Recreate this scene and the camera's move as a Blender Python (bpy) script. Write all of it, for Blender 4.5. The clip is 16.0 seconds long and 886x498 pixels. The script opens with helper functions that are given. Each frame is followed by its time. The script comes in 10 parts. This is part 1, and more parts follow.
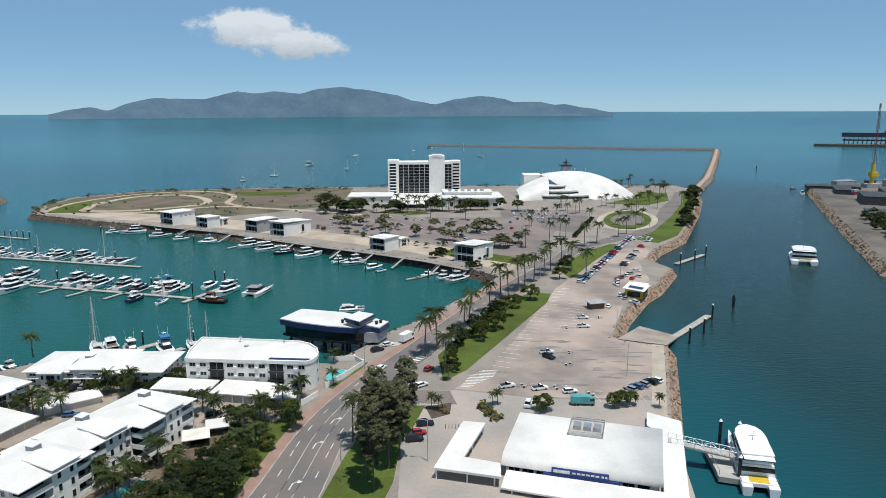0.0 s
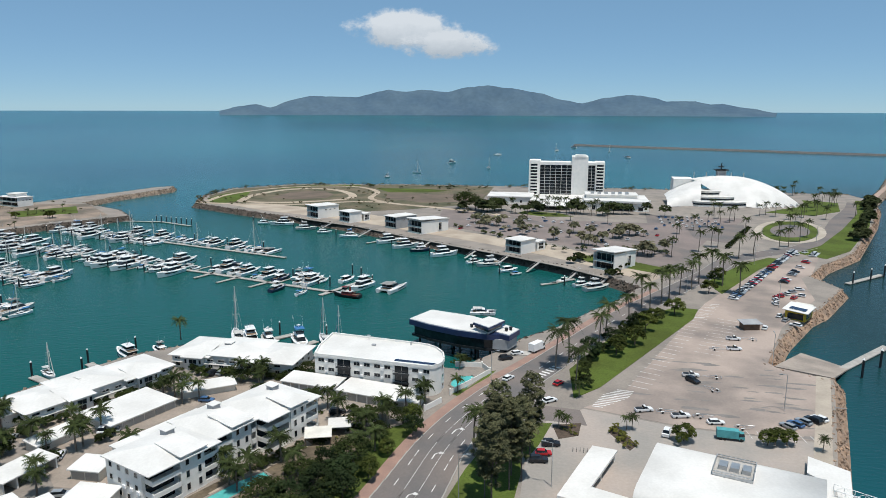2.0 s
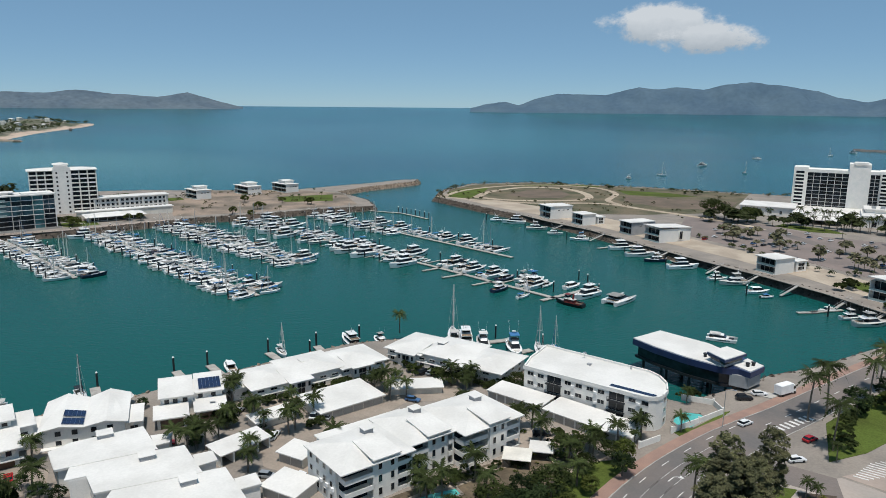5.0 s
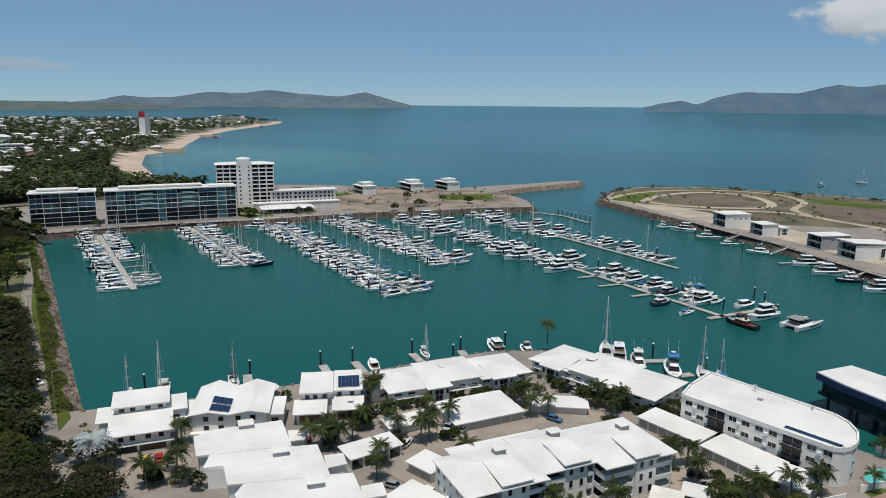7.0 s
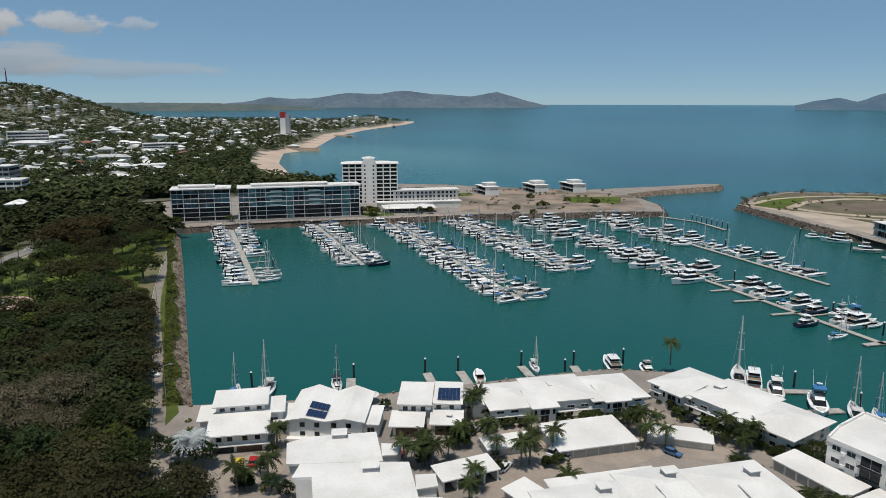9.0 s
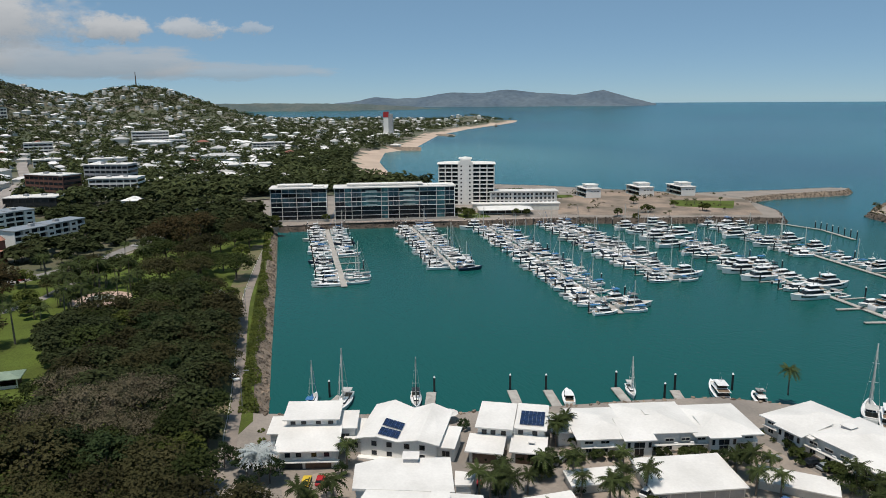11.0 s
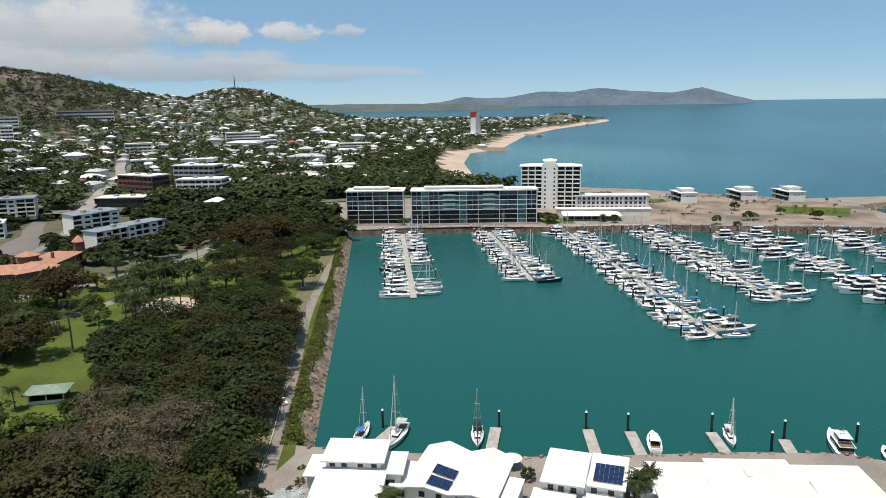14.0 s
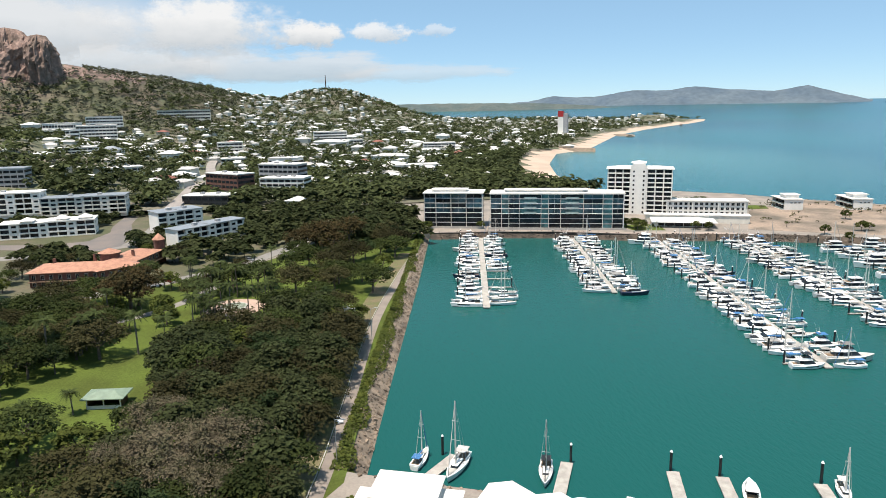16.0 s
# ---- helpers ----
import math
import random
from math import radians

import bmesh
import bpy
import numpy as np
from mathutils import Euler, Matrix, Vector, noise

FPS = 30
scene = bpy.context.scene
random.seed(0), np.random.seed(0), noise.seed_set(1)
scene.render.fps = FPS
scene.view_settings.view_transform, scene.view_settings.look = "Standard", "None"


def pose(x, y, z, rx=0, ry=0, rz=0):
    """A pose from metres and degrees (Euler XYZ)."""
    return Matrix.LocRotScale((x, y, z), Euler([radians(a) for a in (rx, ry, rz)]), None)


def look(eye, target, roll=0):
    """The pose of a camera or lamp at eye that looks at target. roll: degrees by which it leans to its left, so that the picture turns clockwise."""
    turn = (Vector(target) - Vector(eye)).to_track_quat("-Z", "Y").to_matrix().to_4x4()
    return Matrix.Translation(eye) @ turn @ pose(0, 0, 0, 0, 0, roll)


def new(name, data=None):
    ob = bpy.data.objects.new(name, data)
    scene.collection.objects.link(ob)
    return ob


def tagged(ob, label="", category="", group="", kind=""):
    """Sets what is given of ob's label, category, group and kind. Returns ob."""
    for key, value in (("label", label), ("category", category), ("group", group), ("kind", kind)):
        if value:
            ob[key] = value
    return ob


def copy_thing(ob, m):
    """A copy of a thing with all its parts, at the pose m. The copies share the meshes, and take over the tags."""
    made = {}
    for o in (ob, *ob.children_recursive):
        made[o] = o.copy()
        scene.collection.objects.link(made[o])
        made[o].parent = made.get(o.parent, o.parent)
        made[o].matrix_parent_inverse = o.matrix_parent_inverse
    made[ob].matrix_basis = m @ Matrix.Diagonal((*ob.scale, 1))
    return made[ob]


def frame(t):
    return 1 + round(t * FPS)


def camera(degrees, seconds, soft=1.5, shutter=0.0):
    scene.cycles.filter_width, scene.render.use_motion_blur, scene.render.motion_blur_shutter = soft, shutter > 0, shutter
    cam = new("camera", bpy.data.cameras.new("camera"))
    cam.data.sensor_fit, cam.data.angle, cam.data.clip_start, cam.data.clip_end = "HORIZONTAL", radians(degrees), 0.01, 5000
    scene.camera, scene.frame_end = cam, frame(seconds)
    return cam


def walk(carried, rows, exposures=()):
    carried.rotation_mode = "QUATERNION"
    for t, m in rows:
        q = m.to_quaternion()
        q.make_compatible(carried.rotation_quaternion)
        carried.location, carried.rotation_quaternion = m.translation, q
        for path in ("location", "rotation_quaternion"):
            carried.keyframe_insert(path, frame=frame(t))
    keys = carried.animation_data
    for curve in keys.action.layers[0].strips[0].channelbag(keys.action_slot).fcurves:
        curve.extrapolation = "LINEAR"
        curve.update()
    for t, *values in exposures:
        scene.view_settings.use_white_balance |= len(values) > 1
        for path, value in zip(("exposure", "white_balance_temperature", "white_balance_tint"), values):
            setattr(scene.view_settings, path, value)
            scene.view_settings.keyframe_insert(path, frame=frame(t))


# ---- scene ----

# ---------- camera and its way ----------
cam = camera(64.8, 16.0, 0.7)
# seconds, eye, tilt from straight down, heading, lean
PATH = [
    (0, 0.00, 0.00, 90.00, 78.711, 0.0, -0.252),
    (0.5, 0.40, 2.30, 90.03, 78.688, 2.974, -0.127),
    (1, 0.60, 4.80, 90.02, 78.678, 5.536, 0.016),
    (1.5, 0.83, 7.50, 90.00, 78.633, 8.783, 0.100),
    (2, 1.00, 10.40, 89.95, 78.614, 11.613, 0.168),
    (2.5, 1.12, 13.15, 89.97, 78.557, 14.401, 0.225),
    (3, 1.25, 15.80, 90.00, 78.493, 17.694, 0.261),
    (3.5, 1.25, 18.55, 89.97, 78.466, 20.946, 0.340),
    (4, 1.15, 21.20, 89.97, 78.421, 24.714, 0.433),
    (6.5, -2.20, 35.75, 89.58, 78.226, 40.935, 0.490),
    (7, -3.25, 38.80, 89.49, 78.171, 44.851, 0.491),
    (7.5, -4.18, 41.95, 89.42, 78.131, 48.219, 0.404),
    (8, -5.35, 45.20, 89.34, 78.108, 50.825, 0.281),
    (8.5, -7.00, 48.26, 89.19, 78.121, 53.164, 0.182),
    (9, -9.10, 51.15, 89.08, 78.096, 55.506, 0.066),
    (9.5, -11.40, 53.85, 89.00, 78.081, 57.976, 0.030),
    (10, -13.90, 56.68, 88.99, 78.060, 60.212, -0.093),
    (12.5, -27.72, 70.35, 88.94, 78.050, 66.826, -0.704),
    (13, -31.23, 72.85, 88.84, 78.054, 67.131, -0.774),
    (13.5, -34.84, 75.28, 88.80, 78.071, 68.611, -0.837),
    (14, -38.49, 77.78, 88.73, 78.092, 71.309, -0.872),
    (14.5, -42.15, 80.18, 88.67, 78.118, 73.822, -0.899),
    (15, -45.75, 82.50, 88.66, 78.115, 75.616, -0.957),
    (15.5, -49.50, 84.68, 88.56, 78.150, 77.136, -0.990),
    (16, -53.71, 86.95, 88.40, 78.162, 78.416, -0.990),
]
walk(cam, [(t, pose(x, y, z, rx, 0, rz) @ pose(0, 0, 0, 0, 0, lean)) for t, x, y, z, rx, rz, lean in PATH],
     [(0, -0.17, 6500, 10), (4, -0.32, 6550, 10), (7, -0.47, 6650, 11), (9, -0.49, 6750, 12), (10.5, -0.42, 6850, 12), (12.5, -0.21, 6900, 13), (14, -0.01, 7000, 13), (15, 0.14, 7100, 13), (16, 0.42, 7200, 13)])

# ---------- sky and sun ----------
SUN_FROM = Vector((0.16, -0.22, 0.96)).normalized()
world = bpy.data.worlds.new("sky")
scene.world = world
world.use_nodes = True
wn = world.node_tree
sky = wn.nodes.new("ShaderNodeTexSky")
sky.sky_type, sky.sun_disc = "NISHITA", False
sky.sun_elevation = math.asin(SUN_FROM.z)
sky.sun_rotation = math.atan2(SUN_FROM.x, SUN_FROM.y)
sky.altitude, sky.air_density, sky.dust_density, sky.ozone_density = 60, 0.55, 0.0, 4.0
tint = wn.nodes.new("ShaderNodeMix")
tint.data_type, tint.blend_type = "RGBA", "MULTIPLY"
tint.inputs["Factor"].default_value, tint.inputs["B"].default_value = 1.0, (0.89, 1.0, 1.04, 1)
veil = wn.nodes.new("ShaderNodeMix")  # thin even haze over the whole sky
veil.data_type = "RGBA"
veil.inputs["Factor"].default_value, veil.inputs["B"].default_value = 0.46, (3.3, 6.2, 8.8, 1)
wn.links.new(sky.outputs[0], tint.inputs["A"])
wn.links.new(tint.outputs["Result"], veil.inputs["A"])
wn.links.new(veil.outputs["Result"], wn.nodes["Background"].inputs[0])
wn.nodes["Background"].inputs[1].default_value = 0.095
sun = new("sun", bpy.data.lights.new("sun", "SUN"))
sun.data.energy, sun.data.angle, sun.data.color = 5.0, radians(0.6), (1.0, 0.96, 0.9)
sun.matrix_world = look(SUN_FROM * 500, (0, 0, 0))

# ---------- materials ----------
def nodes_of(name):
    m = bpy.data.materials.new(name)
    m.use_nodes = True
    nt = m.node_tree
    return m, nt, nt.nodes["Principled BSDF"]


def mat(name, col, rough=0.7, metal=0.0, var=0.12, scale=0.6, fine=6.0, bump=0.0, col2=None, spec=None, island=0.0, rnd=0.0):
    """A surface with mottling at two sizes, an optional second colour for stains, and fine relief."""
    m, nt, b = nodes_of(name)
    L = nt.links.new
    geo = nt.nodes.new("ShaderNodeNewGeometry")
    n1, n2 = nt.nodes.new("ShaderNodeTexNoise"), nt.nodes.new("ShaderNodeTexNoise")
    n1.inputs["Scale"].default_value, n2.inputs["Scale"].default_value = scale, fine
    n1.inputs["Detail"].default_value, n2.inputs["Detail"].default_value = 4, 2
    L(geo.outputs["Position"], n1.inputs["Vector"])
    L(geo.outputs["Position"], n2.inputs["Vector"])
    ramp = nt.nodes.new("ShaderNodeValToRGB")
    other = col2 or tuple(c * (1 - 2.2 * var) for c in col)
    ramp.color_ramp.elements[0].position, ramp.color_ramp.elements[1].position = 0.36, 0.62
    ramp.color_ramp.elements[0].color, ramp.color_ramp.elements[1].color = (*other, 1), (*col, 1)
    L(n1.outputs["Fac"], ramp.inputs[0])
    hsv = nt.nodes.new("ShaderNodeHueSaturation")
    mr = nt.nodes.new("ShaderNodeMapRange")
    mr.inputs["From Min"].default_value, mr.inputs["From Max"].default_value = 0.25, 0.75
    mr.inputs["To Min"].default_value, mr.inputs["To Max"].default_value = 1 - var, 1 + var * 0.7
    L(n2.outputs["Fac"], mr.inputs["Value"])
    value = mr.outputs[0]
    if island or rnd:
        source = geo.outputs["Random Per Island"]
        if rnd:
            source = nt.nodes.new("ShaderNodeObjectInfo").outputs["Random"]
        k = rnd or island
        m2, mu = nt.nodes.new("ShaderNodeMapRange"), nt.nodes.new("ShaderNodeMath")
        m2.inputs["To Min"].default_value, m2.inputs["To Max"].default_value = 1 - k, 1 + k
        mu.operation = "MULTIPLY"
        L(source, m2.inputs["Value"]), L(m2.outputs[0], mu.inputs[0]), L(value, mu.inputs[1])
        value = mu.outputs[0]
    L(value, hsv.inputs["Value"]), L(ramp.outputs[0], hsv.inputs["Color"])
    L(hsv.outputs[0], b.inputs["Base Color"])
    b.inputs["Roughness"].default_value, b.inputs["Metallic"].default_value = rough, metal
    if spec is not None:
        b.inputs["Specular IOR Level"].default_value = spec
    if bump:
        bp = nt.nodes.new("ShaderNodeBump")
        bp.inputs["Strength"].default_value, bp.inputs["Distance"].default_value = bump, 0.1
        L(n2.outputs["Fac"], bp.inputs["Height"]), L(bp.outputs[0], b.inputs["Normal"])
    return m


def leafy(m, share=0.28):
    """Lets part of the light through the leaf."""
    nt = m.node_tree
    b, out = nt.nodes["Principled BSDF"], nt.nodes["Material Output"]
    tr, mx = nt.nodes.new("ShaderNodeBsdfTranslucent"), nt.nodes.new("ShaderNodeMixShader")
    mx.inputs[0].default_value = share
    nt.links.new(b.inputs["Base Color"].links[0].from_socket, tr.inputs["Color"])
    nt.links.new(b.outputs[0], mx.inputs[1]), nt.links.new(tr.outputs[0], mx.inputs[2]), nt.links.new(mx.outputs[0], out.inputs[0])
    return m


ROOF = mat("white_roof", (0.71, 0.69, 0.655), 0.6, var=0.05, scale=0.10, fine=1.6, col2=(0.61, 0.59, 0.555))
WALL = mat("white_render", (0.78, 0.755, 0.71), 0.8, var=0.06, scale=0.35, fine=3, col2=(0.72, 0.71, 0.67))
CREAM = mat("cream_render", (0.70, 0.67, 0.60), 0.8, var=0.07, scale=0.3, fine=3)
GREY = mat("grey_render", (0.34, 0.35, 0.36), 0.8, var=0.08, scale=0.3, fine=3)
BRICK = mat("red_brick", (0.175, 0.080, 0.060), 0.85, var=0.15, scale=0.6, fine=9, island=0.12)
GARAGE = mat("garage_door", (0.40, 0.38, 0.35), 0.6, var=0.06, scale=0.5, fine=4)
PANE = mat("tinted_glass", (0.022, 0.028, 0.034), 0.1, var=0.3, scale=0.2, fine=0.9, spec=0.35, island=0.5)
DEEPGLASS = mat("deep_dark_glass", (0.020, 0.026, 0.032), 0.12, var=0.3, scale=0.12, fine=0.6, spec=0.45, island=0.5)
GLASSB = mat("blue_tinted_glass", (0.065, 0.135, 0.170), 0.06, var=0.3, scale=0.12, fine=0.6, spec=0.9, island=0.5)
DARKVOID = mat("shaded_opening", (0.05, 0.05, 0.05), 0.9, var=0.2)
CONC = mat("concrete", (0.42, 0.40, 0.37), 0.85, var=0.1, scale=0.2, fine=3, bump=0.2)
PAVE = mat("pale_paving", (0.275, 0.238, 0.203), 0.85, var=0.14, scale=0.08, fine=1.5, col2=(0.205, 0.180, 0.156), bump=0.2)
BRICKPAVE = mat("red_paving", (0.32, 0.20, 0.155), 0.85, var=0.12, scale=0.2, fine=4, col2=(0.25, 0.16, 0.13))
ASPHALT = mat("asphalt", (0.180, 0.150, 0.134), 0.9, var=0.1, scale=0.06, fine=2.0, col2=(0.13, 0.12, 0.115), bump=0.3)
LOT = mat("old_asphalt", (0.385, 0.308, 0.260), 0.9, var=0.08, scale=0.045, fine=1.5, col2=(0.215, 0.180, 0.158), bump=0.3)
PAINT = mat("road_paint", (0.70, 0.69, 0.66), 0.7, var=0.1, scale=0.8, fine=5, col2=(0.5, 0.49, 0.47))
GRASS = mat("lawn", (0.090, 0.125, 0.026), 0.9, var=0.25, scale=0.06, fine=2.0, col2=(0.066, 0.084, 0.020), bump=0.6, spec=0.1)
SCRUB = mat("rough_grass", (0.150, 0.120, 0.075), 0.95, var=0.3, scale=0.045, fine=0.8, col2=(0.062, 0.066, 0.030), bump=0.6)
DIRT = mat("bare_earth", (0.31, 0.235, 0.18), 0.95, var=0.25, scale=0.04, fine=0.8, col2=(0.125, 0.105, 0.08), bump=0.5)
TOWN = mat("town_ground", (0.075, 0.090, 0.045), 0.95, var=0.2, scale=0.012, fine=0.2, col2=(0.16, 0.145, 0.11), bump=0.5)
HILLM = mat("dry_hillside", (0.078, 0.086, 0.045), 0.95, var=0.3, scale=0.012, fine=0.12, col2=(0.130, 0.105, 0.076), bump=0.8)
CLIFF = mat("red_granite", (0.290, 0.195, 0.160), 0.9, var=0.35, scale=0.035, fine=0.2, col2=(0.125, 0.092, 0.074), bump=1.0)
SAND = mat("beach_sand", (0.50, 0.385, 0.30), 0.95, var=0.08, scale=0.02, fine=0.5)
ROCK = mat("armour_rock", (0.245, 0.188, 0.138), 0.95, var=0.2, scale=0.25, fine=2.5, col2=(0.130, 0.102, 0.078), bump=0.8, island=0.5)
GREYROCK = mat("grey_weathered_rock", (0.135, 0.125, 0.118), 0.95, var=0.2, scale=0.25, fine=2.5, col2=(0.080, 0.075, 0.071), bump=0.8, island=0.5)
TANROCK = mat("tan_armour_rock", (0.330, 0.222, 0.150), 0.95, var=0.2, scale=0.25, fine=2.5, col2=(0.190, 0.135, 0.098), bump=0.8, island=0.45)
# Dark rock; shadow on the eastern bank's stones is put into its colour
DARKROCK = mat("damp_dark_rock", (0.105, 0.080, 0.062), 0.95, var=0.2, scale=0.25, fine=2.5, col2=(0.050, 0.041, 0.033), bump=0.8, island=0.5)
LEAF = mat("leaves", (0.043, 0.056, 0.016), 0.9, var=0.3, scale=0.25, fine=2.0, col2=(0.031, 0.044, 0.014), rnd=0.45, spec=0.12)
LEAF3 = mat("olive_brown_leaves", (0.060, 0.055, 0.024), 0.9, var=0.3, scale=0.25, fine=2.0, col2=(0.042, 0.042, 0.017), rnd=0.4, spec=0.12)
LEAF4 = mat("deep_green_leaves", (0.033, 0.050, 0.019), 0.9, var=0.3, scale=0.25, fine=2.0, col2=(0.026, 0.042, 0.016), rnd=0.4, spec=0.12)
LEAF2 = mat("light_leaves", (0.090, 0.107, 0.024), 0.9, var=0.3, scale=0.25, fine=2.0, col2=(0.054, 0.071, 0.019), rnd=0.3, spec=0.12)
DRYLEAF = mat("bare_twigs", (0.128, 0.106, 0.070), 0.9, var=0.25, scale=0.3, fine=2.5, col2=(0.072, 0.069, 0.039), rnd=0.15, spec=0.12)
RUSTLEAF = mat("rusty_leaves", (0.084, 0.059, 0.025), 0.9, var=0.3, scale=0.3, fine=2.0, col2=(0.047, 0.045, 0.020), rnd=0.25, spec=0.12)
PALMLEAF = mat("palm_fronds", (0.066, 0.088, 0.030), 0.9, var=0.25, scale=0.5, fine=3, rnd=0.35, spec=0.12)
SILVERLEAF = mat("silver_fronds", (0.50, 0.54, 0.53), 0.6, var=0.15, scale=0.5, fine=3)
BARK = mat("bark", (0.13, 0.105, 0.085), 0.95, var=0.2, scale=1.0, fine=6)
PALMBARK = mat("palm_trunk", (0.21, 0.175, 0.14), 0.95, var=0.2, scale=1.0, fine=6)
HULL = mat("white_gelcoat", (0.84, 0.835, 0.82), 0.3, var=0.06, scale=0.4, fine=3, rnd=0.12)
BOOT = mat("dark_antifouling", (0.03, 0.04, 0.055), 0.7, var=0.2)
NONSKID = mat("grey_deck_tread", (0.50, 0.47, 0.43), 0.8, var=0.08, rnd=0.15)
TEAK = mat("worn_teak", (0.24, 0.165, 0.105), 0.8, var=0.15, rnd=0.3)
CANVAS = mat("faded_canvas", (0.42, 0.41, 0.39), 0.85, var=0.1, rnd=0.6)
HULLG = mat("cream_gelcoat", (0.60, 0.58, 0.54), 0.35, var=0.05, scale=0.4, fine=3)
NAVY = mat("navy_gelcoat", (0.025, 0.035, 0.075), 0.3, var=0.1)
BOATRED = mat("tug_red", (0.22, 0.03, 0.024), 0.5, var=0.15)
BLUECANVAS = mat("blue_canvas", (0.04, 0.17, 0.38), 0.8, var=0.12, scale=1.5, fine=6)
TEAL = mat("teal_paint", (0.08, 0.34, 0.36), 0.6, var=0.1)
TIMBER = mat("grey_decking", (0.40, 0.375, 0.34), 0.85, var=0.12, scale=0.5, fine=5)
BROWN = mat("brown_timber", (0.14, 0.085, 0.055), 0.7, var=0.15, scale=0.8, fine=5)
BLACK = mat("black_plastic", (0.018, 0.02, 0.023), 0.5, var=0.2)
METAL = mat("galvanised_steel", (0.50, 0.51, 0.52), 0.4, metal=0.7, var=0.06)
SOLAR = mat("solar_cells", (0.012, 0.028, 0.085), 0.15, var=0.2, scale=1.0, fine=5, spec=0.7)
TERRA = mat("terracotta_tiles", (0.45, 0.225, 0.150), 0.8, var=0.12, scale=0.5, fine=3)
SIGNBLUE = mat("sign_blue", (0.012, 0.045, 0.20), 0.5, var=0.05)
DEEPBLUE = mat("deep_blue_paint", (0.020, 0.036, 0.105), 0.45, var=0.1, scale=0.3)
POOL = mat("pool_water", (0.10, 0.46, 0.43), 0.08, var=0.06, scale=0.5, fine=2)
YELLOW = mat("yellow_paint", (0.62, 0.42, 0.03), 0.6, var=0.06)
GREENROOF = mat("green_metal_roof", (0.20, 0.27, 0.20), 0.6, var=0.08)
REDPAINT = mat("red_paint", (0.42, 0.03, 0.03), 0.5, var=0.08)
TYRE = mat("tyre_rubber", (0.02, 0.02, 0.02), 0.9, var=0.1)
CARW, CARS = mat("white_car_paint", (0.75, 0.75, 0.75), 0.25, var=0.03), mat("silver_car_paint", (0.38, 0.40, 0.42), 0.3, metal=0.4, var=0.04)
CARB, CARK = mat("blue_car_paint", (0.06, 0.13, 0.26), 0.25, var=0.04), mat("black_car_paint", (0.015, 0.016, 0.02), 0.2, var=0.04)
CARR = mat("red_car_paint", (0.42, 0.02, 0.025), 0.25, var=0.04)


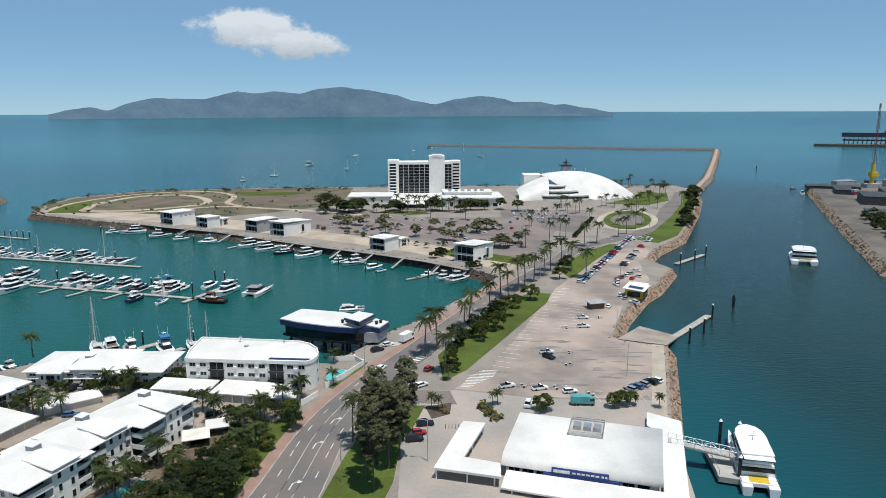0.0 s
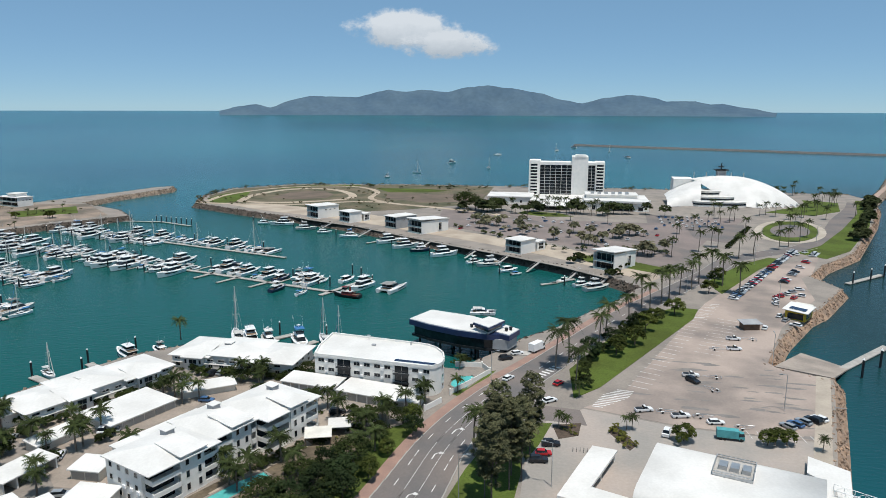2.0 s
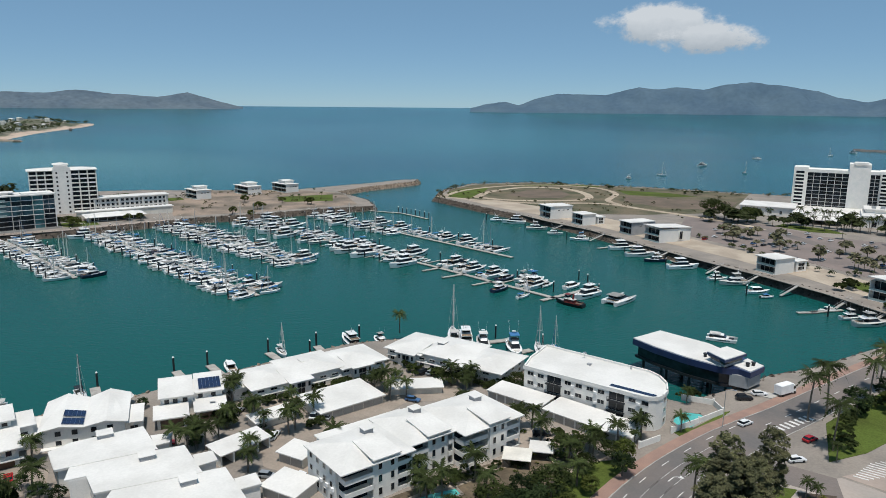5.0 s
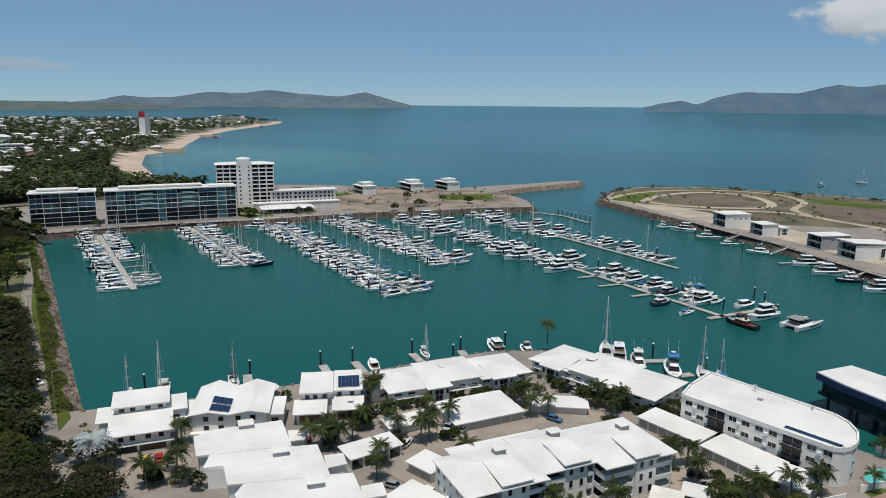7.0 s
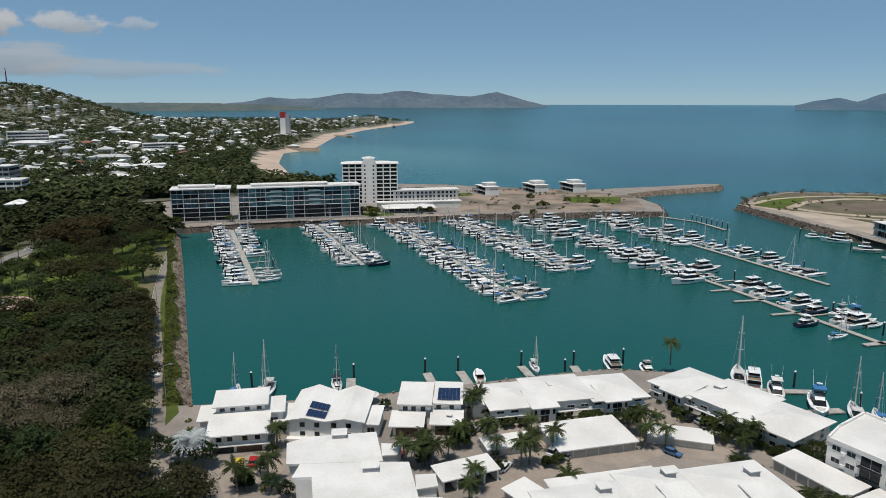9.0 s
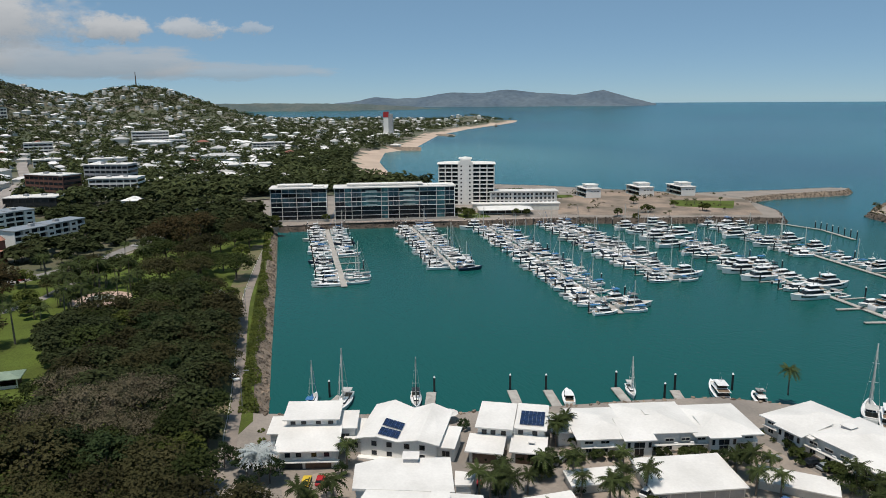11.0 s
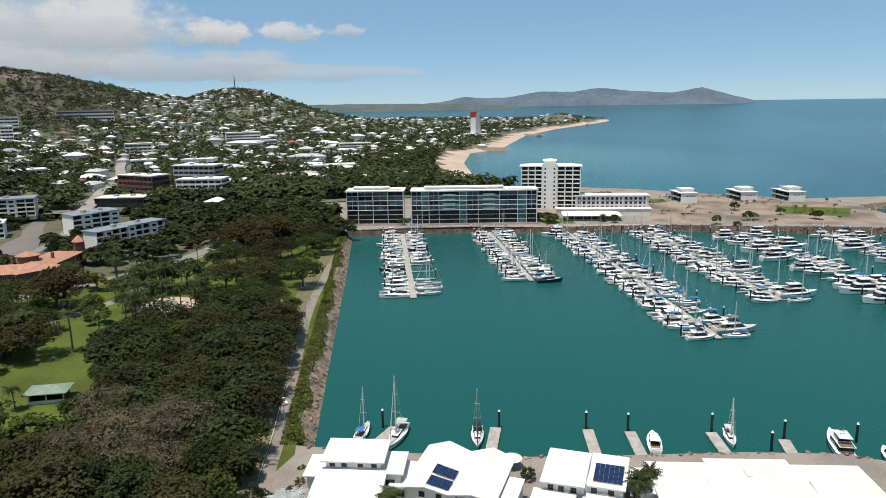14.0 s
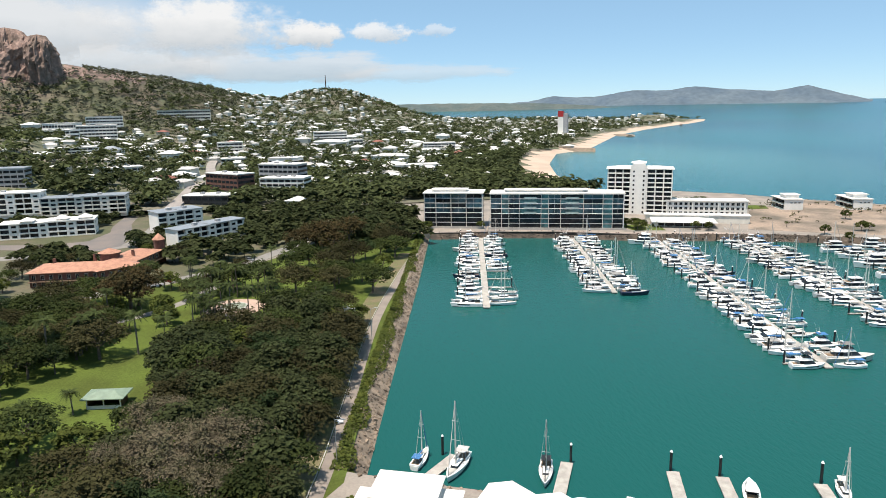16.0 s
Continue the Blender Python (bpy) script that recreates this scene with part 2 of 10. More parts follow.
def water_material():
    m, nt, b = nodes_of("sea_water")
    L = nt.links.new
    geo = nt.nodes.new("ShaderNodeNewGeometry")

    def dist(x, y, sx, sy):
        """0 inside a broad patch of silty water, 1 well outside it."""
        mp = nt.nodes.new("ShaderNodeMapping")
        mp.vector_type = "POINT"
        mp.inputs["Location"].default_value = (-x / sx, -y / sy, 0)
        mp.inputs["Scale"].default_value = (1 / sx, 1 / sy, 0)
        L(geo.outputs["Position"], mp.inputs["Vector"])
        ln = nt.nodes.new("ShaderNodeVectorMath")
        ln.operation = "LENGTH"
        L(mp.outputs[0], ln.inputs[0])
        return ln.outputs["Value"]

    big = nt.nodes.new("ShaderNodeTexNoise")
    big.inputs["Scale"].default_value, big.inputs["Detail"].default_value = 0.0016, 5
    L(geo.outputs["Position"], big.inputs["Vector"])
    open_ramp = nt.nodes.new("ShaderNodeValToRGB")
    e = open_ramp.color_ramp.elements
    e[0].position, e[0].color = 0.38, (0.006, 0.070, 0.098, 1)
    e[1].position, e[1].color = 0.64, (0.008, 0.112, 0.128, 1)
    L(big.outputs["Fac"], open_ramp.inputs[0])
    basin = nt.nodes.new("ShaderNodeValToRGB")
    e = basin.color_ramp.elements
    e[0].position, e[0].color = 0.75, (1, 1, 1, 1)
    e[1].position, e[1].color = 1.25, (0, 0, 0, 1)
    L(dist(-230, 270, 330, 330), basin.inputs[0])
    mix = nt.nodes.new("ShaderNodeMix")
    mix.data_type = "RGBA"
    L(basin.outputs[0], mix.inputs["Factor"]), L(open_ramp.outputs[0], mix.inputs["A"])
    mix.inputs["B"].default_value = (0.006, 0.077, 0.071, 1)
    deep = nt.nodes.new("ShaderNodeValToRGB")
    e = deep.color_ramp.elements
    e[0].position, e[0].color = 0.70, (1, 1, 1, 1)
    e[1].position, e[1].color = 1.30, (0, 0, 0, 1)
    L(dist(290, 400, 260, 600), deep.inputs[0])
    mix2 = nt.nodes.new("ShaderNodeMix")
    mix2.data_type = "RGBA"
    L(deep.outputs[0], mix2.inputs["Factor"]), L(mix.outputs["Result"], mix2.inputs["A"])
    mix2.inputs["B"].default_value = (0.010, 0.034, 0.035, 1)
    shoal = nt.nodes.new("ShaderNodeValToRGB")
    e = shoal.color_ramp.elements
    e[0].position, e[0].color = 0.2, (1, 1, 1, 1)
    e[1].position, e[1].color = 1.2, (0, 0, 0, 1)
    L(dist(-1080, 640, 520, 300), shoal.inputs[0])
    mix3 = nt.nodes.new("ShaderNodeMix")
    mix3.data_type = "RGBA"
    L(shoal.outputs[0], mix3.inputs["Factor"]), L(mix2.outputs["Result"], mix3.inputs["A"])
    mix3.inputs["B"].default_value = (0.050, 0.170, 0.175, 1)
    L(mix3.outputs["Result"], b.inputs["Base Color"])
    wave = nt.nodes.new("ShaderNodeTexNoise")
    wave.inputs["Scale"].default_value, wave.inputs["Detail"].default_value = 0.35, 6
    mp = nt.nodes.new("ShaderNodeMapping")
    mp.inputs["Scale"].default_value = (1, 2.2, 1)
    L(geo.outputs["Position"], mp.inputs["Vector"]), L(mp.outputs[0], wave.inputs["Vector"])
    bp = nt.nodes.new("ShaderNodeBump")
    bp.inputs["Strength"].default_value, bp.inputs["Distance"].default_value = 0.5, 0.5
    L(wave.outputs["Fac"], bp.inputs["Height"]), L(bp.outputs[0], b.inputs["Normal"])
    b.inputs["Roughness"].default_value, b.inputs["IOR"].default_value = 0.16, 1.33
    b.inputs["Specular IOR Level"].default_value = 0.14
    return m


SEA = water_material()
for leaf in (LEAF, LEAF2, LEAF3, LEAF4, RUSTLEAF, PALMLEAF, SILVERLEAF):
    leafy(leaf)

# ---------- mesh helpers ----------
class M:
    """Collects vertices and faces of one part."""

    def __init__(self):
        self.v, self.f, self.mi, self.k = [], [], [], 0

    def use(self, k):
        """Faces added from here on take material k of the part's list."""
        self.k = k
        return self

    def add(self, vs, fs):
        n = len(self.v)
        self.mi += [0] * (len(self.f) - len(self.mi)) + [self.k] * len(fs)
        self.v += [tuple(p) for p in vs]
        self.f += [tuple(i + n for i in q) for q in fs]
        return self

    def box(self, x0, y0, z0, x1, y1, z1):
        return self.add([(x, y, z) for z in (z0, z1) for y in (y0, y1) for x in (x0, x1)],
                        [(0, 2, 3, 1), (4, 5, 7, 6), (0, 1, 5, 4), (2, 6, 7, 3), (0, 4, 6, 2), (1, 3, 7, 5)])

    def obox(self, cx, cy, z0, z1, lx, ly, deg=0):
        c, s = math.cos(radians(deg)), math.sin(radians(deg))
        pts = [(cx + c * a - s * b, cy + s * a + c * b) for a, b in ((-lx / 2, -ly / 2), (lx / 2, -ly / 2), (lx / 2, ly / 2), (-lx / 2, ly / 2))]
        return self.prism(pts, z0, z1)

    def prism(self, poly, z0, z1, shrink=0.0):
        """An upright prism; shrink draws the top in towards the middle (0 to 1)."""
        n = len(poly)
        mx, my = sum(p[0] for p in poly) / n, sum(p[1] for p in poly) / n
        top = [(p[0] + (mx - p[0]) * shrink, p[1] + (my - p[1]) * shrink, z1) for p in poly]
        self.add([(p[0], p[1], z0) for p in poly] + top,
                 [tuple(reversed(range(n))), tuple(range(n, 2 * n))] + [(i, (i + 1) % n, n + (i + 1) % n, n + i) for i in range(n)])
        return self

    def cyl(self, p, q, r0, r1=None, n=8):
        r1 = r0 if r1 is None else r1
        p, q = Vector(p), Vector(q)
        a = (q - p).normalized()
        u = a.cross(Vector((0, 0, 1)) if abs(a.z) < 0.9 else Vector((1, 0, 0))).normalized()
        w = a.cross(u)
        ring = [[c + (u * math.cos(t) + w * math.sin(t)) * r for t in (2 * math.pi * i / n for i in range(n))] for c, r in ((p, r0), (q, r1))]
        return self.add(ring[0] + ring[1], [tuple(range(n))[::-1], tuple(range(n, 2 * n))] + [(i, (i + 1) % n, n + (i + 1) % n, n + i) for i in range(n)])

    def hip(self, x0, y0, x1, y1, z0, rise, over=0.5):
        """A hipped roof over a rectangle, with overhanging eaves 0.25 m thick."""
        x0, y0, x1, y1 = x0 - over, y0 - over, x1 + over, y1 + over
        w = min(x1 - x0, y1 - y0) / 2
        if x1 - x0 >= y1 - y0:
            ridge = [(x0 + w, (y0 + y1) / 2), (x1 - w, (y0 + y1) / 2)]
        else:
            ridge = [((x0 + x1) / 2, y0 + w), ((x0 + x1) / 2, y1 - w)]
        (ax, ay), (bx, by) = ridge
        self.box(x0, y0, z0 - 0.25, x1, y1, z0)
        vs = [(x0, y0, z0), (x1, y0, z0), (x1, y1, z0), (x0, y1, z0), (ax, ay, z0 + rise), (bx, by, z0 + rise)]
        if x1 - x0 >= y1 - y0:
            fs = [(0, 1, 5, 4), (1, 2, 5), (2, 3, 4, 5), (3, 0, 4)]
        else:
            fs = [(0, 1, 4), (1, 2, 5, 4), (2, 3, 5), (3, 0, 4, 5)]
        return self.add(vs, fs)

    def shed(self, poly, z0s, thick=0.25):
        """A flat sheet through corners of different heights."""
        n = len(poly)
        return self.add([(x, y, z - thick) for (x, y), z in zip(poly, z0s)] + [(x, y, z) for (x, y), z in zip(poly, z0s)],
                        [tuple(reversed(range(n))), tuple(range(n, 2 * n))] + [(i, (i + 1) % n, n + (i + 1) % n, n + i) for i in range(n)])

    def moved(self, m):
        self.v = [tuple(m @ Vector(p)) for p in self.v]
        return self

    def mesh(self, name, material, smooth=False):
        me = bpy.data.meshes.new(name)
        me.from_pydata(self.v, [], self.f)
        for one in material if isinstance(material, (list, tuple)) else [material]:
            me.materials.append(one)
        if any(self.mi):
            me.polygons.foreach_set("material_index", self.mi + [0] * (len(self.f) - len(self.mi)))
        if smooth:
            me.polygons.foreach_set("use_smooth", [True] * len(me.polygons))
        return me


def thing(name, label, category, x=0, y=0, z=0, rz=0, group="", kind=""):
    ob = new(name)
    ob.empty_display_size = 0.1
    ob.matrix_basis = pose(x, y, z, 0, 0, rz)
    return tagged(ob, label, category, group, kind)


def part(name, m, material, parent=None, label="", smooth=False):
    ob = new(name, m.mesh(name, material, smooth) if isinstance(m, M) else m)
    ob.parent = parent
    if label:
        tagged(ob, label)
    return ob


def setting(name, m, material, label, smooth=False):
    return tagged(part(name, m, material, None, "", smooth), label, name.split("_")[0], kind="structure")


GZ = 4.2  # height of the quays and lots above the water


# ---------- water and land ----------
def sea():
    m = M()
    radii = [0, 150, 400, 800, 1400, 2200, 3000, 3400, 3800, 4200, 4600, 4900]
    n = 96
    m.v.append((-50, 60, 0))
    for r in radii[1:]:
        z = 0 if r < 3300 else 70 * ((r - 3300) / 1600)
        m.v += [(-50 + r * math.cos(2 * math.pi * i / n), 60 + r * math.sin(2 * math.pi * i / n), z) for i in range(n)]
    m.f += [(0, 1 + i, 1 + (i + 1) % n) for i in range(n)]
    for k in range(len(radii) - 2):
        a, b = 1 + k * n, 1 + (k + 1) * n
        m.f += [(a + i, b + i, b + (i + 1) % n, a + (i + 1) % n) for i in range(n)]
    setting("water", m, SEA, "teal harbour and open sea water with small ripples", True)


sea()

CHANNEL = [(20, -60), (58, 149), (76, 209), (86.5, 245), (82, 247.5), (67.5, 254.5), (80, 284), (97, 317), (108, 332), (129, 372), (122, 398), (136, 425), (166, 467), (222, 595), (259, 690), (274, 745)]
HEAD = [(265, 800), (150, 806), (0, 806), (-116, 797), (-203, 792), (-329, 766), (-381, 708), (-377, 640), (-351, 585)]
EAST = [(-351, 585), (-290, 554), (-261, 540), (-216, 521), (-163, 492), (-112, 456), (-72, 433), (-37, 411), (-7, 390), (17, 366), (25, 356), (18, 338), (2, 309), (-11, 284), (-23, 268), (-30, 252), (-38, 238)]
SOUTH = [(-38, 229), (-84, 230), (-95, 232), (-126, 232), (-138, 235), (-154, 218), (-163, 196), (-169, 177), (-175, 158), (-182, 138), (-192, 118), (-203, 97)]
WEST = [(-204, 99), (-258, 112), (-311, 125), (-388, 144), (-498, 170)]
NORTH = [(-498, 170), (-489, 218), (-477, 256), (-455, 296), (-443, 337), (-428, 380), (-404, 420), (-385, 463), (-358, 507), (-385, 535), (-446, 567)]
SPIT = [(-446, 567), (-448, 610), (-436, 690), (-448, 714), (-466, 700), (-478, 640), (-490, 600), (-500, 556), (-560, 505), (-613, 470), (-650, 430)]


def inset(line, w):
    """The line moved landwards, to the left of its way."""
    out = []
    for i, p in enumerate(line):
        d = (Vector(line[min(i + 1, len(line) - 1)]) - Vector(line[max(i - 1, 0)])).normalized()
        out.append((p[0] - d.y * w, p[1] + d.x * w))
    return out


WEST = inset(WEST, 6)
NORTH, EAST, SPIT, CHANNEL, HEAD = inset(NORTH, 3), inset(EAST, 3.5), inset(SPIT, 5), inset(CHANNEL, 4), inset(HEAD, 7)


def land():
    ring = [(-300, -700), (-40, -700)] + CHANNEL + HEAD + EAST + SOUTH + WEST + NORTH + SPIT + [(-650, 150), (-650, -700)]
    bm = bmesh.new()
    vs = [bm.verts.new((x, y, GZ)) for x, y in ring]
    es = [bm.edges.new((vs[i], vs[(i + 1) % len(vs)])) for i in range(len(vs))]
    bmesh.ops.triangle_fill(bm, use_beauty=True, use_dissolve=False, edges=es)
    for f in bm.faces:
        if f.normal.z < 0:
            f.normal_flip()
    wall = [bm.verts.new((x, y, -2)) for x, y in ring]
    for i in range(len(ring)):
        j = (i + 1) % len(ring)
        bm.faces.new((vs[j], vs[i], wall[i], wall[j]))
    me = bpy.data.meshes.new("ground")
    bm.to_mesh(me)
    me.materials.append(PAVE)
    tagged(new("ground", me), "pale paved and bare ground of the harbour foreshore", "ground", kind="structure")


land()


def strip(pts, width, z, m=None, side=0.0):
    """A flat ribbon along a line; side shifts it to the left of its way."""
    m = m or M()
    left, right = [], []
    for i, p in enumerate(pts):
        a, b = Vector(pts[max(i - 1, 0)]), Vector(pts[min(i + 1, len(pts) - 1)])
        d = (b - a).normalized()
        nrm = Vector((-d.y, d.x))
        left.append(Vector(p) + nrm * (side + width / 2))
        right.append(Vector(p) + nrm * (side - width / 2))
    n = len(pts)
    m.add([(*q, z) for q in left] + [(*q, z) for q in right], [(i, n + i, n + i + 1, i + 1) for i in range(n - 1)])
    return m


def smooth_line(pts, step=6.0):
    """A rounded line through points."""
    out = []
    P = [Vector(p) for p in pts]
    P = [2 * P[0] - P[1]] + P + [2 * P[-1] - P[-2]]
    for i in range(1, len(P) - 2):
        n = max(2, int((P[i + 1] - P[i]).length / step))
        for k in range(n):
            t = k / n
            a, b, c, d = P[i - 1], P[i], P[i + 1], P[i + 2]
            out.append(tuple(0.5 * (2 * b + (c - a) * t + (2 * a - 5 * b + 4 * c - d) * t * t + (3 * b - a - 3 * c + d) * t ** 3)))
    return out + [tuple(P[-2])]


def flat(name, polys, z, material, label):
    m = M()
    for k, poly in enumerate(polys):
        m.prism(poly, z - 0.3, z + 0.001 * k)
    return setting(name, m, material, label)


# breakwaters and rock slopes are heaps of stones along a line
def rock_slope(name, line, label, width=7.0, top=3.6, side=-1, dens=0.55, size=1.1, both=False, seed=1, material=None):
    """Stones tumbled from a quay's edge to the water, on one side of a line or on both."""
    rng = random.Random(seed)
    m = M()
    pts = [Vector(p) for p in line]
    for a, b in zip(pts, pts[1:]):
        d = b - a
        length = d.length
        d.normalize()
        nrm = Vector((-d.y, d.x)) * side
        for _ in range(int(length * width * dens)):
            s, w = rng.random() * length, rng.random()
            off = (w * 2 - 1) * width if both else w * width - 1.0
            slope = abs(w * 2 - 1) if both else w
            z = top * (1 - slope) + 0.1 if both else top + 0.3 - (top + 0.9) * max(0, off) / width
            c = a + d * s + nrm * off
            r = size * rng.uniform(0.5, 1.15)
            q = Euler((rng.random() * 6, rng.random() * 6, rng.random() * 6)).to_matrix()
            vs = [q @ Vector((x * r * rng.uniform(0.55, 1), y * r * rng.uniform(0.5, 0.9), zz * r * rng.uniform(0.4, 0.8))) + Vector((c.x, c.y, z)) for x, y, zz in
                  ((-1, -.6, -.5), (1, -.7, -.5), (.9, .8, -.5), (-.8, .9, -.5), (-.7, -.5, .6), (.6, -.6, .7), (.7, .5, .6), (-.6, .7, .7))]
            m.add(vs, [(0, 3, 2, 1), (4, 5, 6, 7), (0, 1, 5, 4), (1, 2, 6, 5), (2, 3, 7, 6), (3, 0, 4, 7)])
    ob = part(name, m, material or ROCK)
    return tagged(ob, label, "rocks", kind="stuff")


def bank(name, line, material, label, width=7.0, top=4.1, side=-1, both=False):
    """The solid slope under the stones."""
    m = M()
    n = len(line)
    rows = []
    for i, p in enumerate(line):
        a, b = Vector(line[max(i - 1, 0)]), Vector(line[min(i + 1, n - 1)])
        d = (b - a).normalized()
        nrm = Vector((-d.y, d.x)) * side
        p = Vector(p)
        if both:
            rows.append([(*(p - nrm * width), -1), (*(p - nrm * width * 0.3), top), (*(p + nrm * width * 0.3), top), (*(p + nrm * width), -1)])
        else:
            rows.append([(*(p - nrm * 1.5), top), (*p, top), (*(p + nrm * width), -0.6), (*(p + nrm * width), -2)])
    m.v = [q for r in rows for q in r]
    m.f = [(4 * i + k, 4 * i + 4 + k, 4 * i + 5 + k, 4 * i + 1 + k) for i in range(n - 1) for k in range(3)]
    if both:
        m.f += [(3, 2, 1, 0), (4 * n - 4, 4 * n - 3, 4 * n - 2, 4 * n - 1)]
    return setting(name, m, material, label)


for nm, line, lab, w in (("west", WEST, "boulder revetment between park path and marina water", 5.5), ("north", NORTH, "low stone seawall along the north quay", 3.5),
                         ("east", EAST, "stone-faced bank under the eastern berths", 4), ("spit", SPIT, "rock armour round the western breakwater", 5.5),
                         ("channel", CHANNEL[1:], "brown rock revetment along the ship channel", 4), ("head", HEAD, "low rocky shore of the reclaimed point", 9), ("south", SOUTH, "stone wall behind the waterfront houses", 1.5)):
    stone = DARKROCK if nm in ("east", "north") else TANROCK if nm == "channel" else ROCK
    bank("bank_" + nm, line, stone, lab, w, side=-1)
    big = nm in ("head",)
    rock_slope("rock_" + nm, line, lab, w, dens=0.22 if big else 0.8 if nm in ("west", "channel") else 0.6, size=1.7 if big else 0.75 if nm in ("west", "channel") else 1.0, side=-1, material=stone)
BW1 = [(266, 740), (337, 890), (440, 1140), (593, 1520)]
BW2 = [(600, 1545), (440, 1600), (289, 1661), (120, 1728), (-33, 1795)]
for nm, line in (("inner", BW1), ("outer", BW2)):
    stone = ROCK if nm == "inner" else GREYROCK
    bank("breakwater_" + nm, line, stone, "long rubble breakwater of weathered stone", 8, 4.0, 1, True)
    rock_slope("rock_breakwater_" + nm, line, "loose stones of the breakwater", 8, 3.3, 1, 0.12, 0.95, True, material=stone)


setting("track_breakwater", strip([(262, 725)] + BW1, 5.5, 4.35), mat("pink_gravel", (0.40, 0.29, 0.23), 0.95, var=0.1, scale=0.1, fine=1.0, col2=(0.33, 0.24, 0.19)), "pale pink gravel track along the breakwater")


# ---------- town, hills and far shores ----------
COAST = [(-640, 425), (-732, 372), (-853, 393), (-1004, 439), (-1185, 519), (-1254, 605), (-1480, 740), (-1704, 874), (-2034, 1142), (-2380, 1480), (-2728, 1790), (-2860, 1640), (-3300, 1350), (-4700, 1150)]


def coast_y(x):
    for (ax, ay), (bx, by) in zip(COAST, COAST[1:]):
        if bx <= x <= ax:
            return ay + (by - ay) * (x - ax) / (bx - ax)
    return COAST[0][1]


RIDGE = [(-1500, -1150, 180), (-1700, -750, 190), (-1845, -545, 190), (-1880, -440, 188), (-2004, -357, 171), (-2325, -275, 158), (-2700, -180, 125), (-2947, -108, 112)]


def height(x, y):
    h = min(5.0, (coast_y(x) - y) * 0.075)
    h = max(h, -3)
    inland = max(0.0, min(1.0, (coast_y(x) - y) / 250))
    best = 0.0
    for (ax, ay, az), (bx, by, bz) in zip(RIDGE, RIDGE[1:]):
        d = Vector((bx - ax, by - ay))
        t = max(0.0, min(1.0, Vector((x - ax, y - ay)).dot(d) / d.length_squared))
        q = math.hypot(x - ax - d.x * t, y - ay - d.y * t)
        z = az + (bz - az) * t
        best = max(best, z * (0.62 * math.exp(-(q / 210) ** 2) + 0.38 * math.exp(-(q / 520) ** 2)))
    g = lambda cx, cy, sx, sy, hh: hh * math.exp(-((x - cx) / sx) ** 2 - ((y - cy) / sy) ** 2)
    hill = g(-2951, 225, 560, 280, 110) + g(-2900, 330, 300, 420, 20) + g(-980, -330, 330, 230, 52) + g(-2560, 1480, 170, 120, 28)
    hill = max(best, hill) + 0.25 * min(best, hill)
    rough = noise.noise((x * 0.006, y * 0.006, 0)) * 9 + noise.noise((x * 0.02, y * 0.02, 3)) * 4
    k = min(1.0, hill / 60)
    return h + inland * hill + inland * k * rough


def terrain():
    xs = [-640 - 20 * i for i in range(0, 36)] + [-1360 - 28 * i for i in range(1, 119)]
    ys = [-2200 + 60 * i for i in range(0, 20)] + [-1000 + 25 * i for i in range(0, 118)]
    m = M()
    m.v = [(x, y, height(x, y)) for x in xs for y in ys]
    n = len(ys)
    town, hills, cliff, sand = [], [], [], []
    for i in range(len(xs) - 1):
        for j in range(n - 1):
            q = (i * n + j, i * n + j + 1, (i + 1) * n + j + 1, (i + 1) * n + j)
            zs = [m.v[k][2] for k in q]
            cx, cy = m.v[q[0]][0], m.v[q[0]][1]
            steep = max(zs) - min(zs)
            z = sum(zs) / 4
            if max(zs) < -2.9:
                continue
            if z < 5.0 and coast_y(cx) - cy < 48:
                sand.append(q)
            elif math.hypot(cx + 1845, cy + 600) < 330 and z > 150 and steep > 9:
                cliff.append(q)
            elif z > 40 and cx < -1300 and (cy < -120 or steep > 9):
                hills.append(q)
            else:
                town.append(q)
    me = bpy.data.meshes.new("ground_town")
    me.from_pydata(m.v, [], town + hills + cliff + sand)
    for mt in (TOWN, HILLM, CLIFF, SAND):
        me.materials.append(mt)
    idx = [0] * len(town) + [1] * len(hills) + [2] * len(cliff) + [3] * len(sand)
    me.polygons.foreach_set("material_index", idx)
    me.polygons.foreach_set("use_smooth", [True] * len(idx))
    tagged(new("ground_town", me), "town ground rising to dry bush hills with a red cliff, and a sandy beach", "terrain", kind="structure")


terrain()


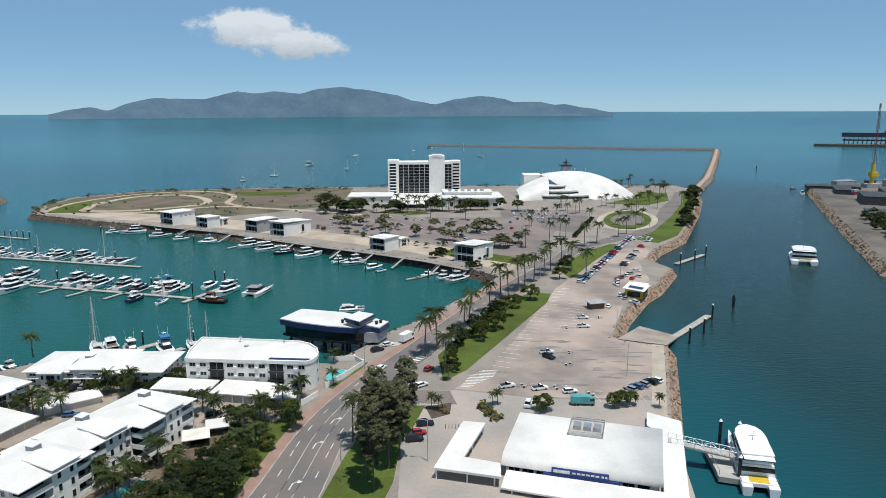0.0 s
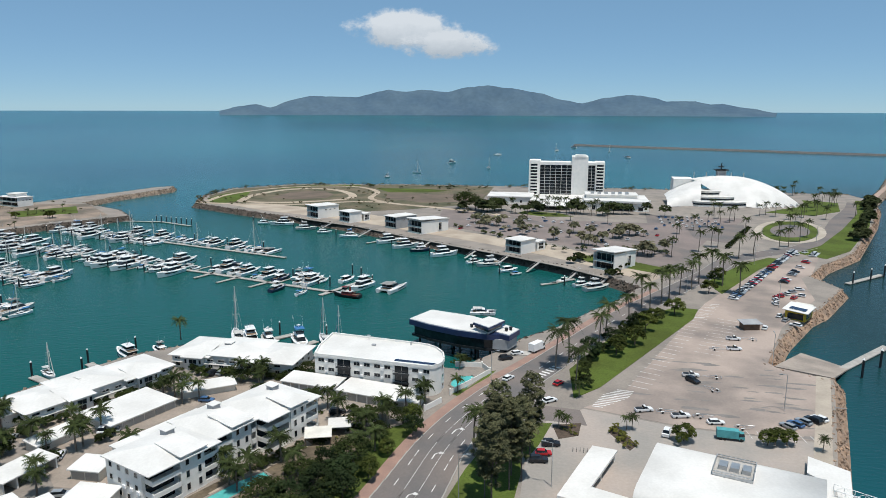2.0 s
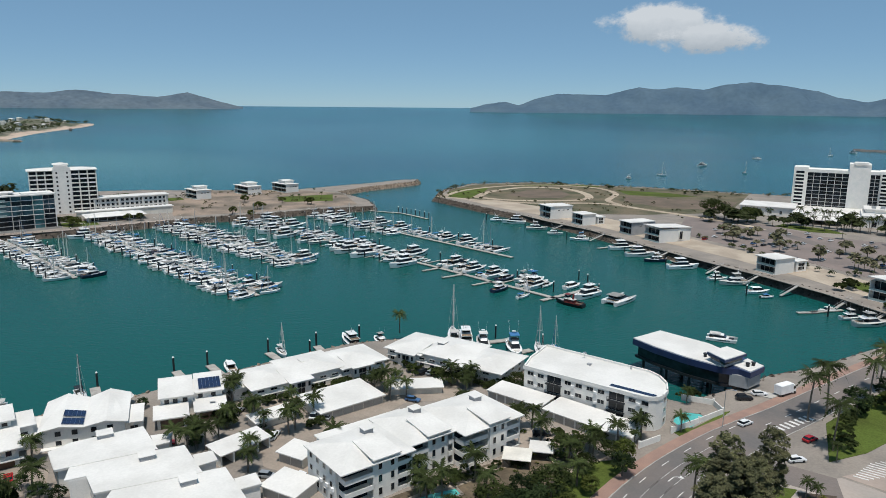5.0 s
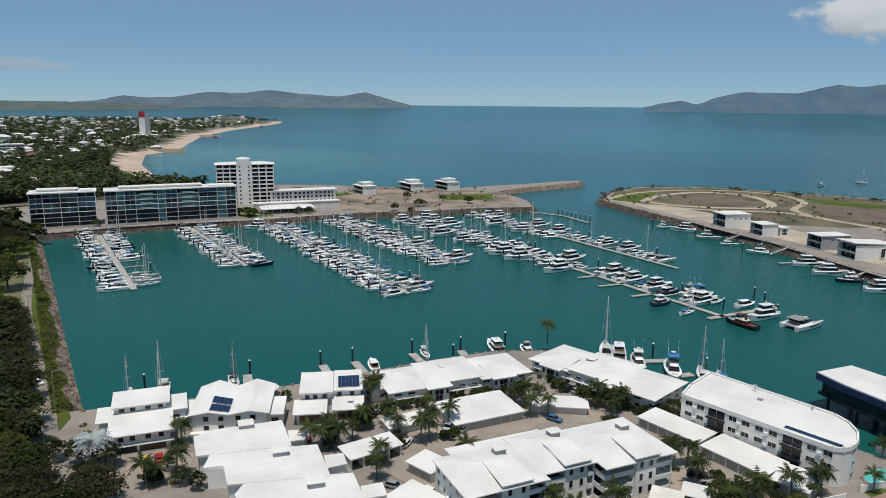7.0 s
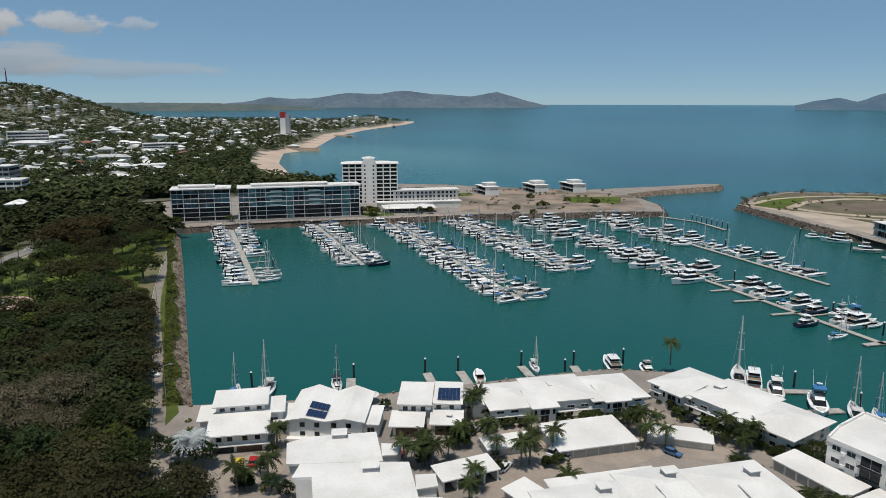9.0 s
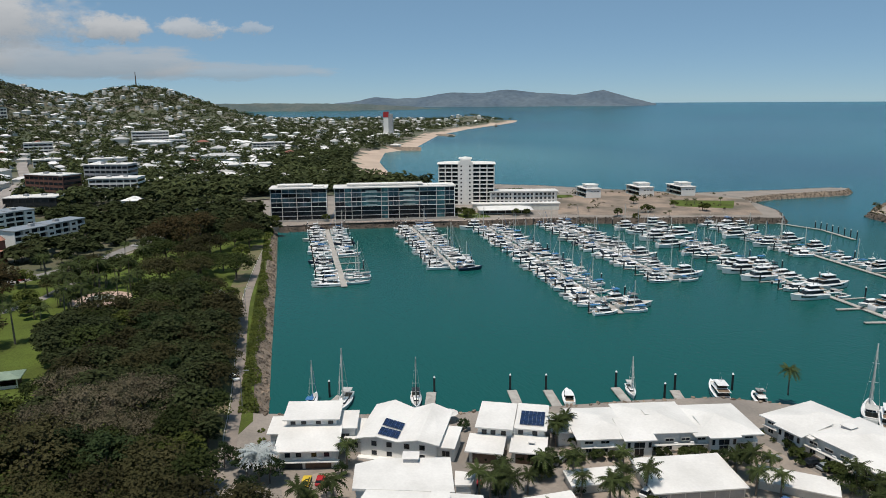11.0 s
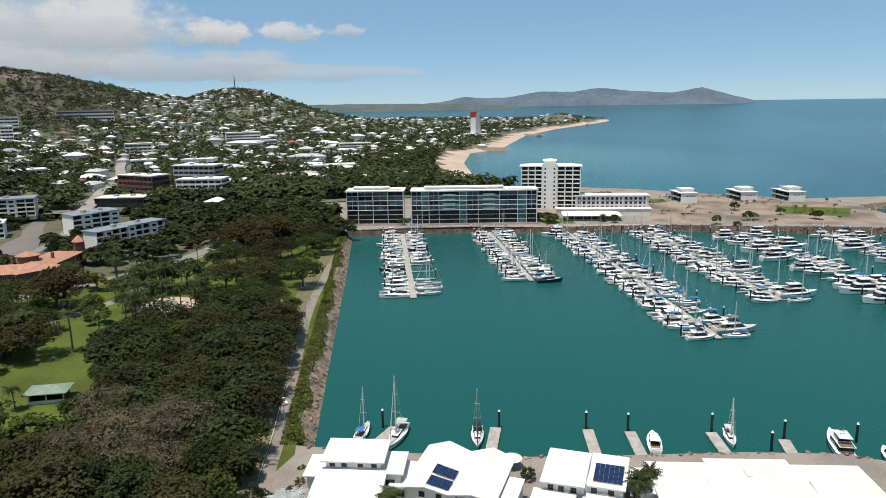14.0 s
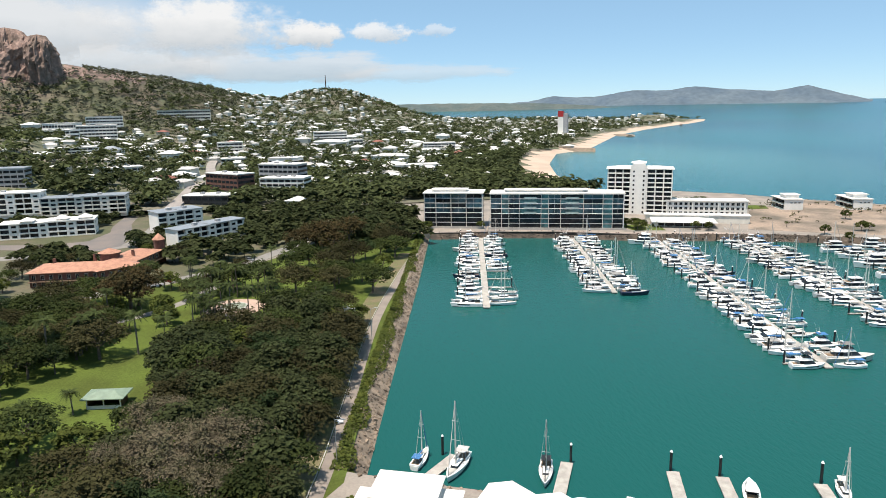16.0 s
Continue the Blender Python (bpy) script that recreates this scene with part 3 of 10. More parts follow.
def cliff_mass(name, cx, cy, rx, ry, foot, top, seed):
    """A steep granite dome: near-vertical sides, a rounded top, cracks and ledges."""
    m = M()
    na, nz = 72, 22
    for k in range(nz + 1):
        t = k / nz
        r = (1 - max(0.0, (t - 0.25) / 0.75) ** 3.2) ** 0.5 * (1.12 - 0.12 * min(1, t / 0.25))
        for i in range(na):
            a = 2 * math.pi * i / na
            ca, sa = math.cos(a), math.sin(a)
            crack = abs(noise.noise((ca * 2.6 + seed, sa * 2.6, t * 2.4))) * 0.40 + abs(noise.noise((ca * 7 + seed, sa * 7, t * 7))) * 0.26 + abs(noise.noise((ca * 15, sa * 15 + seed, t * 14))) * 0.10
            lump = noise.noise((ca * 1.6, sa * 1.6 + seed, t * 2.0)) * 0.18
            rr = max(0.02, r * (1.06 - crack + lump))
            z = foot + (top - foot) * (t + 0.05 * noise.noise((ca * 4, sa * 4, t * 6 + seed)) * (1 if t < 1 else 0))
            m.v.append((cx + rx * rr * ca, cy + ry * rr * sa, z))
    m.f = [(k * na + i, k * na + (i + 1) % na, (k + 1) * na + (i + 1) % na, (k + 1) * na + i) for k in range(nz) for i in range(na)]
    m.f.append(tuple(range(nz * na, (nz + 1) * na)))
    setting(name, m, CLIFF, "broken red granite cliff at the end of the hill")


cliff_mass("ground_cliff_south", -1775, -512, 60, 66, 120, 262, 1.0)
cliff_mass("ground_cliff_north", -1765, -447, 54, 44, 120, 247, 4.0)
cliff_mass("ground_cliff_shoulder", -1800, -590, 70, 80, 110, 238, 7.0)


def far_range(name, prof, base_z, material, label, depth=260, seed=3):
    """A far mountain range that runs along a line: x, y and height of the skyline, with a ridged front."""
    m = M()
    line = []
    for (ax, ay, az), (bx, by, bz) in zip(prof, prof[1:]):
        n = max(3, int(math.hypot(bx - ax, by - ay) / 28))
        for k in range(n):
            t = k / n
            s = t * t * (3 - 2 * t) * 0.5 + t * 0.5
            line.append((ax + (bx - ax) * t, ay + (by - ay) * t, az + (bz - az) * s))
    line.append(prof[-1])
    rows = 9
    for x, y, z in line:
        d = Vector((-50 - x, 60 - y)).normalized()
        for r in range(rows):
            t = r / (rows - 1)
            off = depth * (1 - t) ** 1.0
            rid = noise.noise((x * 0.006 + seed, y * 0.006, t * 1.4)) * 0.48 + noise.noise((x * 0.02, y * 0.02, t * 3)) * 0.20
            zz = base_z + (z - base_z) * max(0.0, min(1.0, t ** 1.15 * (1 + (1 - t) * rid * 2.2)))
            zz += 0 if r < rows - 1 else noise.noise((x * 0.02, y * 0.02, 7)) * 3.5 * min(1, (z - base_z) / 40)
            m.v.append((x + d.x * off, y + d.y * off, zz if r else base_z - 12))
    m.f = [(rows * i + k, rows * i + rows + k, rows * i + rows + 1 + k, rows * i + 1 + k) for i in range(len(line) - 1) for k in range(rows - 1)]
    setting(name, m, material, label, True)


# Blue-grey of distance haze is mixed into the base colours of the far land
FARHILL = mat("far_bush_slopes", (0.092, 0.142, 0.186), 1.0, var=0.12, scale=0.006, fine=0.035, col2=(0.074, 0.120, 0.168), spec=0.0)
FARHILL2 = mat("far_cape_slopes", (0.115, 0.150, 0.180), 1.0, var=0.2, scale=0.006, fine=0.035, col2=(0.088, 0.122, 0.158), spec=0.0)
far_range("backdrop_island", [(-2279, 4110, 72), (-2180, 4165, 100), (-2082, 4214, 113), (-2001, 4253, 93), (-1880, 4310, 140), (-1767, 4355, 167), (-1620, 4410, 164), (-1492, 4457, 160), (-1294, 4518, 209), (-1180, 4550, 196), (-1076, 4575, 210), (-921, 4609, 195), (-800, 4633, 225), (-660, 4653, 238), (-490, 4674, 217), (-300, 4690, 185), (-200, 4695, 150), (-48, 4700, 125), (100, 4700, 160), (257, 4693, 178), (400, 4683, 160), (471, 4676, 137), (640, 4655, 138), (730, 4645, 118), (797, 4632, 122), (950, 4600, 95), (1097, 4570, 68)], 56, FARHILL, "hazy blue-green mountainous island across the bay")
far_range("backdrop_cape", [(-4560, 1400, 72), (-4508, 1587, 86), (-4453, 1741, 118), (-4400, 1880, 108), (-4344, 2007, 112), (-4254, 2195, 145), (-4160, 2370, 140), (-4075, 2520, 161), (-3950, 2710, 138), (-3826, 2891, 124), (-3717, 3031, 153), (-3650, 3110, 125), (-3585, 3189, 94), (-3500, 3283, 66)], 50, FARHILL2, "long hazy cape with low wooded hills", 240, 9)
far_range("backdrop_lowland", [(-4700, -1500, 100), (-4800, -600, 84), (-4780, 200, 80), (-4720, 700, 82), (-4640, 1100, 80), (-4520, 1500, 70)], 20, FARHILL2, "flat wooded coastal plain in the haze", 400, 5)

# the plain's greyed green also carries the haze in its colour
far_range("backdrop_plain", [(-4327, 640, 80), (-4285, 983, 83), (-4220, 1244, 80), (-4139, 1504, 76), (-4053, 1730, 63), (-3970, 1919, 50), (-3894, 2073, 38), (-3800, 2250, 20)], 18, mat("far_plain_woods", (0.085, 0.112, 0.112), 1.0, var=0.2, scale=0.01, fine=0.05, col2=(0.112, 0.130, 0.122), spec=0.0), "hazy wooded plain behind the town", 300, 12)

# ---------- kits: boats ----------
def hull_mesh(L, B, fb, sheer=0.35, keel=-0.4, full=0.45, transom=0.85, streak=True, well=0.36):
    """A boat's hull with deck: bow at +x, water at z 0. Materials: side, bottom paint, tread, glass, cockpit sole."""
    m = M()
    n = 10
    ring = []
    for i in range(n + 1):
        u = i / n
        x = -L / 2 + L * u
        w = B / 2 * (transom + (1 - transom) * min(1, u / 0.3)) * (1 - max(0, (u - full) / (1 - full)) ** 2.3)
        w = max(w, 0.02)
        zd = fb * (1 + sheer * u * u)
        k = keel * (1 - max(0, (u - 0.7) / 0.3) ** 2)
        xo = x + (0.06 * L * max(0, (u - 0.6) / 0.4))
        ring.append((x, xo, w, zd))
        m.v += [(x, 0, k), (x, w * 0.82, 0.2), (xo, w, zd), (xo, w * 0.9, zd + 0.12), (xo, -w * 0.9, zd + 0.12), (xo, -w, zd), (x, -w * 0.82, 0.2)]
    for i in range(n):
        a, b = 7 * i, 7 * i + 7
        for k in range(7):
            m.f.append((a + k, b + k, b + (k + 1) % 7, a + (k + 1) % 7))
            m.mi.append(1 if k in (0, 6) else 0)
    m.f += [tuple(range(7)), tuple(range(7 * n + 6, 7 * n - 1, -1))]
    m.mi += [0, 0]
    # foredeck tread, cockpit sole with coamings, and a dark window streak in each side
    m.use(2)
    for i in range(6, 9):
        (_, x0, w0, z0), (_, x1, w1, z1) = ring[i], ring[i + 1]
        m.add([(x0, -w0 * 0.62, z0 + 0.14), (x1, -w1 * 0.62, z1 + 0.14), (x1, w1 * 0.62, z1 + 0.14), (x0, w0 * 0.62, z0 + 0.14)], [(0, 1, 2, 3)])
    m.use(4)
    if well:
        m.box(-L * 0.46, -B * 0.33, fb + 0.1, -L * 0.5 + L * well, B * 0.33, fb + 0.2)
        m.use(0)
        for sy in (-1, 1):
            m.box(-L * 0.48, sy * B * 0.37 - 0.14, fb, -L * 0.5 + L * well, sy * B * 0.37 + 0.14, fb + 0.55)
        m.box(-L * 0.49, -B * 0.37, fb, -L * 0.46, B * 0.37, fb + 0.5)
    if streak:
        m.use(3)
        for i in range(4, 8):
            (xa, xo0, w0, z0), (xb, xo1, w1, z1) = ring[i], ring[i + 1]
            for sy in (-1, 1):
                f = lambda xa, xo, w, z, t: (xa + (xo - xa) * t, sy * (w * (0.82 + 0.18 * t) + 0.03), 0.2 + (z - 0.2) * t)
                q = [f(xa, xo0, w0, z0, 0.55), f(xb, xo1, w1, z1, 0.55), f(xb, xo1, w1, z1, 0.82), f(xa, xo0, w0, z0, 0.82)]
                m.add(q, [(0, 1, 2, 3)] if sy < 0 else [(3, 2, 1, 0)])
    return m


def finish(hullmat=None):
    return [hullmat or HULL, BOOT, NONSKID, PANE, TEAK]


def cabin(m, x0, x1, w, z0, z1, rake=0.5, back=0.1, narrow=0.85):
    """A deckhouse with a raked front."""
    h = w / 2
    vs = [(x0, -h, z0), (x1, -h * 0.8, z0), (x1, h * 0.8, z0), (x0, h, z0),
          (x0 + back, -h * narrow, z1), (x1 - rake, -h * 0.7 * narrow, z1), (x1 - rake, h * 0.7 * narrow, z1), (x0 + back, h * narrow, z1)]
    m.add(vs, [(3, 2, 1, 0), (4, 5, 6, 7), (0, 1, 5, 4), (1, 2, 6, 5), (2, 3, 7, 6), (3, 0, 4, 7)])
    return m


def glaze(x0, x1, w, z0, z1, rake, back, narrow, a=0.35, b=0.8, out=0.03):
    """The dark window band of a deckhouse, just proud of it."""
    m = M()
    f = lambda t: (z0 + (z1 - z0) * t, 1 - (1 - narrow) * t)
    (za, na), (zb, nb) = f(a), f(b)
    h = w / 2 + out
    xa0, xb0 = x0 + back * a - out, x0 + back * b - out
    xa1, xb1 = x1 - rake * a + out, x1 - rake * b + out
    k = 0.8
    vs = [(xa0, -h * na, za), (xa1, -h * k * na * 0.985, za), (xa1, h * k * na * 0.985, za), (xa0, h * na, za),
          (xb0, -h * nb, zb), (xb1, -h * (k - 0.07 * b) * nb, zb), (xb1, h * (k - 0.07 * b) * nb, zb), (xb0, h * nb, zb)]
    m.add(vs, [(3, 2, 1, 0), (4, 5, 6, 7), (0, 1, 5, 4), (1, 2, 6, 5), (2, 3, 7, 6), (3, 0, 4, 7)])
    return m


def motor_cruiser(label, L=12.0, B=4.0, fly=True, hullmat=None, top=None, name="motor_cruiser"):
    t = thing(name, label, "boat", 0, 0, -200)
    fb = L * 0.115
    part("hull", hull_mesh(L, B, fb, full=0.52), finish(hullmat), t)
    x0, x1, z0, z1 = -L * 0.16, L * 0.27, fb + 0.05, fb + 1.85
    d = cabin(M(), x0, x1, B * 0.8, z0, z1, L * 0.15)
    d.box(x0 - L * 0.16, -B * 0.36, z1 - 0.12, x0 + 0.1, B * 0.36, z1)
    d.use(1).box(x0 - 0.02, -B * 0.3, z0 + 0.1, x0 + 0.04, B * 0.3, z1 - 0.25)
    for sy in (-1, 1):
        d.use(0).cyl((x0 - L * 0.15, sy * B * 0.33, fb), (x0 - L * 0.15, sy * B * 0.33, z1), 0.05, n=4)
    part("deckhouse", d, [HULL, PANE], t)
    part("window_band", glaze(x0, x1, B * 0.8, z0, z1, L * 0.15, 0.1, 0.85, 0.3, 0.88), PANE, t, "dark tinted windows")
    if fly:
        f = M()
        cabin(f, x0 - L * 0.05, x1 - L * 0.17, B * 0.64, z1, z1 + 0.7, 0.6, 0.1, 0.95)
        f.use(1).box(x0 - L * 0.02, -B * 0.24, z1 + 0.68, x1 - L * 0.25, B * 0.24, z1 + 0.74)
        f.use(2)
        cabin(f, x1 - L * 0.26, x1 - L * 0.19, B * 0.6, z1 + 0.7, z1 + 1.2, 0.5, 0.3, 0.9)
        part("flybridge", f, [HULL, TEAK, PANE], t)
        b = M().box(x0 - L * 0.04, -B * 0.33, z1 + 2.0, x1 - L * 0.2, B * 0.33, z1 + 2.12)
        for sx in (x0, x1 - L * 0.24):
            for sy in (-B * 0.3, B * 0.3):
                b.cyl((sx, sy, z1 + 0.6), (sx, sy, z1 + 2.0), 0.05, n=4)
        b.use(1).cyl((x0 + 0.3, 0, z1 + 2.1), (x0 + 0.1, 0, z1 + 3.0), 0.1, n=4).box(x0 - 0.1, -0.6, z1 + 2.6, x0 + 0.5, 0.6, z1 + 2.78)
        for sy in (-1, 1):
            b.cyl((x0, sy * B * 0.28, z1 + 2.1), (x0 - 1.0, sy * B * 0.34, z1 + 5.6), 0.04, 0.02, n=3)
        part("hardtop", b, [top or CANVAS, HULL], t)
    return t


def motor_yacht(label, L=21.0, B=5.6):
    t = thing("motor_yacht", label, "boat", 0, 0, -200)
    fb = 2.0
    part("hull", hull_mesh(L, B, fb, 0.45, full=0.5, well=0.22), finish(), t)
    part("deckhouse", cabin(M(), -L * 0.30, L * 0.26, B * 0.82, fb, fb + 2.2, L * 0.13), HULL, t)
    part("window_band", glaze(-L * 0.30, L * 0.26, B * 0.82, fb, fb + 2.2, L * 0.13, 0.1, 0.85, 0.3, 0.85), PANE, t, "dark tinted windows")
    u = cabin(M(), -L * 0.18, L * 0.12, B * 0.66, fb + 2.2, fb + 4.0, L * 0.08)
    u.box(-L * 0.36, -B * 0.42, fb + 2.2, L * 0.15, B * 0.42, fb + 2.36)
    u.use(1).box(-L * 0.35, -B * 0.36, fb + 2.36, -L * 0.19, B * 0.36, fb + 2.42)
    part("upper_deck", u, [HULL, TEAK], t)
    part("window_band", glaze(-L * 0.18, L * 0.12, B * 0.66, fb + 2.2, fb + 4.0, L * 0.08, 0.1, 0.85, 0.3, 0.88), PANE, t, "dark tinted windows")
    part("hardtop", M().box(-L * 0.26, -B * 0.35, fb + 4.0, L * 0.07, B * 0.35, fb + 4.16), HULL, t)
    part("mast", M().cyl((-L * 0.08, 0, fb + 4.1), (-L * 0.1, 0, fb + 6.4), 0.14, 0.06, 6).box(-L * 0.09, -1, fb + 5.0, -L * 0.075, 1, fb + 5.2).cyl((-L * 0.14, 1, fb + 4.1), (-L * 0.2, 1.2, fb + 8.5), 0.05, 0.02, 3), METAL, t)
    return t


def sail_yacht(label, L=12.0, B=3.7, cover=None, hullmat=None, mast=16.0, name="sailing_yacht"):
    t = thing(name, label, "sailing boat", 0, 0, -200)
    fb = 1.15
    part("hull", hull_mesh(L, B, fb, 0.3, -0.6, 0.35, 0.7, False), finish(hullmat), t)
    part("coachroof", cabin(M(), -L * 0.16, L * 0.22, B * 0.55, fb, fb + 0.75, 1.0, 0.3), HULL, t)
    part("window_band", glaze(-L * 0.16, L * 0.22, B * 0.55, fb, fb + 0.75, 1.0, 0.3, 0.85), PANE, t, "narrow dark cabin windows")
    s = M().cyl((L * 0.08, 0, fb), (L * 0.08, 0, mast), 0.2, 0.15, 6)
    for k in (0.45, 0.72):
        s.box(L * 0.08 - 0.05, -0.9 if k < .6 else -0.7, mast * k, L * 0.08 + 0.05, 0.9 if k < .6 else 0.7, mast * k + 0.08)
    for q in ((-L * 0.48, 0, fb), (L * 0.05, B * 0.46, fb), (L * 0.05, -B * 0.46, fb)):
        s.cyl((L * 0.08, 0, mast - 0.2), q, 0.025, n=3)
    s.use(1).cyl((L * 0.50, 0, fb * 1.4), (L * 0.10, 0, mast - 0.5), 0.13, 0.05, n=5)
    part("mast", s, [HULLG, cover or CANVAS], t, "mast with spreaders, stays and furled jib")
    part("boom", M().cyl((L * 0.07, 0, fb + 1.7), (-L * 0.33, 0, fb + 1.8), 0.26, 0.18, 6), cover or CANVAS, t, "sail cover over the boom")
    b = M().box(-L * 0.42, -B * 0.34, fb + 1.9, -L * 0.16, B * 0.34, fb + 1.98)
    for sx in (-L * 0.38, -L * 0.2):
        for sy in (-B * 0.3, B * 0.3):
            b.cyl((sx, sy, fb), (sx, sy, fb + 1.9), 0.03, n=4)
    part("bimini", b, cover or CANVAS, t)
    return t


def catamaran(label, L=12.5, B=6.8, mast=0.0):
    t = thing("catamaran", label, "boat", 0, 0, -200)
    for s in (1, -1):
        h = hull_mesh(L, B * 0.27, 1.35, 0.2, well=0)
        h.v = [(x, y + s * B * 0.365, z) for x, y, z in h.v]
        part("hull", h, finish(), t)
    part("deck", M().box(-L * 0.42, -B * 0.4, 0.8, L * 0.25, B * 0.4, 1.5).use(1).box(-L * 0.41, -B * 0.28, 1.5, -L * 0.26, B * 0.28, 1.56), [HULL, TEAK], t)
    part("deckhouse", cabin(M(), -L * 0.25, L * 0.2, B * 0.72, 1.5, 2.9, 1.6, 0.2), HULL, t)
    part("window_band", glaze(-L * 0.25, L * 0.2, B * 0.72, 1.5, 2.9, 1.6, 0.2, 0.85, 0.25, 0.85), PANE, t, "wrapped dark windows")
    part("trampoline", M().box(L * 0.25, -B * 0.3, 1.15, L * 0.42, B * 0.3, 1.2), BLACK, t, "black net between the bows")
    part("hardtop", M().box(-L * 0.40, -B * 0.32, 3.1, -L * 0.02, B * 0.32, 3.22).cyl((-L * 0.3, 0, 1.4), (-L * 0.3, 0, 3.1), 0.1, n=5), CANVAS, t)
    if mast:
        part("mast", M().cyl((L * 0.06, 0, 2.8), (L * 0.06, 0, mast), 0.16, 0.1, 6).use(1).cyl((L * 0.05, 0, 4.4), (-L * 0.32, 0, 4.5), 0.3, 0.2, 6), [METAL, BLUECANVAS], t)
    return t


def runabout(label, L=6.5, B=2.4, cover=None):
    t = thing("runabout", label, "boat", 0, 0, -200)
    part("hull", hull_mesh(L, B, 0.8, streak=False, well=0.55), finish(), t)
    part("console", cabin(M(), -L * 0.02, L * 0.16, B * 0.6, 0.85, 1.7, 0.6), PANE, t, "dark windscreen and console")
    b = M().box(-L * 0.28, -B * 0.42, 2.1, L * 0.12, B * 0.42, 2.17)
    for sx in (-L * 0.22, L * 0.1):
        for sy in (-B * 0.38, B * 0.38):
            b.cyl((sx, sy, 0.8), (sx, sy, 2.1), 0.03, n=4)
    part("bimini", b, cover or CANVAS, t)
    part("outboard", M().box(-L * 0.56, -0.2, 0.1, -L * 0.5, 0.2, 1.35).box(-L * 0.56, -0.75, 0.1, -L * 0.5, -0.4, 1.35), BLACK, t)
    return t


BOATS = [motor_cruiser("white motor cruiser with flybridge moored in its berth", 12, 4.5),
         motor_cruiser("white sports cruiser with low dark windows at its berth", 10.5, 3.9, False),
         motor_cruiser("white fishing cruiser with blue canvas top moored at the pontoon", 11.5, 4.3, True, None, BLUECANVAS),
         sail_yacht("white sailing yacht with pale sail cover moored at the pontoon", 11.5, 3.7),
         catamaran("broad white catamaran moored at the pontoon"),
         motor_cruiser("navy-hulled motor cruiser with white flybridge at its berth", 13, 4.6, True, NAVY, HULL),
         sail_yacht("white sailing yacht with blue sail cover moored at the pontoon", 10.5, 3.5, BLUECANVAS, None, 14.5),
         runabout("small white runabout with pale canopy moored at the pontoon", 7.5, 2.8),
         motor_yacht("large white two-deck motor yacht moored at the pontoon", 17.0, 5.2),
         runabout("small white runabout with bright blue canopy at its berth", 7.5, 2.8, BLUECANVAS),
         motor_cruiser("cream-hulled motor cruiser with hardtop moored in its berth", 14, 4.8, True, HULLG),
         motor_cruiser("white cruiser under a dark cover in its berth", 10.5, 3.9, True, None, BLACK),
         catamaran("white sailing catamaran with blue boom cover at the pontoon", 12, 6.6, 16.5)]
BLEN = [12, 10.5, 11.5, 11.5, 12.5, 13, 10.5, 7.5, 17, 7.5, 14, 10.5, 12]
USED = set()


def place(ob, x, y, z, rz, s=1.0, group="", label=""):
    """Puts the pattern itself down the first time, and copies of it after that."""
    m = pose(x, y, z, 0, 0, rz) @ Matrix.Diagonal((s, s, s, 1))
    if ob.name in USED:
        ob = copy_thing(ob, m)
    else:
        USED.add(ob.name)
        ob.matrix_basis = m
    return tagged(ob, label, group=group)


# ---------- kits: plants ----------
def leaf_quads(m, centres, size, rng, heart=None):
    """Small leaf sprays; with a heart given they turn outwards from it."""
    for c in centres:
        c = Vector(c)
        n = Vector((rng.gauss(0, 0.45), rng.gauss(0, 0.45), 0.75))
        if heart is not None:
            n += (c - heart).normalized()
        q = n.to_track_quat("Z", "Y").to_matrix() @ Euler((0, 0, rng.random() * 6.3)).to_matrix()
        s = size * rng.uniform(0.6, 1.25)
        m.add([q @ Vector(p) * s + c for p in ((-.8, -.2, -.14), (.1, -.6, .1), (.8, .1, -.12), (-.1, .6, .06))], [(0, 1, 2, 3)])


def tree_kind(name, label, seed, h=10.0, r=6.5, leafmat=None, clumps=62, per=30, size=0.52, squash=0.55, bare=0.0, limbs=7, cl=1.0, low=-0.35):
    rng = random.Random(seed)
    t = thing(name, label, "tree", 0, 0, -200)
    tr = M()
    base = h * 0.38
    tr.cyl((0, 0, -0.2), (0.1, 0.1, base), r * 0.07, r * 0.05, 7)
    cs = []
    for i in range(clumps):
        a, e = rng.random() * 6.283, rng.uniform(low, 1.0)
        k = rng.uniform(0.55, 1.0) ** 0.6 * rng.uniform(0.8, 1.08)
        ce = math.sqrt(max(0, 1 - e * e))
        cs.append(Vector((math.cos(a) * ce * r * k, math.sin(a) * ce * r * k, h - r * squash + e * r * squash * k)))
    for c in cs[:limbs]:
        mid = Vector((c.x * 0.45, c.y * 0.45, base + (c.z - base) * 0.6))
        tr.cyl((0.1, 0.1, base * 0.92), mid, r * 0.035, r * 0.022, 5)
        tr.cyl(mid, c, r * 0.022, r * 0.008, 4)
    if bare:
        for c in cs:
            for _ in range(14):
                d = Vector((rng.gauss(0, 1), rng.gauss(0, 1), rng.gauss(0.5, 0.8))).normalized() * rng.uniform(1.0, 2.4)
                tr.cyl(c, c + d, 0.045, 0.02, 3)
    if h > 3:
        part("trunk", tr, DRYLEAF if bare else BARK, t)
    lv = M()
    for c in cs:
        cr = r * rng.uniform(0.18, 0.34) * cl
        pts = []
        for _ in range(int(per * (1 - bare))):
            d = Vector((rng.gauss(0, 1), rng.gauss(0, 1), rng.gauss(0.25, 0.8))).normalized() * cr * rng.uniform(0.55, 1.08)
            pts.append(c + Vector((d.x, d.y, d.z * 0.62)))
        leaf_quads(lv, pts, size, rng, c - Vector((0, 0, cr * 0.5)))
    part("crown", lv, leafmat or LEAF, t)
    return t


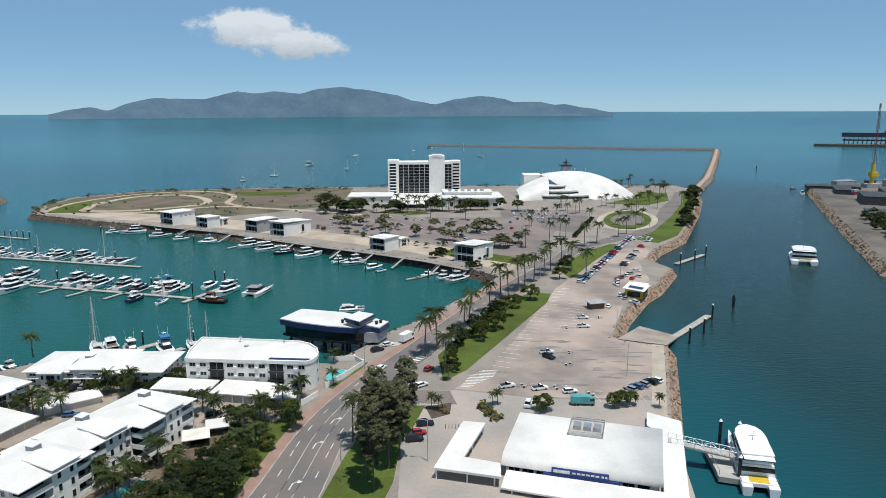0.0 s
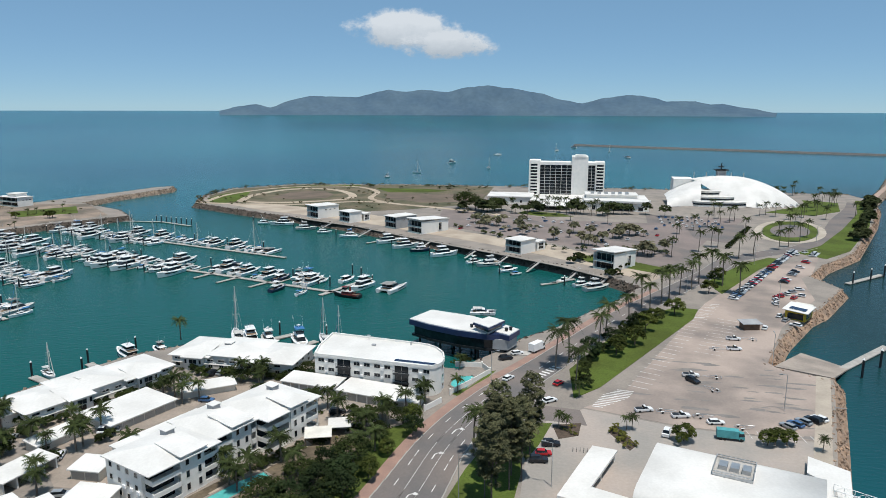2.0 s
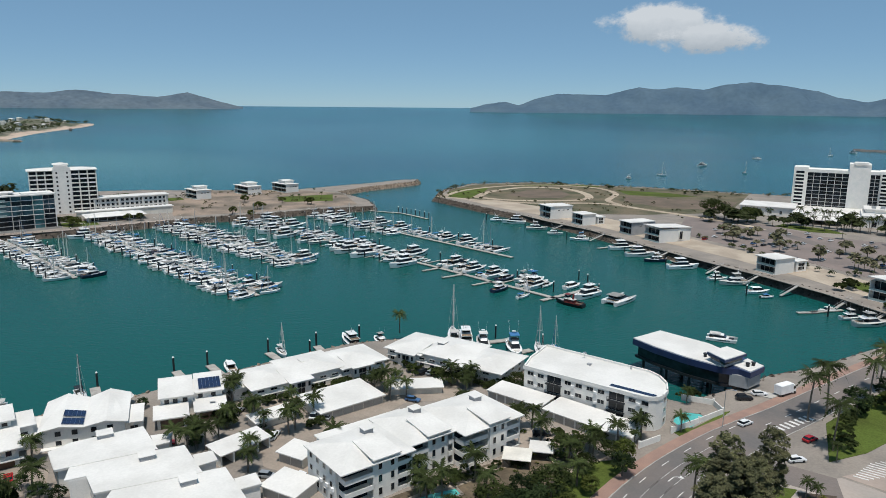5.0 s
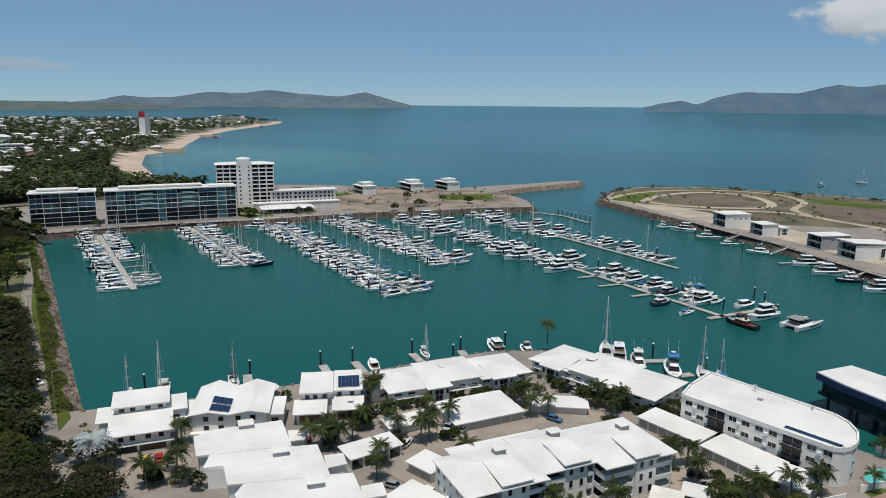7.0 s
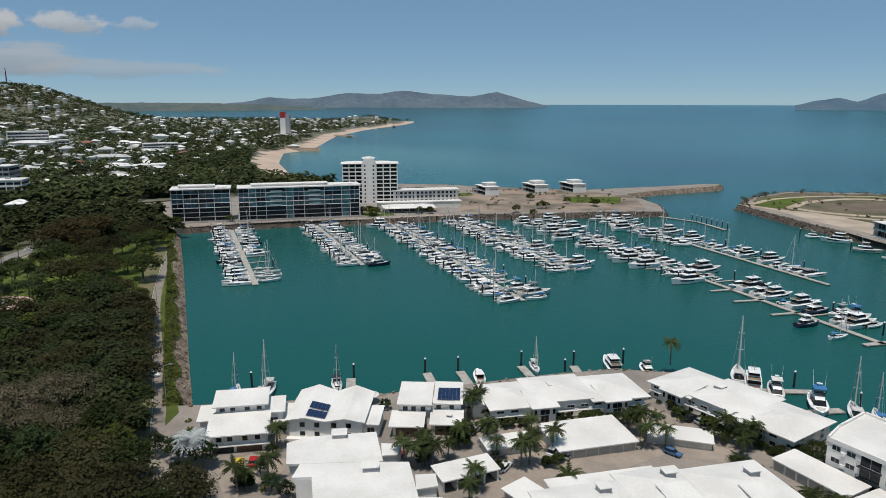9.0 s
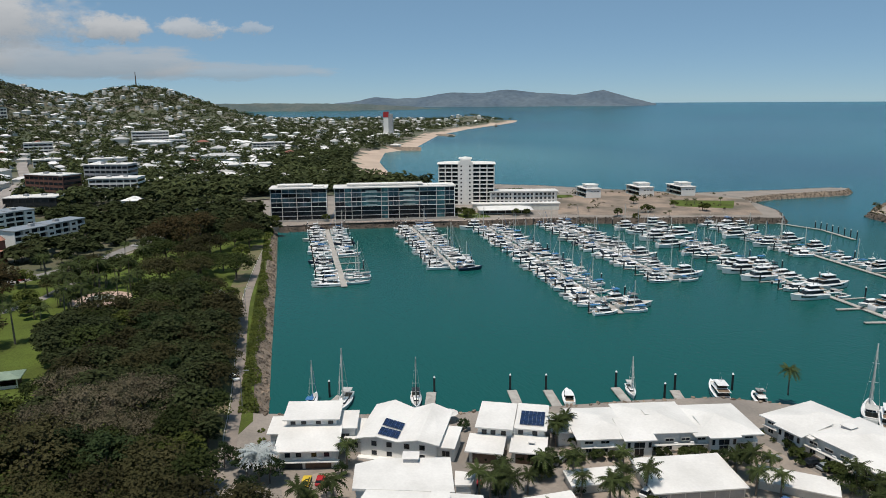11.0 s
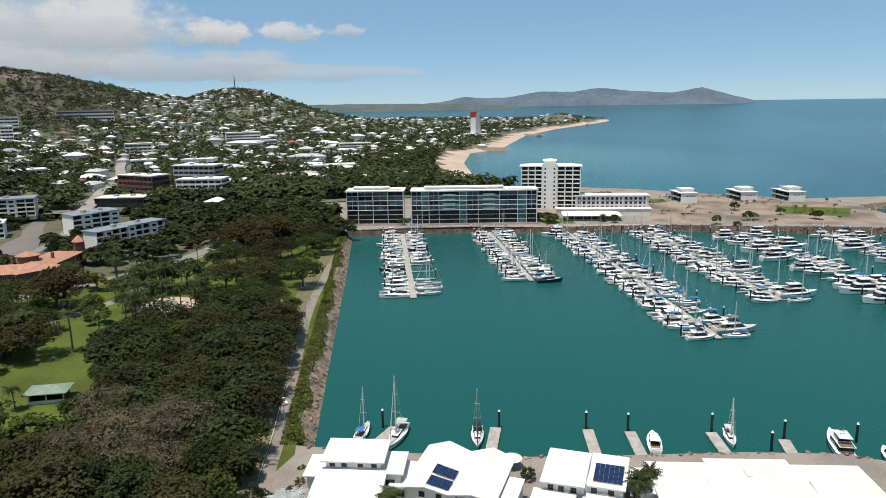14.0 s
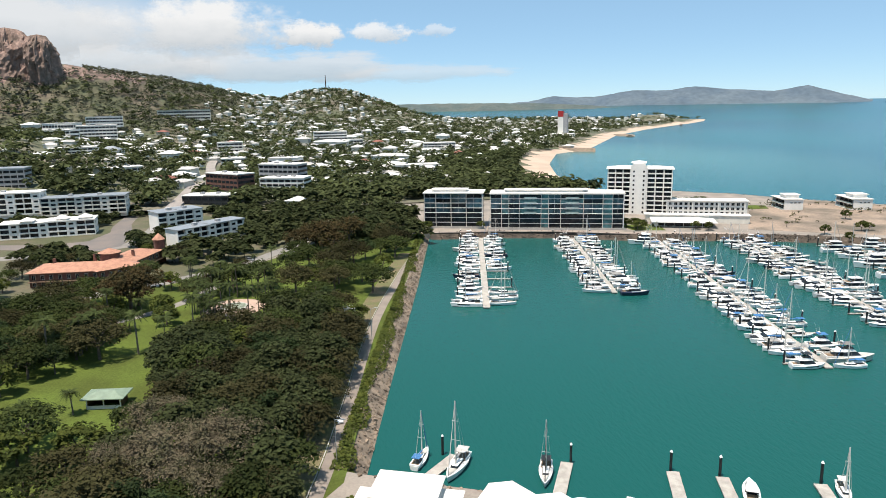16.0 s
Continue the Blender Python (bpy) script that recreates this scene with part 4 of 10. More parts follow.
def palm_kind(name, label, seed, h=9.0, fr=2.9, n=17, lean=0.5, leafmat=None, droop=0.72):
    rng = random.Random(seed)
    t = thing(name, label, "palm", 0, 0, -200)
    tr = M()
    pts = [Vector((lean * (k / 5) ** 2, 0.2 * lean * math.sin(k), -0.2 + (h + 0.2) * k / 5)) for k in range(6)]
    for i in range(5):
        tr.cyl(pts[i], pts[i + 1], 0.24 - 0.02 * i, 0.22 - 0.02 * i, 6)
    part("trunk", tr, PALMBARK, t)
    top = pts[-1]
    lv = M()
    for i in range(n):
        a = 6.283 * i / n + rng.uniform(-0.2, 0.2)
        up = rng.uniform(0.05, 1.1)
        L = fr * rng.uniform(0.85, 1.15)
        d, side = Vector((math.cos(a), math.sin(a), 0)), Vector((-math.sin(a), math.cos(a), 0))
        prev = None
        segs = 8
        for k in range(segs + 1):
            s = k / segs
            c = top + d * (L * s * (1 - 0.18 * s)) + Vector((0, 0, L * (0.75 * up * s - droop * (0.5 + 0.6 * (1 - up * 0.6)) * s * s)))
            w = L * 0.17 * math.sin(math.pi * min(1, 0.10 + s * 0.88)) + 0.03
            cur = [c] + [c + side * w * q + d * (0.28 * w) - Vector((0, 0, w * rng.uniform(0.3, 0.65))) for q in (1, -1)]
            if prev:
                for q in (1, 2):
                    lv.add([prev[0], cur[0], cur[q], prev[0].lerp(cur[q], 0.72)], [(0, 1, 2, 3) if q == 1 else (3, 2, 1, 0)])
            prev = cur
    part("crown", lv, leafmat or PALMLEAF, t)
    return t


TREES = [tree_kind("tree", "dense dark green shade tree in the foreshore park", 1, cl=1.2), tree_kind("tree", "spreading dark green tree with a broad uneven crown", 2, 11, 7.5, LEAF3, clumps=72, cl=1.2),
         tree_kind("tree", "rounded mid-green garden tree beside the lawn", 3, 8, 4.6, LEAF2, 40, 24, 0.58, 0.7), tree_kind("tree", "tall dark evergreen tree with open crown", 4, 12, 5.2, LEAF4, clumps=52, squash=0.95)]
BARE = tree_kind("tree", "half-bare grey tree with twiggy crown", 5, 10, 7.5, DRYLEAF, 70, 70, 0.3, 0.5, 0.42, 14)
RUST = tree_kind("tree", "rust-tinged dark tree with a wide crown", 6, 10.5, 7.0, RUSTLEAF, 66, 26)
GUM = tree_kind("tree", "tall olive-green roadside tree with a ragged crown", 7, 16.5, 2.3, leafy(mat("olive_leaves", (0.155, 0.152, 0.068), 0.8, var=0.35, scale=0.35, fine=2.5, col2=(0.066, 0.074, 0.031), rnd=0.3)), 90, 90, 0.2, 2.7, limbs=16, cl=1.0, low=-0.95)
BUSH = tree_kind("shrub", "rounded dark green garden shrub", 8, 2.6, 1.9, LEAF, 14, 20, 0.45, 0.6, limbs=4)
BUSH2 = tree_kind("shrub", "light green leafy garden shrub", 9, 2.4, 1.8, LEAF2, 14, 20, 0.45, 0.6, limbs=4)
GOLDLEAF = leafy(mat("golden_leaves", (0.20, 0.19, 0.045), 0.9, var=0.25, scale=0.5, fine=3, col2=(0.10, 0.115, 0.03), spec=0.12))
BUSH3 = tree_kind("shrub", "golden-green clipped shrub in a planted bed", 16, 1.6, 1.1, GOLDLEAF, 10, 16, 0.3, 0.7, limbs=3)
PALMS = [palm_kind("coconut_palm", "tall coconut palm with a slightly leaning trunk", 11, 10.5, 4.4, 26), palm_kind("palm", "feather palm with a full green crown", 12, 7.0, 3.8, 28, 0.25), palm_kind("palm", "slender straight palm with a small crown", 13, 9.5, 3.3, 22, 0.2)]
GARDENPALM = palm_kind("garden_palm", "bushy palm with arching fronds between the houses", 14, 5.2, 3.3, 32, 0.2)
SILVERPALM = palm_kind("silver_palm", "broad silver-leaved fan palm in a garden", 15, 5.0, 3.9, 54, 0.2, SILVERLEAF, 0.6)


# ---------- kits: cars ----------
def car_kind(label, paint, L=4.6, W=1.85, H=1.5, ute=False, name="car", near=True):
    t = thing(name, label, "car", 0, 0, -200)
    b = M()
    h0, h1 = 0.35, H * 0.6
    side = [(-L / 2, h0), (L / 2, h0), (L / 2, h1 * 0.82), (L * 0.24, h1), (-L * 0.46, h1), (-L / 2, h1 * 0.9)]
    n = len(side)
    b.add([(x, -W / 2, z) for x, z in side] + [(x, W / 2, z) for x, z in side], [tuple(range(n)), tuple(range(2 * n - 1, n - 1, -1))] + [(i, n + i, n + (i + 1) % n, (i + 1) % n) for i in range(n)])
    if not near:
        b.box(-L * 0.36, -W * 0.36, H - 0.06, L * 0.09, W * 0.36, H)
    part("body", b, paint, t)
    xa, xb = (-L * 0.08, L * 0.24) if ute else (-L * 0.44, L * 0.24)
    part("window", cabin(M(), xa, xb, W * 0.94, h1, H - 0.06, L * 0.14, 0.25, 0.82), PANE, t, "dark car windows")
    if not near:
        return t
    part("roof", M().box(xa + 0.3, -W * 0.36, H - 0.06, xb - L * 0.15, W * 0.36, H), paint, t)
    if ute:
        part("tray", M().box(-L * 0.47, -W * 0.44, h1, -L * 0.1, W * 0.44, h1 + 0.05), BLACK, t, "dark load tray")
    for sx in (-L * 0.3, L * 0.31):
        for sy in (-W / 2, W / 2):
            part("wheel", M().cyl((sx, sy - 0.1 * (1 if sy > 0 else -1), 0.33), (sx, sy + 0.03 * (1 if sy > 0 else -1), 0.33), 0.33, n=8), TYRE, t)
    return t


CARS_ = [car_kind("white hatchback car parked on the paving", CARW), car_kind("silver sedan car parked on the paving", CARS), car_kind("dark blue car parked on the paving", CARB, 4.5), car_kind("black four-wheel-drive car parked on the paving", CARK, 4.8, 1.95, 1.8),
         car_kind("red car parked on the paving", CARR, 4.2), car_kind("parked white utility truck with open tray", CARW, 5.2, 1.9, 1.75, True, "pickup_truck"), car_kind("white van parked on the paving", CARW, 5.0, 1.95, 2.1, name="van")]
FAR_CARS = [car_kind("white car parked on the lot", CARW, near=False), car_kind("silver car parked on the lot", CARS, near=False), car_kind("dark blue car parked on the lot", CARB, near=False), car_kind("black car parked on the lot", CARK, near=False), car_kind("red car parked on the lot", CARR, near=False)]
CW = [0, 0, 0, 1, 1, 2, 3, 0, 1, 0, 3, 1, 0, 4]

# ---------- marina: pontoons, piles, boats ----------
def pile_kind():
    t = thing("mooring_pile", "black mooring pile with a white cap standing in the water", "pile", 0, 0, -200)
    part("post", M().cyl((0, 0, -2), (0, 0, 5.2), 0.34, 0.34, 8), BLACK, t)
    part("cap", M().cyl((0, 0, 5.2), (0, 0, 5.75), 0.4, 0.06, 8), HULL, t, "white conical cap")
    return t


PILE = pile_kind()


def pontoon(label, pts, width=2.4, name="pontoon"):
    t = thing(name, label, "pontoon")
    m, f = M(), M()
    for (ax, ay), (bx, by) in zip(pts, pts[1:]):
        L = math.hypot(bx - ax, by - ay)
        deg = math.degrees(math.atan2(by - ay, bx - ax))
        m.obox((ax + bx) / 2, (ay + by) / 2, 0.25, 0.62, L, width, deg)
        f.obox((ax + bx) / 2, (ay + by) / 2, -0.3, 0.24, L, width * 0.8, deg)
    part("deck", m, TIMBER, t, "pale grey deck panels")
    part("float", f, BLACK, t, "dark floats under the deck")
    return t


rngm = random.Random(21)
PIERS = [  # start, end, spacing, spans along the line (from, to) with boats to the left and right of its way, finger length
    ([(-516, 208), (-337, 164)], 8.2, (0.1, 0.98), (0.1, 0.98), 12, (0.62, 0.78)),
    ([(-490, 263), (-345, 228)], 6.4, (0.08, 1.0), (0.08, 1.0), 11, None),
    ([(-466, 311), (-241, 255)], 6.3, (0.03, 1.0), (0.03, 1.0), 12, None),
    ([(-447, 357), (-273, 315)], 6.4, (0.05, 1.0), (0.05, 1.0), 12, None),
    ([(-413, 405), (-205, 353), (-120, 328)], 6.8, (0.02, 0.93), (0.02, 0.68), 13, None),
    ([(-383, 458), (-177, 399)], 7.0, (0.02, 0.93), (0.02, 0.5), 13, None),
]
PICK = [0, 1, 1, 1, 2, 11, 1, 3, 3, 4, 5, 6, 0, 7, 10, 1, 7, 8, 9, 3, 11, 7, 6, 12]
for pi, (pts, gap, ls, rs, fl, hole) in enumerate(PIERS):
    pier = pontoon("floating pontoon walkway between moored boats", pts, 3.2 if pi == 0 else 2.6)
    total = sum(math.dist(a, b) for a, b in zip(pts, pts[1:]))

    def along(s):
        for a, b in zip(pts, pts[1:]):
            d = math.dist(a, b)
            if s <= d or b is pts[-1]:
                u = s / d
                return a[0] + (b[0] - a[0]) * u, a[1] + (b[1] - a[1]) * u, math.degrees(math.atan2(b[1] - a[1], b[0] - a[0]))
            s -= d

    finger = M().box(0, -0.55, 0.25, fl, 0.55, 0.55)
    fmesh = finger.mesh("finger", TIMBER)
    for side, (u0, u1) in ((1, ls), (-1, rs)):
        s = u0 * total
        k = 0
        while s < u1 * total:
            x, y, deg = along(s)
            n = Vector((-math.sin(radians(deg)), math.cos(radians(deg)))) * side
            if k % 2 == 0:
                fo = part("finger", fmesh, None, pier)
                fo.matrix_basis = pose(x + n.x * 1.3, y + n.y * 1.3, 0, 0, 0, deg + 90 * side)
                if k % 4 == 0 or side < 0:
                    place(PILE, x + n.x * (fl + 1), y + n.y * (fl + 1), 0, 0, 1, "marina piles")
            skip = hole and side == 1 and hole[0] < s / total < hole[1]
            if rngm.random() > 0.05 and not skip:
                i = rngm.choice(PICK)
                if pi in (4, 5) and rngm.random() < 0.2:
                    i = 8
                if pi == 0 and side == 1 and s > 0.6 * total:
                    i = 3
                sc = rngm.uniform(0.88, 1.12)
                half = BLEN[i] * sc / 2
                d = 2.0 + half
                xs, ys, _ = along(s + gap * 0.5)
                turn = deg + 90 * side + (180 if rngm.random() < 0.35 else 0) + rngm.uniform(-2, 2)
                place(BOATS[i], xs + n.x * d, ys + n.y * d, 0, turn, sc, "boats in the marina")
            s += gap * (1.0 if i not in (4, 8) else 1.25)
            k += 1

# the end of the long pontoon
pontoon("cross pontoon at the end of the long walkway", [(-124, 321), (-110.5, 360)], 2.6)
pontoon("empty short pontoon beside the long walkway", [(-198, 354), (-203, 340)], 1.8)
pontoon("empty short pontoon beside the long walkway", [(-180, 347), (-186, 333)], 1.8)
pontoon("empty short pontoon beside the long walkway", [(-160, 341), (-165, 328)], 1.8)
pontoon("long empty pontoon below the western quay", [(-372, 500), (-330, 505), (-297, 492)], 2.4)
for k in range(8):
    place(PILE, -336 + k * 5.4, 507 - k * 1.6, 0, 0, 1, "marina piles")


def tug():
    t = thing("tugboat", "old tug with a dark red hull and red deckhouse", "boat", -110.5, 322.5, 0, 168)
    part("hull", hull_mesh(14.5, 4.6, 1.3, 0.6, streak=False), [BLACK, BOATRED, GREY, PANE, BROWN], t, "near-black hull")
    part("deckhouse", cabin(M(), -2.6, 3.0, 3.0, 1.4, 2.9, 0.4), BOATRED, t)
    part("deckhouse_roof", M().box(-2.8, -1.6, 2.9, 2.9, 1.6, 3.05), HULLG, t)
    part("wheelhouse", cabin(M(), 0.4, 2.6, 2.2, 3.05, 4.9, 0.3), HULLG, t)
    part("wheelhouse_roof", M().box(0.1, -1.25, 4.9, 2.6, 1.25, 5.05), BOATRED, t)
    part("window_band", glaze(0.4, 2.6, 2.2, 3.05, 4.9, 0.3, 0.1, 0.85), PANE, t)
    part("funnel", M().cyl((-1.5, 0, 3.05), (-1.7, 0, 5.2), 0.55, 0.48, 10), BOATRED, t)
    part("mast", M().cyl((0.2, 0, 5.0), (0.1, 0, 8), 0.09, 0.05, 6), METAL, t)
    for sy in (-1, 1):
        part("bulwark", M().box(-6.2, sy * 2.15 - 0.07, 1.3, 2.0, sy * 2.15 + 0.07, 1.9), BOATRED, t, "red bulwark")
    for k in range(5):
        part("tyre_fender", M().cyl((-5 + 2.2 * k, -2.42, 1.1), (-5 + 2.2 * k, -2.24, 1.1), 0.42, 0.42, 10), BLACK, t)


tug()
place(BOATS[4], -93, 340, 0, 75, 1.25, "boats in the marina")
for i, x, y, rz, sc in ((7, -133, 348, 74, 1.15), (2, -141, 350, 74, 1.2), (0, -148.5, 352, 254, 1.1), (1, -121, 352, 71, 1.0), (8, -108.5, 339, 251, 1.0), (6, -134, 322, 75, 0.85), (5, -149, 327, 75, 0.9)):
    place(BOATS[i], x, y, 0, rz, sc, "boats in the marina")
for x, y in ((-124, 369.5), (-117, 363.6), (-105.6, 347.5), (-126, 340)):
    place(PILE, x, y, 0, 0, 1, "marina piles")

# berths along the eastern bank
EB = [(-247, 516, 0), (-231, 514, 8), (-205, 498, 10), (-186, 487, 0), (-163, 475, 2), (-129, 461, 8), (-114, 447, 8), (-102, 437, 5), (-84, 427, 8), (-62, 410, 0), (-53, 405, 10), (-40, 393, 1), (-35, 386, 9), (-9, 376, 7), (1, 368, 0), (8, 362, 10)]
for k, (x, y, i) in enumerate(EB):
    place(BOATS[i], x, y, 0, 38 + 180 * (k % 3 == 1) - (14 if k < 5 else 0), 1.0, "boats on the eastern berths")
    if k % 2 == 0:
        place(PILE, x - 9, y - 1, 0, 0, 1, "marina piles")
for a, b in (((-143, 454), (-136, 466)), ((-15, 369), (-3, 381)), ((-20, 365), (-12, 371))):
    pontoon("short floating berth below the eastern bank", [a, b], 2.0)
for k, (x, y) in enumerate([(-236, 527), (-190, 503), (-152, 480), (-100, 446), (-66, 425), (-45, 411), (-26, 397), (-3, 384), (12, 371)]):
    t = thing("gangway", "sloping steel gangway from the bank to a berth", "gangway", x, y, 0, 240)
    part("walkway", M().shed([(-6, -0.7), (7, -0.7), (7, 0.7), (-6, 0.7)], [4.6, 0.9, 0.9, 4.6], 0.2), TIMBER, t)
    for sy in (-0.7, 0.7):
        part("handrail", M().cyl((-6, sy, 5.6), (7, sy, 1.9), 0.06, n=5), METAL, t)
for (pts, *_) in PIERS:
    (ax, ay), (bx, by) = pts[0], pts[1]
    t = thing("gangway", "gangway from the quay down to the marina pontoon", "gangway", ax, ay, 0, math.degrees(math.atan2(by - ay, bx - ax)))
    part("walkway", M().shed([(-13, -1), (4, -1), (4, 1), (-13, 1)], [4.5, 0.9, 0.9, 4.5], 0.25), TIMBER, t)
    for sy in (-1, 1):
        part("handrail", M().cyl((-13, sy, 5.5), (4, sy, 1.9), 0.07, n=5), METAL, t)

# private moorings behind the waterfront houses
for a, b in (((-203, 112), (-213, 122)), ((-190, 141), (-203, 148)), ((-178, 165), (-193, 171)), ((-172, 175), (-188, 181)), ((-167, 196), (-180, 201)), ((-163, 212), (-170, 216)), ((-127, 243), (-112, 262)), ((-108, 240), (-100, 256))):
    pontoon("private timber pontoon behind a waterfront house", [a, b], 3.0)
for x, y in ((-215, 119), (-203, 149), (-194, 171), (-189, 181), (-181, 202), (-167, 209), (-171, 217), (-163, 233), (-98, 262), (-118, 262)):
    place(PILE, x, y, 0, 0, 1.0, "marina piles")
place(BOATS[6], -213, 113, 0, 150, 0.95, "private boats")
place(BOATS[3], -207, 121, 0, -32, 1.05, "private boats")
place(sail_yacht("white sailing yacht with black canvas stern to its pontoon", 11, 3.5, BLACK, None, 15, "sailing_yacht"), -199, 141, 0, -22, 1.0, "private boats")
place(BOATS[1], -180, 183, 0, 150, 0.9, "private boats")
place(sail_yacht("small white sailing yacht at a private pontoon", 9, 3, HULLG, None, 12.5), -175, 203, 0, -30, 1.0, "private boats")
place(BOATS[8], -161, 225, 0, 150, 0.85, "private boats")
place(BOATS[0], -153, 233, 0, 150, 0.9, "private boats")
place(BOATS[8], -126, 252, 0, 125, 0.95, "private boats")
place(BOATS[10], -117, 250, 0, -55, 0.95, "private boats")
place(BOATS[2], -105, 252, 0, -55, 1.15, "private boats")
place(BOATS[3], -132.5, 254, 0, 125, 1.2, "private boats")
place(BOATS[3], -97, 257, 0, 125, 1.0, "private boats")
place(BOATS[6], -91.5, 259, 0, 125, 1.0, "private boats")

# boats at anchor in the bay
for x, y, i in ((-259, 904, 0), (-235, 973, 3), (-221, 1163, 8), (-146, 1071, 3), (-173, 1389, 4), (-66, 1553, 3), (46, 1545, 3), (74, 1372, 4), (25, 1150, 0), (-32, 1690, 8)):
    place(BOATS[i], x, y, 0, rngm.uniform(0, 360), 1.0, "boats at anchor")


def ferry(x, y, rz, L, B, label, decks=2, z=0):
    t = thing("ferry", label, "ferry", x, y, z, rz)
    for s in (1, -1):
        h = hull_mesh(L, B * 0.3, 2.2, 0.3, -0.6, 0.6, 0.95, well=0)
        h.v = [(a, b + s * B * 0.34, c) for a, b, c in h.v]
        part("hull", h, finish(), t)
    part("main_deck", M().box(-L * 0.44, -B * 0.46, 1.6, L * 0.36, B * 0.46, 2.5), HULL, t)
    c = cabin(M(), -L * 0.30, L * 0.44, B * 0.9, 2.5, 5.2, L * 0.1, 0.2, 0.94)
    part("saloon", c, HULL, t)
    part("window_band", glaze(-L * 0.30, L * 0.44, B * 0.9, 2.5, 5.2, L * 0.1, 0.2, 0.94), PANE, t, "long row of dark windows")
    bow = [(-0.30, -0.42), (0.08, -0.42), (0.19, -0.37), (0.27, -0.24), (0.31, 0), (0.27, 0.24), (0.19, 0.37), (0.08, 0.42), (-0.30, 0.42)]
    shape = lambda k: [((x + 0.02) * L * k, y * B * k) for x, y in bow]
    part("upper_saloon", M().prism(shape(0.95), 5.2, 7.6), HULL, t, "upper saloon with a rounded front")
    part("window_band", M().prism(shape(0.962), 5.9, 7.0), PANE, t)
    part("roof", M().prism(shape(1.0), 7.6, 7.85), HULL, t)
    part("aft_awning", M().box(-L * 0.36, -B * 0.40, 7.3, -L * 0.28, B * 0.40, 7.42), HULL, t)
    part("stern_deck", M().box(-L * 0.42, -B * 0.25, 2.5, -L * 0.3, B * 0.25, 2.58), YELLOW, t, "yellow boarding ramp")
    for s in (-1, 1):
        r = M().cyl((-L * 0.43, s * B * 0.44, 3.6), (-L * 0.28, s * B * 0.44, 3.6), 0.05, n=4)
        for k in range(4):
            r.cyl((-L * (0.43 - 0.05 * k), s * B * 0.44, 2.5), (-L * (0.43 - 0.05 * k), s * B * 0.44, 3.6), 0.04, n=4)
        part("railing", r, METAL, t)
    part("mast", M().cyl((0, 0, 7.8), (-0.4, 0, 10.5), 0.12, 0.06, 5).box(-0.3, -1.2, 9.0, -0.1, 1.2, 9.15), METAL, t)
    return t


ferry(78, 163.5, 76.5, 28, 8.8, "white catamaran passenger ferry alongside the terminal jetty")
ferry(216, 410, 68, 26, 15, "white vehicle ferry under way in the channel")
gang = thing("jetty", "white covered boarding gangway with steel piles beside the terminal", "jetty")
part("gangway", M().shed([(58, 167.5), (74, 163), (73.4, 160.4), (57.4, 165)], [6.4, 4.2, 4.2, 6.4], 0.4), CONC, gang)
for px, py in ((58, 167.5), (57.4, 165)):
    for k in range(9):
        p = (px + 16 * k / 8, py - 4.55 * k / 8, 6.4 - 2.2 * k / 8)
        part("post", M().cyl(p, (p[0], p[1], p[2] + 1.6), 0.08, n=4), HULL, gang, "white steel truss post")
        if k < 8:
            part("brace", M().cyl((p[0], p[1], p[2] + 1.6 * (k % 2)), (p[0] + 2, p[1] - 0.57, p[2] - 0.27 + 1.6 * ((k + 1) % 2)), 0.06, n=4), HULL, gang)
    part("top_rail", M().cyl((px, py, 8.0), (px + 16, py - 4.55, 5.8), 0.08, n=4), HULL, gang)
part("landing", M().prism([(69, 171), (75.5, 169), (73, 154), (67, 156)], 0.6, 2.0), CONC, gang)
part("landing_rail", M().cyl((69, 171, 3.2), (75.5, 169, 3.2), 0.08, n=5).cyl((69, 171, 3.2), (67.5, 157, 3.2), 0.08, n=5).cyl((69, 171, 2), (69, 171, 3.2), 0.08, n=5).cyl((67.5, 157, 2), (67.5, 157, 3.2), 0.08, n=5), METAL, gang)
for x, y in ((75, 176), (79.5, 174.5), (72, 156)):
    place(PILE, x, y, 0, 0, 1.35, "marina piles")
# boat ramps on the channel
setting("boat_ramp", M().shed([(66.2, 253.6), (82.6, 246.2), (98.5, 275), (86.5, 289)], [4.27, 4.27, -0.9, -0.9], 0.5), mat("ramp_concrete", (0.36, 0.30, 0.25), 0.85, var=0.14, scale=0.12, fine=2.0, col2=(0.24, 0.205, 0.175), bump=0.3), "sloping concrete boat ramp running into the channel")
for a, b, c in (((84, 257), (117, 296), ((96, 260), (117, 292), (106, 272))), ((137, 401), (163, 427), ((140, 402), (163, 424), (152, 412)))):
    pontoon("concrete boat ramp pontoon on the channel", [a, b], 3.0)
    for x, y in c:
        place(PILE, x, y, 0, 0, 1.25, "marina piles")
beacon = thing("channel_marker", "dark channel marker pile in the water", "marker", 134, 311)
part("post", M().cyl((0, 0, -2), (0, 0, 3.2), 0.6, n=10), BLACK, beacon)
part("topmark", M().cyl((0, 0, 3.2), (0, 0, 5.6), 0.9, 0.5, 8), BLACK, beacon)
copy_thing(beacon, pose(470, 1049, 0))

# ---------- kits: windows, balconies, blocks ----------
WINS = {}


